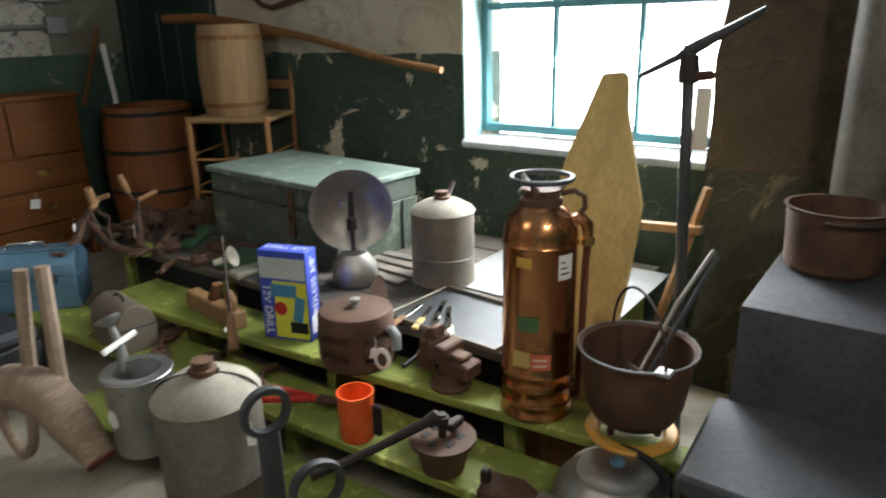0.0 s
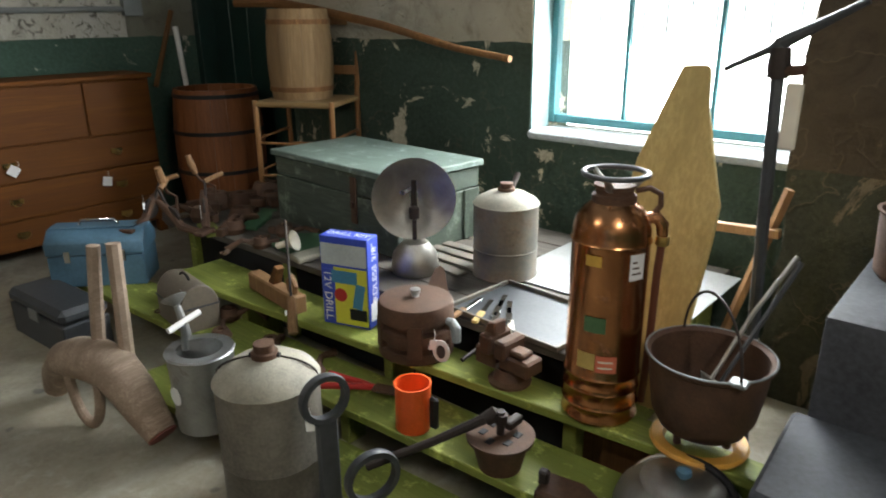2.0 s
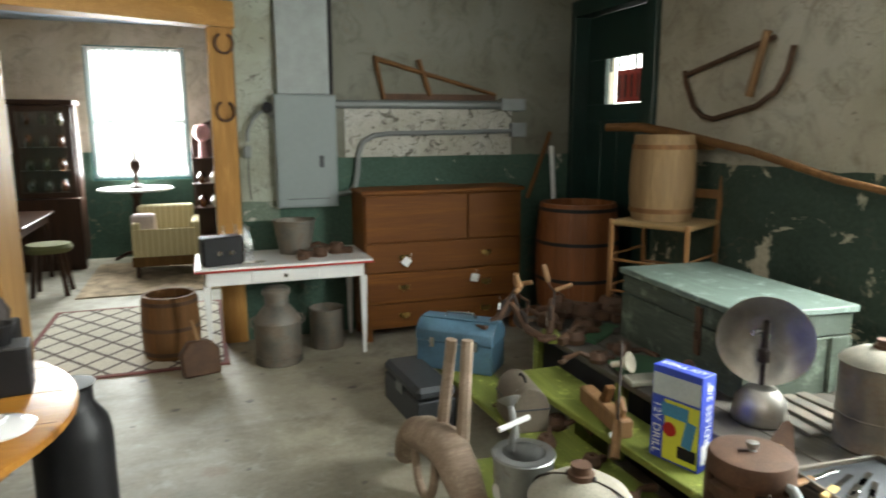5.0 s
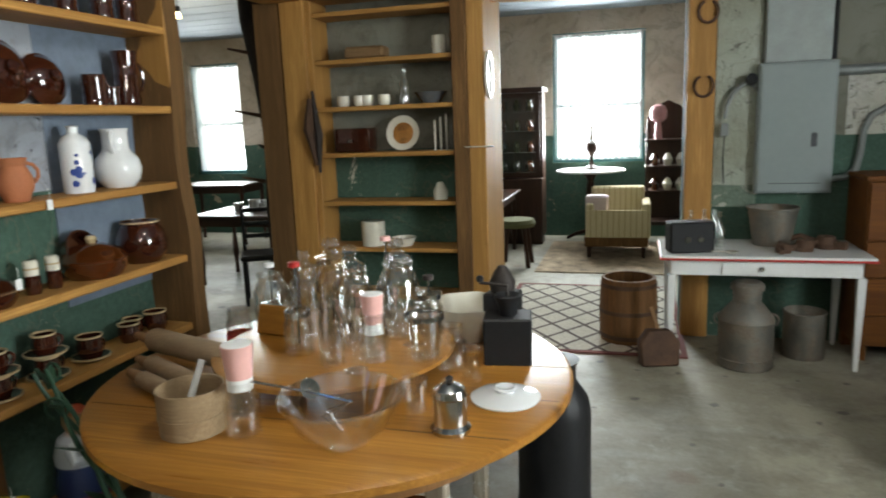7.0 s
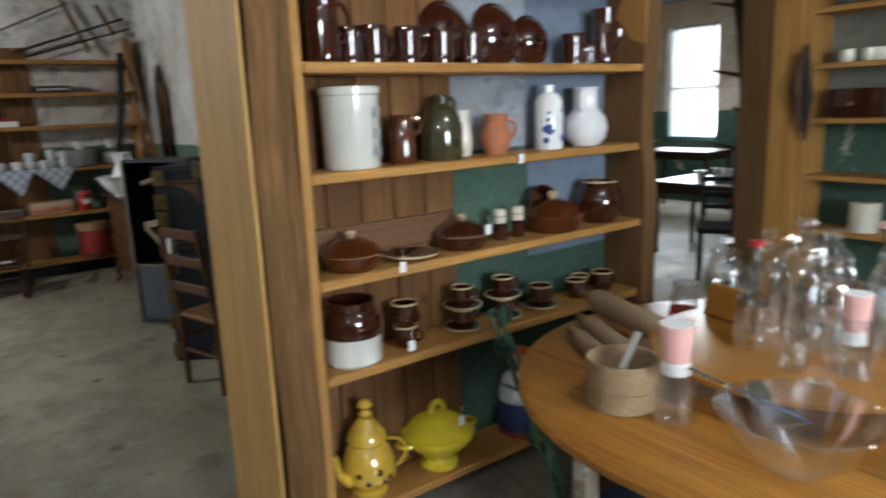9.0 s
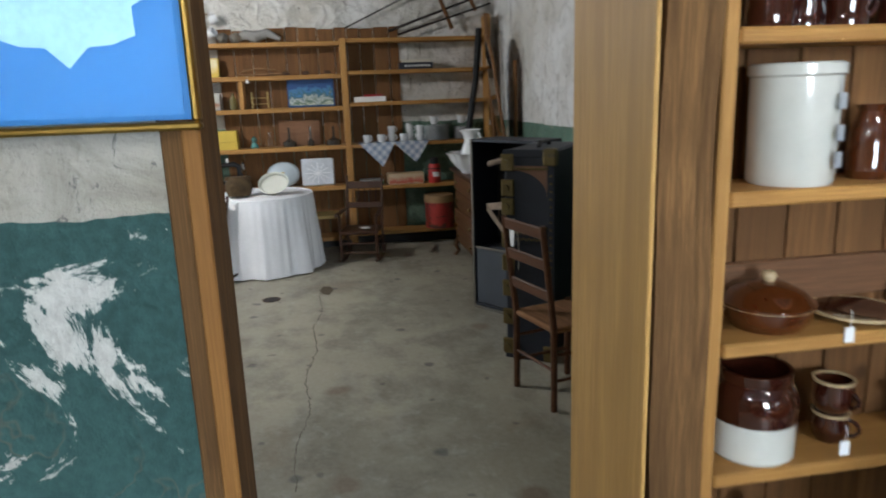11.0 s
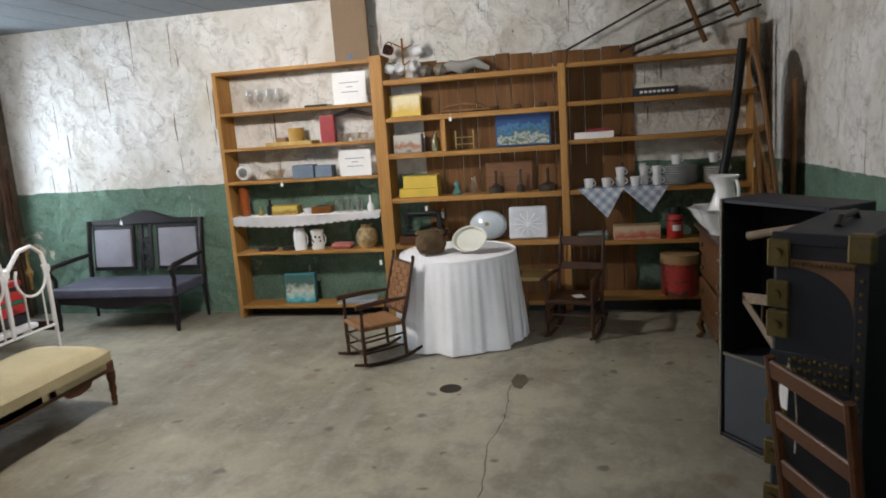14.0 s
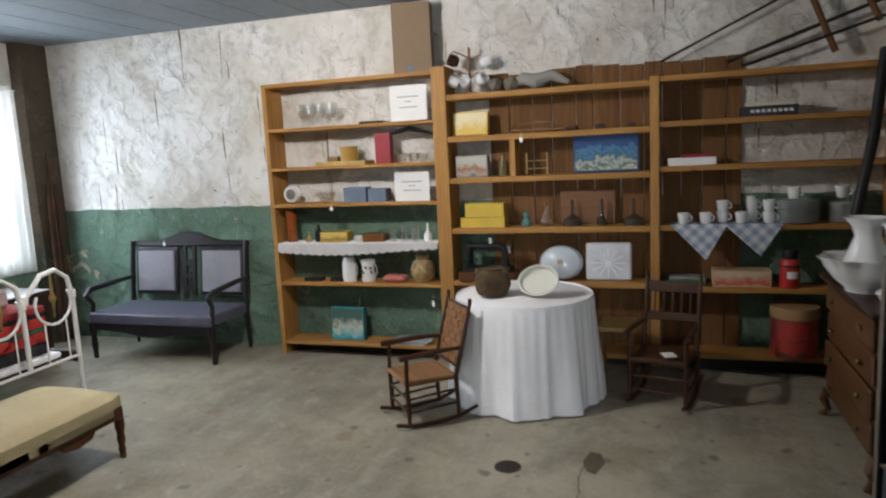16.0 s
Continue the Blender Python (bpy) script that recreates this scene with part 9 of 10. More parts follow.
part("top", box((-0.54, -0.33, 0.861), (0.54, 0.31, 0.89), 0.008), M_DARKWOOD, od)
for i in range(4):
    d = part("drawer", box((-0.46, -0.29 - 0.012 * (i % 2), 0.16 + 0.175 * i), (0.46, -0.268, 0.32 + 0.175 * i), 0.012), M_OAKDARK, od)
    for x in (-0.3, 0.3):
        part("knob", lathe([(0, 0), (0.01, 0), (0.018, 0.014), (0.01, 0.022), (0, 0.024)], 10, pose(x, -0.3, 0.24 + 0.175 * i, 90, 0, 0)), M_OLDBRASS, d)
for x in (-0.48, 0.48):
    for y in (-0.27, 0.27):
        part("leg", tube([(x, y, 0.16), (x * 1.04, y * 1.08, 0.1), (x * 0.98, y, 0.05), (x * 1.06, y * 1.12, 0.0)], [0.03, 0.026, 0.018, 0.02], 10), M_OAKDARK, od)
ew = thing("ewer_and_basin", (-7.66, -3.51, 0.89), 0, "white ironstone pitcher standing in its wash basin", "wash set")
part("basin", lathe([(0, 0), (0.10, 0), (0.105, 0.02), (0.16, 0.07), (0.19, 0.13), (0.205, 0.165), (0.225, 0.18), (0.228, 0.186), (0.2, 0.178), (0.16, 0.09), (0.09, 0.03), (0, 0.025)], 48, None, lambda a, z: 1 + (0.07 * math.cos(8 * a) if z > 0.1 else 0)), M_CHINA, ew)
part("pitcher", lathe([(0, 0.026), (0.075, 0.026), (0.11, 0.08), (0.115, 0.15), (0.085, 0.23), (0.062, 0.29), (0.066, 0.345), (0.095, 0.39), (0.09, 0.393), (0.056, 0.345), (0, 0.24)], 36, None, lambda a, z: 1 + (0.22 * max(0, math.cos(a + 2.2)) if z > 0.32 else 0.03 * math.cos(6 * a))), M_CHINA, ew)
part("handle", tube(arc((0.095, 0.05, 0.26), 0.08, -80, 110, 12, "xz", 1.3), 0.011, 8), M_CHINA, ew)
sb = thing("soap_dish", (-7.4, -3.45, 0.89), 0, "white ironstone covered dish", "dish")
part("dish", lathe([(0, 0), (0.06, 0), (0.085, 0.04), (0.06, 0.06), (0.02, 0.075), (0, 0.085)], 28), M_CHINA, sb)
wh = thing("wicker_hat_box", (-8.4, -3.38, 0.66), 0, "round tan straw box on the shelf end", "box")
part("drum", lathe([(0, 0.0), (0.11, 0.0), (0.115, 0.03), (0.11, 0.15), (0.12, 0.155), (0.12, 0.18), (0, 0.185)], 30), M_WOVEN, wh)
wh.location = (-8.32, -3.3, 0.89)
mr = thing("arched_mirror", (-8.3, -3.1, 0.89), 0, "tall arched dressing mirror in an oak frame", "mirror")
outer = [(0.3, 0.15)] + [(0.3 * math.cos(radians(a)), 0.85 + 0.42 * math.sin(radians(a))) for a in range(0, 181, 12)] + [(-0.3, 0.15)]
inner = [(0.25, 0.19)] + [(0.25 * math.cos(radians(a)), 0.85 + 0.36 * math.sin(radians(a))) for a in range(0, 181, 12)] + [(-0.25, 0.19)]
mm = pose(0.12, 0.05, 0, 8, 0, -8) @ pose(0, 0, 0, 90, 0, 0)
part("frame", slab(outer, -0.012, 0.012, 0.004, mm), M_OAK, mr)
part("glass", slab(inner, 0.013, 0.017, 0, mm), metal("old_mirror", (0.7, 0.72, 0.72), 0.05), mr)
part("stand_post", rod((-0.33, 0.06, 0.0), (-0.36, -0.02, 1.5), 0.025), M_OAK, mr)
part("stand_post", rod((0.31, 0.1, 0.0), (0.33, 0.1, 1.0), 0.02), M_OAK, mr)
put("black_tube", tube([(-8.58, -3.36, 1.13), (-8.68, -3.24, 1.7), (-8.76, -3.17, 2.25)], 0.035, 12), M_BLACK, (0, 0, 0), "black cardboard tube leaning in the corner", "tube")
price_tag(-8.0, -3.25, 1.35, 0)
lm = thing("wooden_frame_rods", (-8.98, -3.8, 2.3), 0, "long dark rods and bars of an old loom hung high", "loom part")
for a, b, r in [((-8.97, -4.55, 2.30), (-8.97, -3.55, 2.76), 0.009), ((-8.95, -4.1, 2.26), (-8.95, -3.05, 2.62), 0.013), ((-8.93, -4.0, 2.22), (-8.93, -3.0, 2.52), 0.011)]:
    wpart("rod", rod(a, b, r), M_IRON, lm)
for a, b in [((-8.96, -3.62, 2.78), (-8.94, -3.42, 2.27)), ((-8.96, -3.3, 2.75), (-8.94, -3.16, 2.45))]:
    wpart("crossbar", rod(a, b, 0.022), M_OLDBOARD, lm)

# ---- bric-a-brac on the bookcases ----
XI = -8.9


def bx3(name, y0, y1, z, h, d, mat, label, cat, x=XI, rz=0, bev=0.003, group=""):
    return put(name, box((-d / 2, -(y1 - y0) / 2, 0), (d / 2, (y1 - y0) / 2, h), bev), mat, (x, (y0 + y1) / 2, z), label, cat, group, rz)


def rev(name, y, z, prof, mat, label, cat, x=XI, group="", seg=22, handle=None):
    ob = thing(name, (x, y, z), 0, label, cat, group)
    part("body", lathe(prof, seg), mat, ob)
    if handle:
        r, h0, h1, o = handle
        side_handle(r, h0, h1, o, mat, 70, 0.005)(ob)
    return ob


def printed_box(name, y0, y1, z, h, d, base, blotch, label, cat, x=XI, rz=0, tilt=0):
    """A printed carton: plain box with a picture panel of blurred colours."""
    m = Mat("picture_print", 0.5)
    v = m.coords()
    n1 = m.noise(v, 9, 5, 0.6, 0.5)
    sz = m.n("SeparateXYZ")
    m.l(v, sz.inputs[0])
    mz = m.n("MapRange")
    mz.inputs["From Max"].default_value, mz.inputs["To Min"].default_value, mz.inputs["To Max"].default_value = h, -0.3, 0.75
    m.l(sz.outputs[2], mz.inputs["Value"])
    ad = m.n("Math")
    m.l(mz.outputs[0], ad.inputs[0])
    m.l(m.noise(v, 14, 4, 0.62, 0.3), ad.inputs[1])
    m.color(m.ramp(ad.outputs[0], [(0.15 + 0.72 * i / max(1, len(blotch) - 1), c) for i, c in enumerate(blotch)]))
    ob = thing(name, (x, (y0 + y1) / 2, z), rz, label, cat)
    w = (y1 - y0) / 2
    t = pose(0, 0, 0, 0, tilt, 0)
    part("carton", box((-d / 2, -w, 0), (d / 2, w, h), 0.003, t), plain("carton_board", base, 0.5), ob)
    part("picture", box((d / 2 + 0.0005, -w * 0.94, h * 0.05), (d / 2 + 0.002, w * 0.94, h * 0.95), 0, t), m.m, ob, "printed picture")
    return ob


def notice(y0, y1, z, h):
    ob = thing("paper_notice", (-8.80, (y0 + y1) / 2, z), 0, "white paper notice with printed lines", "notice", "paper notices")
    w = (y1 - y0) / 2
    part("sheet", box((-0.002, -w, 0), (0.002, w, h)), M_PAPER, ob)
    for k, (a, b) in enumerate([(0.6, 0.66), (0.2, 0.52), (0.5, 0.36)]):
        part("line", box((0.0022, -w * a, h * b), (0.003, w * a, h * b + 0.008)), plain("grey_ink", (0.35, 0.36, 0.42), 0.8), ob)
    return ob


ZL1, ZL2, ZL3, ZL4, ZL5, ZL6 = ZL
notice(-6.62, -6.31, 1.99, 0.275)
notice(-6.62, -6.32, 1.342, 0.235)
GOB = [(0, 0), (0.03, 0), (0.032, 0.004), (0.006, 0.01), (0.005, 0.07), (0.03, 0.1), (0.042, 0.15), (0.04, 0.2), (0.037, 0.2), (0.038, 0.15), (0.026, 0.103), (0, 0.085)]
for y in (-7.48, -7.38, -7.28, -7.18):
    g = rev("wine_glass", y, ZL6, GOB, M_GLASS, "clear stemmed wine glass on the shelf", "glass", group="wine glasses")
bx3("flat_dish", -6.92, -6.7, ZL6, 0.02, 0.16, M_OLIVE, "flat dark oval dish", "dish")
bx3("wooden_board", -7.33, -6.87, ZL5, 0.035, 0.2, M_PLY, "pale wooden game board on the shelf", "board")
rev("wooden_cup", -7.06, ZL5 + 0.035, [(0, 0), (0.07, 0), (0.075, 0.1), (0.082, 0.12), (0.07, 0.12), (0.06, 0.01), (0, 0.01)], plain("ochre_pot", (0.45, 0.27, 0.06), 0.5), "ochre mug on a wooden board", "mug", handle=(0.072, 0.02, 0.09, 0.035))
bx3("small_roll", -7.25, -7.15, ZL5 + 0.035, 0.04, 0.08, M_TOOLWOOD, "small wooden roller standing on a shelf", "roller")
bx3("red_case", -6.80, -6.67, ZL5, 0.25, 0.1, M_WINE, "narrow wine red case standing up", "case", rz=6)
put("black_umbrella", tube([(-8.9, -6.66, 1.9), (-8.9, -6.5, 1.93), (-8.88, -6.3, 1.88)], [0.015, 0.022, 0.012], 8), M_BLACK, (0, 0, 0), "folded black umbrella lying on a case", "umbrella")
for y in (-6.58, -6.48, -6.4):
    g = rev("glass_bowl", y, ZL5, [(0, 0), (0.03, 0), (0.055, 0.05), (0.06, 0.075), (0.055, 0.075), (0.03, 0.01), (0, 0.008)], M_GLASS, "small pressed glass bowl", "bowl", group="pressed glass bowls")
ck2 = thing("mantel_clock", (-8.9, -7.63, ZL4), 90, "round pressed glass clock", "clock")
part("case", lathe([(0, 0), (0.07, 0), (0.08, 0.02), (0.07, 0.05), (0, 0.05)], 28, pose(0, 0.02, 0.082, 90, 0, 0)), M_CHINA, ck2)
part("dial", cyl(0.045, 0, 0.003, 24, None, pose(0, -0.031, 0.082, 90, 0, 0)), M_GALV, ck2)
rev("glass_bowl", -7.3, ZL4, [(0, 0), (0.05, 0), (0.1, 0.09), (0.095, 0.09), (0.045, 0.012), (0, 0.01)], M_GLASS, "clear glass serving bowl", "bowl")
M_BBOX = plain("slate_blue_card", (0.14, 0.19, 0.26), 0.6)
bx3("blue_box", -7.11, -6.90, ZL4, 0.125, 0.12, M_BBOX, "slate blue cardboard box", "box")
bx3("blue_box", -6.885, -6.72, ZL4, 0.11, 0.12, M_BBOX, "small slate blue cardboard box", "box")
price_tag(-8.78, -7.2, ZL4 - 0.01, 90)
lc = thing("lace_runner", (-8.9, -7.0, ZL3), 0, "white crocheted lace runner over the shelf edge", "lace")
wpart("runner", box((-9.0, -7.74, ZL3 + 0.001), (-8.775, -6.27, ZL3 + 0.006)), M_CLOTH, lc)
bm = bmesh.new()
n = 90
tp = [bm.verts.new((-8.777, -7.74 + 1.47 * i / n, ZL3 + 0.006)) for i in range(n + 1)]
bt_ = [bm.verts.new((-8.770 - 0.004 * math.sin(i), -7.74 + 1.47 * i / n, ZL3 - 0.062 - 0.014 * abs(math.sin(i * 0.7)) - 0.025 * math.sin(i * 0.05))) for i in range(n + 1)]
for i in range(n):
    bm.faces.new((tp[i], tp[i + 1], bt_[i + 1], bt_[i]))
bmesh.ops.solidify(bm, geom=bm.faces[:], thickness=0.003)
wpart("scalloped_edge", bm, M_CLOTH, lc)
Zr = ZL3 + 0.007
rev("amber_vase", -7.66, Zr, [(0, 0), (0.045, 0), (0.05, 0.01), (0.042, 0.1), (0.05, 0.28), (0.044, 0.28), (0, 0.02)], glaze("amber_glass", (0.32, 0.08, 0.02)), "tall amber glass vase", "vase")
rev("dark_bottle", -7.40, Zr, [(0, 0), (0.035, 0), (0.035, 0.08), (0.012, 0.11), (0.012, 0.15), (0, 0.152)], M_BLACK, "small dark bottle standing on a shelf", "bottle")
rev("brass_bell", -7.50, Zr, [(0, 0), (0.03, 0), (0.02, 0.04), (0.008, 0.06), (0.012, 0.08), (0, 0.09)], M_BRASS, "small brass bell standing on a shelf", "bell")
printed_box("tin_box", -7.36, -7.10, Zr, 0.09, 0.12, (0.4, 0.27, 0.04), [(0.5, 0.35, 0.05), (0.25, 0.12, 0.02), (0.55, 0.42, 0.1)], "yellow printed tobacco tin", "tin")
bx3("brass_box", -6.96, -6.77, Zr, 0.065, 0.12, plain("copper_brown", (0.28, 0.11, 0.03), 0.35, 0.5), "low copper-brown box standing on a shelf", "box")
rev("gravy_cup", -7.02, Zr, [(0, 0), (0.025, 0), (0.045, 0.03), (0.045, 0.05), (0.04, 0.05), (0, 0.01)], M_CHINA, "small white cup standing on a shelf", "cup")
for y in (-6.7, -6.6, -6.5):
    rev("glass_tumbler", y, Zr, [(0, 0), (0.035, 0), (0.042, 0.13), (0.038, 0.13), (0.032, 0.01), (0, 0.01)], M_GLASS, "clear glass tumbler standing on a shelf", "glass", group="glass tumblers")
rev("bud_vase", -6.39, Zr, [(0, 0), (0.035, 0), (0.035, 0.05), (0.01, 0.09), (0.008, 0.15), (0, 0.15)], M_CHINA, "small white bud vase", "vase")
rev("white_thermos", -7.13, ZL2, [(0, 0), (0.062, 0), (0.062, 0.16), (0.05, 0.19), (0.045, 0.21), (0, 0.215)], M_CHINA, "white lidded coffee server", "server", handle=(0.06, 0.04, 0.17, 0.04))
pt = rev("pitcher", -6.95, ZL2, [(0, 0), (0.06, 0), (0.062, 0.02), (0.055, 0.13), (0.068, 0.185), (0.062, 0.185), (0.05, 0.13), (0, 0.02)], M_CHINA, "white pitcher with floral print", "pitcher", handle=(0.06, 0.04, 0.16, 0.04))
for i in range(7):
    a, z = R.uniform(-60, 50), R.uniform(0.03, 0.14)
    part("leaf_print", lathe([(0, 0), (0.012, 0), (0, 0.002)], 6, pose(0.062 * math.cos(radians(a)), 0.062 * math.sin(radians(a)), z, 0, 90, a)), M_OLIVE, pt)
bx3("pink_dish", -6.80, -6.6, ZL2, 0.055, 0.13, plain("rose_pink", (0.5, 0.16, 0.15), 0.4), "pink covered butter dish", "dish", bev=0.02)
vz = rev("globe_vase", -6.45, ZL2, [(0, 0), (0.06, 0), (0.1, 0.06), (0.105, 0.11), (0.08, 0.17), (0.05, 0.19), (0.055, 0.23), (0.048, 0.23), (0, 0.15)], plain("brown_ivory_pattern", (0.34, 0.24, 0.11), 0.35, 0, 0.7, 60), "round vase with brown and ivory pattern", "vase")
for y in (-7.55, -7.3):
    bx3("dark_tool", y, y + 0.16, ZL2, 0.03, 0.1, M_IRON, "dark flat iron tool", "tool", group="dark tools on the shelf")
printed_box("puzzle_box", -7.33, -7.02, ZL1, 0.29, 0.06, (0.05, 0.25, 0.3), [(0.02, 0.18, 0.24), (0.1, 0.4, 0.45), (0.5, 0.5, 0.42), (0.05, 0.12, 0.1)], "aqua jigsaw box with a ship picture", "box", tilt=-5)
for i in range(3):
    printed_box("magazine", -6.78 + 0.04 * i, -6.44 + 0.02 * i, ZL1 + 0.013 * i, 0.011, 0.2, (0.3, 0.33, 0.36), [(0.2, 0.22, 0.28), (0.5, 0.52, 0.55)], "magazine lying in a small stack", "magazine", rz=6 * i)
cbx = thing("cardboard_box", (-8.93, -6.44, 2.363), 0, "tall brown cardboard box standing on the bookcase", "box")
part("box", box((-0.11, -0.16, 0), (0.07, 0.15, 0.545), 0.004, pose(0, 0, 0, 0, 0, 12)), M_CARDBOARD, cbx)
part("flap_seam", box((0.0695, -0.05, 0.01), (0.0712, 0.0, 0.06), 0, pose(0, 0, 0, 0, 0, 12)), M_BBOX, cbx, "torn blue label")
# middle bookcase
ZM1, ZM2, ZM3, ZM4, ZM5, ZM6 = ZM
mt = thing("mug_tree", (-8.92, -5.98, ZM6), 0, "wooden mug tree with hanging white and brown mugs", "mug tree")
part("stem", rod((0, 0, 0), (0, 0, 0.36), 0.01), M_OAK, mt)
part("foot", cyl(0.06, 0, 0.015, 18), M_OAK, mt)
for i, (a, z, c) in enumerate([(-60, 0.28, M_BRICKGLAZE), (60, 0.12, M_CHINA), (0, 0.1, M_CHINA), (-80, 0.12, M_CHINA), (100, 0.26, M_CHINA)]):
    k = Matrix.Translation((0.08 * math.cos(radians(a)), 0.08 * math.sin(radians(a)), z))
    mg_ = thing("mug", (-8.92 + 0.09 * math.cos(radians(a)), -5.98 + 0.09 * math.sin(radians(a)), ZM6 + z - 0.03), a, "pottery mug hanging on a mug tree", "mug", "mugs on the tree")
    part("cup", lathe(MUG, 18, pose(0, 0, 0, 0, 70, 0)), c, mg_)
    part("handle", tube(arc((0.03, 0, 0.055), 0.025, 0, 180, 8), 0.005, 6), c, mg_)
    part("peg", rod((0, 0, z), (0.09 * math.cos(radians(a)), 0.09 * math.sin(radians(a)), z + 0.04), 0.006), M_OAK, mt)
put("bell_jars", join(*[lathe([(0, 0), (0.05, 0), (0.06, 0.05), (0.02, 0.1), (0, 0.1)], 16, pose(0, y, 0.04, 70, 0, 20)) for y in (0, 0.13)]), M_GALV_OLD, (-8.92, -5.74, ZM6), "grey tin cups lying on the top shelf", "cups")
put("driftwood", tube([(0, -0.25, 0.03), (0, -0.1, 0.09), (0.02, 0.0, 0.06), (0, 0.12, 0.1), (0, 0.24, 0.04)], [0.02, 0.05, 0.06, 0.045, 0.02], 10), plain("grey_driftwood", (0.3, 0.29, 0.27), 0.9), (-8.93, -5.45, ZM6), "grey driftwood lump on the bookcase", "driftwood")
printed_box("game_box", -6.13, -5.84, ZM5, 0.19, 0.05, (0.6, 0.4, 0.03), [(0.65, 0.45, 0.04), (0.62, 0.42, 0.05), (0.7, 0.62, 0.35)], "yellow and white flat carton standing up", "box", tilt=-6)
put("wooden_bow", tube([(0, -0.22, 0.02), (0, -0.15, 0.06), (0, 0.0, 0.075), (0, 0.15, 0.06), (0, 0.22, 0.02), (0, 0.1, 0.018), (0, -0.1, 0.018)], 0.01, 8, True), M_TOOLWOOD, (-8.86, -5.44, ZM5), "small bow-shaped wooden tool", "tool")
for y in (-0.35, -0.2, 0, 0.22):
    put("small_iron", cbox((0, 0, 0.02), (0.06, 0.07, 0.04), 0.01), M_RUSTIRON, (-8.92, -4.98 + y, ZM5), "small dark iron piece on the shelf", "ironwork", "small irons in a row")
price_tag(-8.78, -5.56, ZM5 - 0.02, 90)
printed_box("jar_game", -6.11, -5.85, ZM4, 0.17, 0.08, (0.25, 0.25, 0.22), [(0.1, 0.12, 0.15), (0.4, 0.36, 0.3), (0.3, 0.12, 0.06), (0.45, 0.45, 0.4)], "small printed picture carton", "box")
rev("amber_bottle", -5.73, ZM4, [(0, 0), (0.04, 0), (0.042, 0.1), (0.015, 0.14), (0.015, 0.17), (0, 0.17)], glaze("olive_bottle", (0.12, 0.10, 0.03)), "small olive bottle with a label", "bottle")
rk = thing("toy_rack", (-8.88, -5.46, ZM4), 0, "small white wire doll rack", "rack")
for y in (-0.08, 0.08):
    part("upright", rod((0, y, 0), (0, y, 0.17), 0.006), M_PLY, rk)
for z in (0.05, 0.11):
    part("bar", rod((0, -0.08, z), (0, 0.08, z), 0.004), M_PLY, rk)
printed_box("puzzle_box", -5.18, -4.70, ZM4, 0.31, 0.07, (0.015, 0.06, 0.18), [(0.12, 0.2, 0.08), (0.5, 0.5, 0.4), (0.04, 0.10, 0.06), (0.42, 0.44, 0.4), (0.02, 0.09, 0.12), (0.05, 0.18, 0.36), (0.012, 0.06, 0.2)], "jigsaw puzzle box with a coastal village picture", "box", tilt=-8)
put("yellow_carton", join(box((-0.08, -0.18, 0), (0.08, 0.18, 0.08), 0.003), box((-0.075, -0.14, 0.082), (0.075, 0.175, 0.19), 0.003)), M_YCARD, (-8.9, -5.9, ZM3), "stacked yellow cardboard cartons", "boxes")
rev("teal_figure", -5.56, ZM3, [(0, 0), (0.04, 0), (0.045, 0.02), (0.02, 0.06), (0.03, 0.1), (0, 0.13)], glaze("teal_glass", (0.12, 0.3, 0.28)), "small teal glass ornament", "ornament")
rev("glass_figure", -5.40, ZM3, [(0, 0), (0.05, 0), (0.06, 0.04), (0.03, 0.1), (0.02, 0.16), (0, 0.17)], M_GLASS, "clear glass cruet ornament", "ornament")
bx3("wood_panel", -5.30, -4.88, ZM3, 0.27, 0.03, wood("plain_brown_panel", (0.2, 0.09, 0.04), (0.32, 0.16, 0.08), "y", 0.6), "plain brown wooden panel standing at the back", "panel", x=-8.98)
for y, r in ((-5.2, 0.07), (-4.98, 0.035), (-4.74, 0.08)):
    rev("oil_lamp", y, ZM3, [(0, 0), (r, 0), (r, 0.05), (r * 0.4, 0.07), (0.012, 0.09), (0.012, 0.2), (0, 0.2)], glaze("smoky_glass", (0.06, 0.05, 0.04)), "small smoky glass lamp base", "lamp", group="small lamp bases")
sm = thing("sewing_machine", (-8.86, -5.87, ZM2 + 0.075), 90, "black hand sewing machine with wheel", "sewing machine")
part("bed", box((-0.2, -0.085, 0), (0.2, 0.085, 0.03), 0.01), M_BLACK, sm)
part("base", box((-0.23, -0.1, -0.075), (0.23, 0.1, -0.001), 0.006), M_WALNUT, sm, "brown wooden base")
part("arm", tube([(0.14, 0, 0.02), (0.138, 0, 0.1), (0.13, 0, 0.17), (0.09, 0, 0.2), (-0.06, 0, 0.19), (-0.16, 0, 0.2)], [0.042, 0.026, 0.026, 0.028, 0.021, 0.024], 14), M_BLACK, sm)
part("head", join(cyl(0.024, 0.1, 0.225, 12, None, pose(-0.165, 0, 0)), cyl(0.006, 0.03, 0.12, 8, None, pose(-0.165, 0, 0))), M_BLACK, sm)
part("wheel", lathe([(0.015, 0), (0.06, 0), (0.065, 0.012), (0.06, 0.024), (0.015, 0.024), (0.015, 0)], 24, pose(0.17, 0, 0.18, 0, 90, 0)), M_CHROME, sm)
part("spool", cyl(0.013, 0.21, 0.26, 10, None, pose(0.02, 0, 0)), M_PAPER, sm)
gs = thing("milk_glass_globe", (-8.88, -5.29, ZM2), 0, "round white milk glass lamp shade lying on its side", "lamp shade")
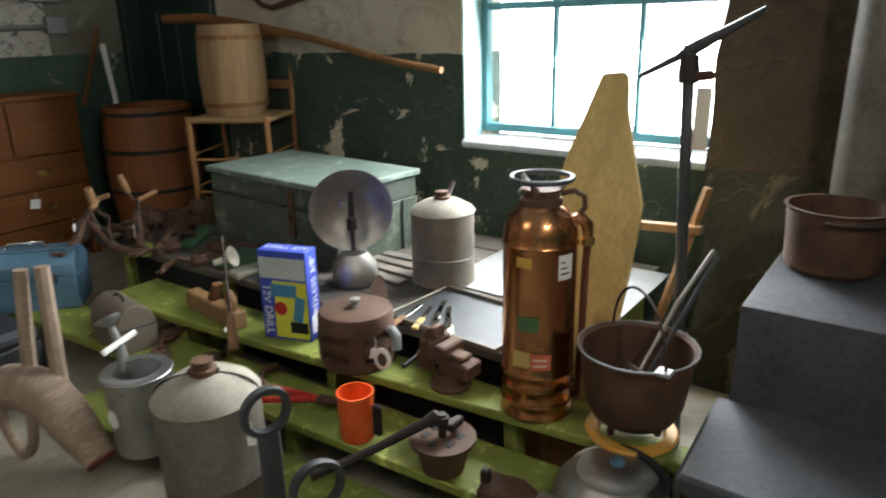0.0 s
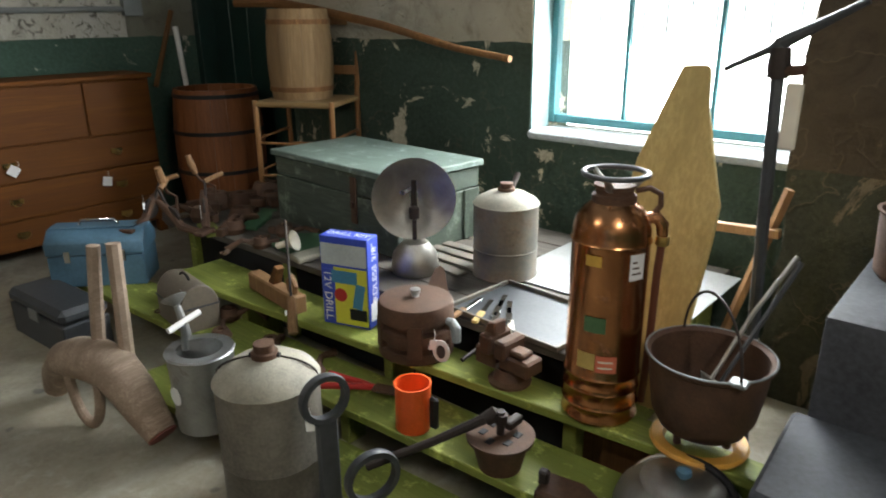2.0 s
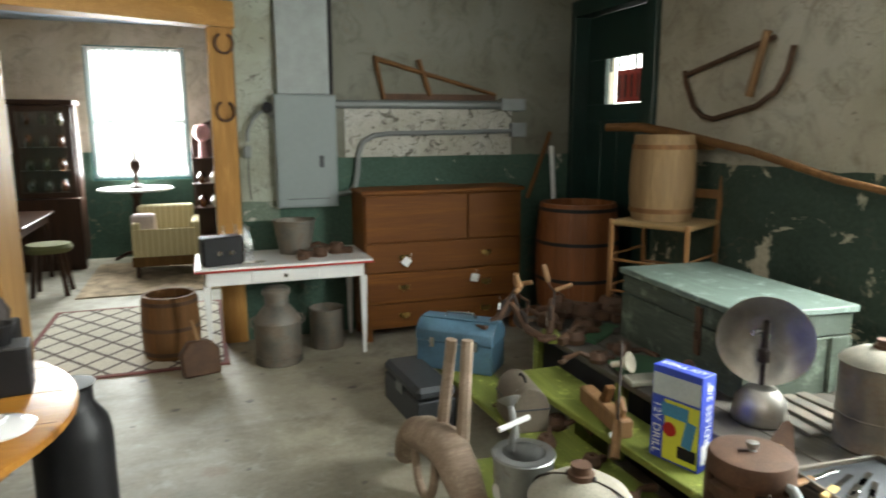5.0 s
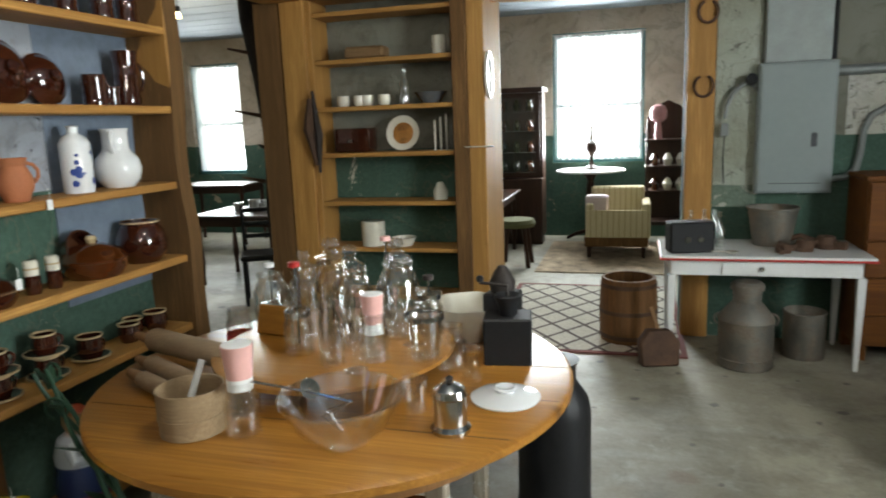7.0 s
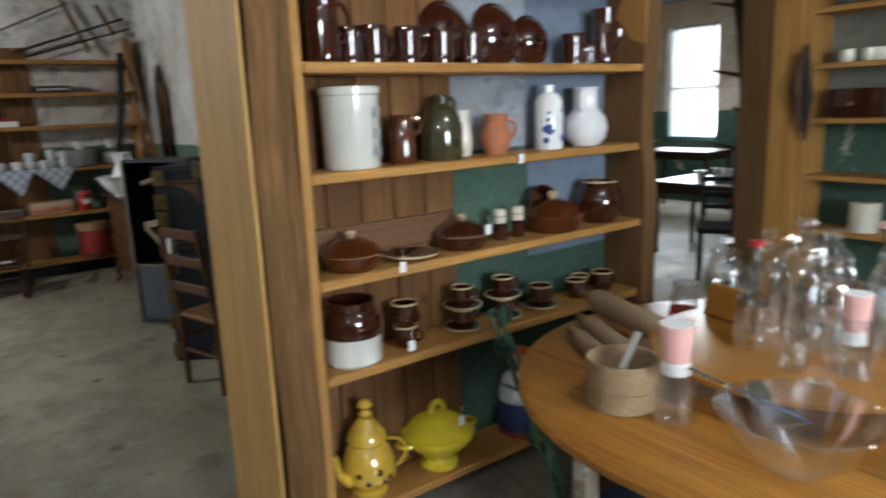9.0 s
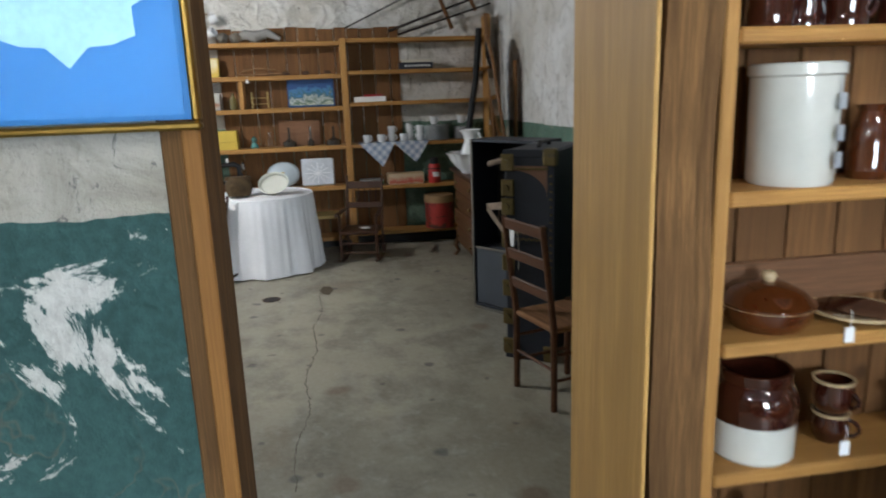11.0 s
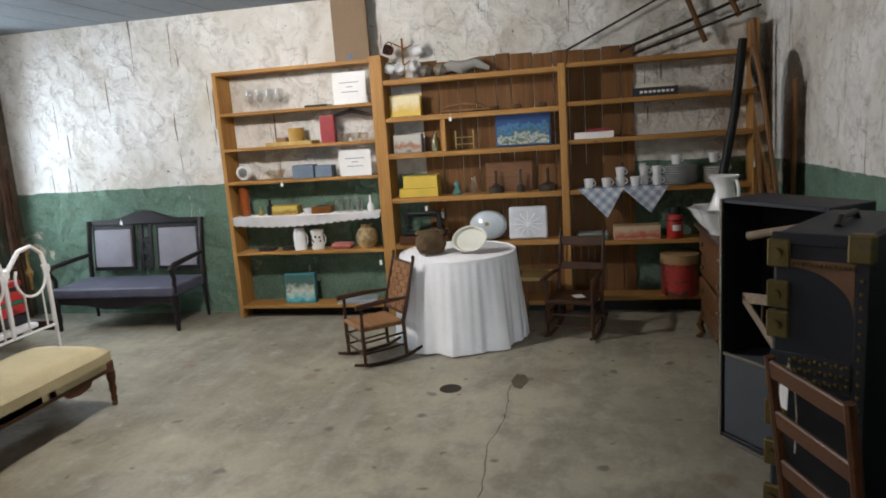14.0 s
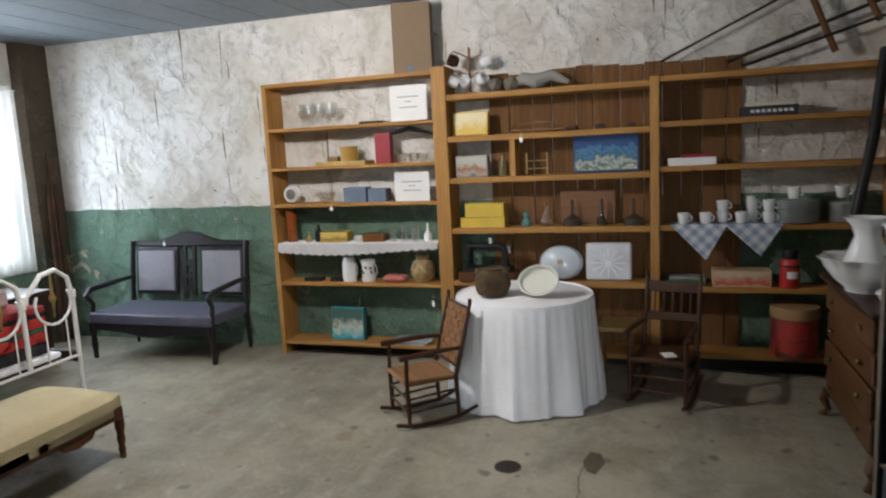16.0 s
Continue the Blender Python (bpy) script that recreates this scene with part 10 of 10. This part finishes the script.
part("globe", lathe([(0.03, -0.105), (0.1, -0.09), (0.155, -0.03), (0.17, 0.02), (0.15, 0.07), (0.08, 0.11), (0.03, 0.118), (0, 0.12)], 36, pose(0, 0, 0.135, 0, 78, 0) @ Matrix.Diagonal((0.8, 1, 0.8, 1))), glaze("milk_glass", (0.55, 0.62, 0.66), 0.15, 0.1), gs)
part("cap", lathe([(0, 0), (0.02, 0), (0.012, 0.025), (0, 0.027)], 12, pose(0.095, 0, 0.16, 0, 78, 0)), M_BRASS, gs)
pw = thing("wrapped_cushion", (-8.88, -4.93, ZM2), 0, "square white quilted cushion in clear wrap", "cushion")
part("pad", box((-0.04, -0.17, 0), (0.04, 0.17, 0.29), 0.03, pose(0, 0, 0, 0, -8, 0), 3), plain("white_quilt", (0.62, 0.64, 0.68), 0.5, 0, 0.15, 20, 0.2), pw)
for a in range(0, 180, 30):
    part("fold", rod((0.045, -0.13 * math.cos(radians(a)), 0.14 - 0.11 * math.sin(radians(a))), (0.045, 0.13 * math.cos(radians(a)), 0.14 + 0.11 * math.sin(radians(a))), 0.004), M_CLOTH, pw)
dlf = thing("drop_leaf_stool", (-8.6, -4.85, 0), 0, "small wooden stool behind the skirted table", "stool")
part("top", box((-0.16, -0.13, 0.40), (0.16, 0.13, 0.43), 0.005), M_PLY, dlf)
for x in (-0.12, 0.12):
    for y in (-0.1, 0.1):
        part("leg", rod((x * 1.1, y * 1.1, 0), (x, y, 0.40), 0.014), M_OAK, dlf)
# right bookcase
ZR1, ZR2, ZR3, ZR4, ZR5, ZR6 = ZR
for i, (y, w) in enumerate([(-3.83, 0.36)]):
    bx3("book", y - w / 2, y + w / 2, ZR5, 0.07, 0.1, plain("black_book_cloth", (0.02, 0.022, 0.035), 0.6), "dark book lying flat with pale lettering", "book")
put("book", box((-0.05, -0.17, 0), (0.05, 0.15, 0.028), 0.003), M_CREAM, (XI, -3.82, ZR5 + 0.07), "cream book lying on a dark book", "book")
put("book_lettering", join(*[cbox((0, -0.12 + 0.035 * i, 0), (0.002, 0.024, 0.02)) for i in range(8)]), M_PAPER, (-8.848, -3.82, ZR5 + 0.036), "pale lettering on a book spine", "print")
bx3("white_carton", -4.5, -4.17, ZR4, 0.055, 0.14, M_PAPER, "low white carton standing on a shelf", "box")
bx3("red_recorder", -4.4, -4.2, ZR4 + 0.056, 0.022, 0.04, M_WINE, "red case on a white carton", "case", rz=6)


def gingham():
    m = Mat("blue_white_gingham", 0.9)
    v = m.coords()
    sp_ = m.n("SeparateXYZ")
    m.l(v, sp_.inputs[0])
    ck_ = []
    for i, ang in ((1, 1), (1, -1)):
        a = m.n("Math")
        a.operation = "MULTIPLY_ADD"
        a.inputs[1].default_value = ang
        m.l(sp_.outputs[2], a.inputs[0])
        m.l(sp_.outputs[1], a.inputs[2])
        w = m.n("Math")
        w.operation = "PINGPONG"
        w.inputs[1].default_value = 0.05
        m.l(a.outputs[0], w.inputs[0])
        g_ = m.n("Math")
        g_.operation = "GREATER_THAN"
        g_.inputs[1].default_value = 0.025
        m.l(w.outputs[0], g_.inputs[0])
        ck_.append(g_.outputs[0])
    s_ = m.n("Math")
    s_.operation = "ADD"
    m.l(ck_[0], s_.inputs[0])
    m.l(ck_[1], s_.inputs[1])
    h_ = m.n("Math")
    h_.operation = "MULTIPLY"
    h_.inputs[1].default_value = 0.5
    m.l(s_.outputs[0], h_.inputs[0])
    m.color(m.ramp(h_.outputs[0], [(0.0, (0.60, 0.61, 0.64)), (0.5, (0.40, 0.44, 0.52)), (1.0, (0.24, 0.29, 0.40))]))
    return m.m


gn = thing("checked_cloth", (-8.78, -4.12, ZR3), 0, "blue and white checked cloth hanging in points over a shelf", "cloth")
M_GING = gingham()
part("cloth", box((-0.2, -0.36, 0.001), (0.004, 0.38, 0.005)), M_GING, gn)
for y0, y1, d in ((-0.36, 0.02, 0.25), (0.0, 0.38, 0.22)):
    part("corner", slab([(y0, 0.005), (y1, 0.005), ((y0 + y1) / 2 + 0.05, -d)], 0, 0.004, 0, pose(0.002, 0, 0, 90, 0, 90)), M_GING, gn)
CUP = [(0, 0), (0.03, 0), (0.036, 0.01), (0.045, 0.08), (0.041, 0.08), (0.032, 0.012), (0, 0.01)]
for y, z, x in [(-4.39, 0, -8.85), (-4.24, 0, -8.86), (-4.12, 0.0, -8.92), (-4.12, 0.081, -8.92), (-4.0, 0, -8.86), (-3.92, 0.0, -8.94), (-3.82, 0.0, -8.87), (-3.82, 0.081, -8.87), (-3.92, 0.081, -8.94), (-3.66, 0.165, -8.9), (-3.36, 0.165, -8.9)]:
    rev("tea_cup", y, ZR3 + 0.006 + z, CUP, M_CHINA, "white china tea cup", "cup", x=x, group="white tea cups", handle=(0.04, 0.02, 0.065, 0.02))
rev("teapot", -3.93, ZR3 + 0.17, [(0, 0), (0.03, 0), (0.03, 0.02), (0, 0.03)], M_CHINA, "white china sugar lid", "lid", x=-8.94)
PLT = [(0, 0), (0.08, 0), (0.14, 0.012), (0.142, 0.016), (0.08, 0.006), (0, 0.005)]
for i in range(11):
    rev("plate", -3.63, ZR3 + 0.001 + 0.0145 * i, PLT, M_CHINA, "white plate in a tall stack", "plate", group="stacked white plates")
    if i < 9:
        rev("saucer", -3.36, ZR3 + 0.001 + 0.0145 * i, [(r * 0.62, z) for r, z in PLT], M_CHINA, "white saucer in a stack", "saucer", group="stacked white saucers")
for i, c in enumerate([(0.05, 0.05, 0.06), (0.04, 0.16, 0.06), (0.3, 0.3, 0.3)]):
    bx3("game_box", -4.53 + 0.02 * i, -4.24, ZR2 + 0.023 * i, 0.022, 0.15, plain("flat_box_print", c, 0.5), "flat game box in a low pile", "box", group="flat game boxes")
printed_box("long_box", -4.19, -3.80, ZR2, 0.12, 0.16, (0.5, 0.35, 0.2), [(0.5, 0.38, 0.24), (0.45, 0.06, 0.04), (0.55, 0.42, 0.28)], "long cream and red printed box", "box")
ln = thing("vacuum_flask", (-8.85, -3.68, ZR2), 0, "red vacuum flask with a white label and black cap", "flask")
part("body", lathe([(0, 0), (0.062, 0), (0.066, 0.008), (0.066, 0.17), (0.06, 0.195), (0.05, 0.205), (0, 0.205)], 28), M_RED, ln)
part("cap", lathe([(0, 0.205), (0.048, 0.205), (0.048, 0.255), (0.042, 0.27), (0, 0.272)], 24), M_BLACK, ln)
curved_label("label", -25, 40, 0.07, 0.12, 0.0668, M_PAPER, ln)
part("band", lathe([(0.0662, 0.15), (0.0675, 0.15), (0.0675, 0.162), (0.0662, 0.162), (0.0662, 0.15)], 28), M_BLACK, ln)
pk = thing("picnic_tin", (-8.87, -3.64, ZR1), 0, "round red tin cooler with dark worn print and a tan lid", "cooler")
pm = Mat("red_printed_tin", 0.5)
pv = pm.coords()
marks = pm.noise(pm.coords(scale=(1, 1, 1.8)), 11, 5, 0.7, 0.4)
pm.color(pm.mix(pm.ramp(marks, [(0.53, G(0)), (0.57, G(0.85))]), pm.ramp(pm.noise(pv, 5, 3), [(0.3, (0.30, 0.02, 0.02)), (0.7, (0.44, 0.045, 0.03))]), (0.05, 0.035, 0.02)))
part("drum", lathe([(0, 0), (0.155, 0), (0.155, 0.28), (0, 0.28)], 32), pm.m, pk)
part("lid", lathe([(0, 0.281), (0.16, 0.281), (0.165, 0.3), (0.16, 0.36), (0, 0.365)], 32), plain("tan_tin_lid", (0.36, 0.22, 0.10), 0.5), pk, "tan metal lid")

# cracks and marks in the floor
fm = thing("floor_drain", (-7.05, -5.35, 0.0), 0, "small dark round drain cover in the floor", "drain")
part("cover", lathe([(0, 0.003), (0.066, 0.003), (0.068, 0.0), (0.066, 0.0), (0, 0.001)], 24), M_IRON, fm)
part("ring", lathe([(0.066, 0.004), (0.074, 0.004), (0.074, 0.0), (0.066, 0.0), (0.066, 0.004)], 24), M_RUSTIRON, fm)


def crack(pts, w, name="floor_crack"):
    bm = bmesh.new()
    L, Rr = [], []
    rr = random.Random(5)
    full = []
    for a, b in zip(pts, pts[1:]):
        for i in range(14):
            t = i / 14
            full.append((a[0] + (b[0] - a[0]) * t + rr.uniform(-0.006, 0.006), a[1] + (b[1] - a[1]) * t + 0.02 * math.sin(7.3 * (a[0] + (b[0] - a[0]) * t)) + rr.uniform(-0.007, 0.007)))
    for x, y in full:
        k = w * rr.uniform(0.4, 1.3)
        L.append(bm.verts.new((x, y - k, 0.0025)))
        Rr.append(bm.verts.new((x, y + k, 0.0025)))
    for i in range(len(L) - 1):
        bm.faces.new((L[i], L[i + 1], Rr[i + 1], Rr[i]))
    return structure(name, bm, plain("crack_dirt", (0.10, 0.085, 0.06), 0.95), "dark crack across the concrete floor", "crack")


crack([(-7.2, -4.93), (-6.66, -4.96), (-5.9, -4.98), (-5.26, -5.01), (-4.8, -5.01), (-4.1, -5.05)], 0.0028)
structure("floor_patch", slab([(-7.33, -4.93), (-7.2, -4.96), (-7.09, -4.93), (-7.06, -4.88), (-7.2, -4.84), (-7.31, -4.87)], 0.0005, 0.002), plain("dark_floor_patch", (0.10, 0.075, 0.045), 0.9, 0, 0.5, 12), "dark broken patch in the concrete", "floor")

# ---- the parlour ----
rugm = Mat("trellis_rug", 0.95)
rv = rugm.coords()
rs = rugm.n("SeparateXYZ")
rugm.l(rv, rs.inputs[0])
lines = []
for sgn in (1, -1):
    a = rugm.n("Math")
    a.operation = "MULTIPLY_ADD"
    a.inputs[1].default_value = sgn * 1.35
    rugm.l(rs.outputs[0], a.inputs[0])
    rugm.l(rs.outputs[1], a.inputs[2])
    p_ = rugm.n("Math")
    p_.operation = "PINGPONG"
    p_.inputs[1].default_value = 0.17
    rugm.l(a.outputs[0], p_.inputs[0])
    lines.append(rugm.ramp(p_.outputs[0], [(0.02, G(1)), (0.028, G(0))]))
fuzz = rugm.noise(rv, 60, 4)
base = rugm.ramp(fuzz, [(0.3, (0.50, 0.45, 0.37)), (0.7, (0.72, 0.68, 0.58))])
rugm.color(rugm.mix(lines[1], rugm.mix(lines[0], base, (0.12, 0.09, 0.08)), (0.12, 0.09, 0.08)))
rugm.bump(fuzz, 0.4, 0.004)
rg = thing("rug", (-1.15, 0.5, 0), 0, "cream rug with a dark diamond trellis and red border", "rug")
part("woven_field", box((-0.68, -0.93, 0.001), (0.68, 0.93, 0.012), 0.003), rugm.m, rg)
part("border", join(box((-0.72, -0.97, 0.001), (0.72, -0.93, 0.013)), box((-0.72, 0.93, 0.001), (0.72, 0.97, 0.013)), box((-0.72, -0.93, 0.001), (-0.68, 0.93, 0.013)), box((0.68, -0.93, 0.001), (0.72, 0.93, 0.013))), plain("rug_border", (0.20, 0.07, 0.06), 0.95), rg)
rg2 = thing("rug", (-0.8, 2.9, 0), 0, "worn patterned rug under the armchair", "rug")
part("woven_field", box((-1.0, -0.9, 0.001), (1.0, 0.9, 0.012), 0.003), plain("tan_pattern_rug", (0.40, 0.30, 0.20), 0.95, 0, 0.5, 20, 0.3), rg2)
sm_ = Mat("striped_upholstery", 0.9)
sv_ = sm_.coords()
wv_ = sm_.n("TexWave", Scale=5.0)
wv_.bands_direction = "X"
sm_.l(sv_, wv_.inputs[0])
sm_.color(sm_.ramp(wv_.outputs[1], [(0.3, (0.52, 0.45, 0.28)), (0.6, (0.68, 0.61, 0.43)), (0.8, (0.40, 0.33, 0.18))]))
ac = thing("armchair", (-0.98, 3.1, 0.012), 0, "striped cream armchair on short wooden legs", "armchair")
part("seat", box((-0.3, -0.34, 0.22), (0.3, 0.25, 0.46), 0.04, None, 3), sm_.m, ac)
part("back", box((-0.31, 0.2, 0.22), (0.31, 0.38, 0.76), 0.05, None, 3), sm_.m, ac)
for x in (-0.34, 0.28):
    part("arm", box((x, -0.34, 0.22), (x + 0.09, 0.3, 0.62), 0.035, None, 3), sm_.m, ac)
part("frame", box((-0.35, -0.355, 0.13), (0.35, 0.36, 0.24), 0.006), M_ROUGH_Z, ac)
part("back_panel", box((-0.33, -0.36, 0.24), (0.33, -0.341, 0.55), 0.02, None, 2), sm_.m, ac)
for x in (-0.3, 0.3):
    for y in (-0.3, 0.3):
        part("leg", rod((x, y, 0), (x, y, 0.16), 0.022, 0.03), M_DARKWOOD, ac)
put("doll_cushion", box((-0.13, -0.1, 0), (0.13, 0.1, 0.24), 0.06, None, 3), plain("white_pink_cloth", (0.6, 0.5, 0.5), 0.9), (-1.2, 2.95, 0.475), "white and pink cushion on the armchair", "cushion")
lt = thing("lamp_table", (-1.33, 3.85, 0), 0, "round table with a white marble top", "table")
part("top", lathe([(0, 0.91), (0.42, 0.91), (0.44, 0.925), (0.43, 0.94), (0, 0.94)], 40), M_WHITE, lt)
part("stem", lathe([(0, 0.12), (0.06, 0.12), (0.03, 0.3), (0.06, 0.6), (0.04, 0.8), (0.1, 0.91), (0, 0.91)], 16), M_DARKWOOD_Z, lt)
for a in (30, 150, 270):
    part("foot", tube([(0, 0, 0.16), (0.2 * math.cos(radians(a)), 0.2 * math.sin(radians(a)), 0.1), (0.36 * math.cos(radians(a)), 0.36 * math.sin(radians(a)), 0.02)], [0.03, 0.025, 0.02], 8), M_DARKWOOD, lt)
tl = thing("table_lamp", (-1.32, 3.85, 0.94), 0, "table lamp with a pale shade and dark urn base", "lamp")
part("base", lathe([(0, 0), (0.09, 0), (0.09, 0.02), (0.03, 0.06), (0.02, 0.15), (0.07, 0.26), (0.06, 0.33), (0.02, 0.37), (0.015, 0.55), (0, 0.55)], 20), M_DARKWOOD_Z, tl)
part("shade", lathe([(0.17, 0.55), (0.175, 0.55), (0.09, 0.86), (0.085, 0.86), (0.17, 0.55)], 28), M_SHEER, tl)
cc = thing("china_cabinet", (-2.25, 3.85, 0), 0, "dark red-brown china cabinet with a glazed door", "cabinet")
part("body", join(box((-0.32, -0.03, 0.08), (0.32, 0.25, 1.95), 0.006), box((-0.35, -0.25, 1.93), (0.35, 0.27, 1.99), 0.01), box((-0.33, -0.24, 0.0), (0.33, -0.03, 0.85), 0.006)), M_DARKWOOD_Z, cc)
cdn = part("door", join(box((-0.31, -0.24, 0.87), (-0.25, -0.22, 1.92), 0.004), box((0.25, -0.24, 0.87), (0.31, -0.22, 1.92), 0.004), box((-0.25, -0.24, 1.86), (0.25, -0.22, 1.92), 0.004), box((-0.25, -0.24, 0.87), (0.25, -0.22, 0.93), 0.004)), M_DARKWOOD_Z, cc)
pn = part("pane", box((-0.25, -0.232, 0.93), (0.25, -0.228, 1.86)), M_PANE, cdn)
pn.visible_shadow = False
for z in (1.18, 1.45, 1.7):
    part("shelf", box((-0.29, -0.2, z - 0.012), (0.29, -0.03, z)), M_DARKWOOD, cc)
for z in (1.18, 1.45, 1.7, 0.94):
    for x in (-0.17, 0.0, 0.16):
        rev("china_piece", 3.74, z, [(0, 0), (0.03, 0), (0.055, 0.06), (0.03, 0.11), (0.035, 0.14), (0, 0.14)], M_OLIVE if R.random() < 0.7 else M_CARAMEL, "small china piece inside a cabinet", "china", x=-2.25 + x, group="china in the cabinet")
eg = thing("etagere", (-0.4, 3.8, 0), 0, "dark carved corner what-not with shelves", "etagere")
for x in (-0.24, 0.24):
    part("post", lathe([(0, 0), (0.02, 0), (0.012, 0.3), (0.022, 0.5), (0.012, 0.9), (0.02, 1.2), (0.012, 1.55), (0, 1.6)], 10, pose(x, -0.12, 0)), M_DARKWOOD_Z, eg)
for z in (0.3, 0.68, 0.98, 1.3):
    part("shelf", box((-0.27, -0.16, z - 0.02), (0.27, 0.18, z), 0.005), M_DARKWOOD, eg)
part("back", slab([(-0.26, 0.2), (0.26, 0.2), (0.26, 1.5), (0.15, 1.7), (0, 1.77), (-0.15, 1.7), (-0.26, 1.5)], -0.2, -0.18, 0.004, pose(0, 0, 0, 90, 0, 0)), M_DARKWOOD_Z, eg)
rev("pink_lamp", 3.72, 1.3, [(0, 0), (0.05, 0), (0.03, 0.2), (0.09, 0.24), (0.1, 0.34), (0.07, 0.4), (0, 0.42)], plain("pink_glass_shade", (0.6, 0.3, 0.32), 0.3), "small lamp with a pink glass shade", "lamp", x=-0.52)
for z in (0.68, 0.98):
    for x in (-0.55, -0.4, -0.25):
        rev("ornament", 3.75, z, [(0, 0), (0.04, 0), (0.06, 0.08), (0.03, 0.14), (0, 0.16)], M_CREAM if x > -0.5 else M_CARAMEL, "small ornament on the what-not", "ornament", x=x, group="ornaments")


def dark_table(loc, sx, sy, label, h=0.75):
    ob = thing("dark_table", loc, 0, label, "table")
    part("top", box((-sx, -sy, h - 0.03), (sx, sy, h), 0.008), M_DARKWOOD, ob)
    part("apron", box((-sx + 0.06, -sy + 0.06, h - 0.12), (sx - 0.06, sy - 0.06, h - 0.03)), M_DARKWOOD, ob)
    for x in (-sx + 0.08, sx - 0.08):
        for y in (-sy + 0.08, sy - 0.08):
            part("leg", lathe([(0, 0), (0.025, 0), (0.02, 0.1), (0.035, 0.25), (0.02, 0.45), (0.035, h - 0.05), (0, h - 0.05)], 12, pose(x, y, 0)), M_DARKWOOD_Z, ob)
    return ob


dark_table((-2.75, 2.6, 0), 0.6, 0.75, "dark polished dining table with turned legs")
st2 = thing("piano_stool", (-2.05, 2.35, 0), 0, "low stool with a green cushion", "stool")
part("cushion", lathe([(0, 0.44), (0.2, 0.44), (0.22, 0.48), (0.2, 0.52), (0, 0.53)], 24), plain("moss_velvet", (0.12, 0.12, 0.05), 0.9), st2)
for a in (45, 135, 225, 315):
    part("leg", rod((0.22 * math.cos(radians(a)), 0.22 * math.sin(radians(a)), 0), (0.15 * math.cos(radians(a)), 0.15 * math.sin(radians(a)), 0.44), 0.025), M_DARKWOOD_Z, st2)
dark_table((-4.75, 1.35, 0), 0.5, 0.4, "dark tea table set with white china")
for x, y, s in [(-4.85, 1.3, 1.2), (-4.7, 1.38, 1.5), (-4.55, 1.3, 1.1), (-4.62, 1.5, 1.3)]:
    rev("tea_cup", y, 0.75, [(r * s, z * s) for r, z in CUP], M_CHINA, "white china cup on the tea table", "cup", x=x, group="china on the tea table")
glassware("glass_vase", -4.42, 1.4, 0.75, JAR, "clear glass vase on the tea table", "vase")
dark_table((-6.6, 3.6, 0), 0.6, 0.35, "dark sideboard table below the window", 0.85)
sc2 = thing("side_chair", (-4.15, 0.55, 0), 30, "black side chair with a pale seat", "chair")
part("seat", box((-0.2, -0.2, 0.42), (0.2, 0.2, 0.47), 0.015), M_BLACK, sc2)
for x in (-0.17, 0.17):
    for y in (-0.17, 0.17):
        part("leg", rod((x, y, 0), (x, y, 0.42), 0.018), M_BLACK, sc2)
    part("back_post", rod((x, 0.17, 0.42), (x, 0.22, 0.9), 0.016), M_BLACK, sc2)
for z in (0.6, 0.72, 0.85):
    part("slat", cbox((0, 0.2, z), (0.34, 0.016, 0.04), 0.004), M_BLACK, sc2)

# pendant bulbs; only the parlour's is a known one, the rest are added unseen
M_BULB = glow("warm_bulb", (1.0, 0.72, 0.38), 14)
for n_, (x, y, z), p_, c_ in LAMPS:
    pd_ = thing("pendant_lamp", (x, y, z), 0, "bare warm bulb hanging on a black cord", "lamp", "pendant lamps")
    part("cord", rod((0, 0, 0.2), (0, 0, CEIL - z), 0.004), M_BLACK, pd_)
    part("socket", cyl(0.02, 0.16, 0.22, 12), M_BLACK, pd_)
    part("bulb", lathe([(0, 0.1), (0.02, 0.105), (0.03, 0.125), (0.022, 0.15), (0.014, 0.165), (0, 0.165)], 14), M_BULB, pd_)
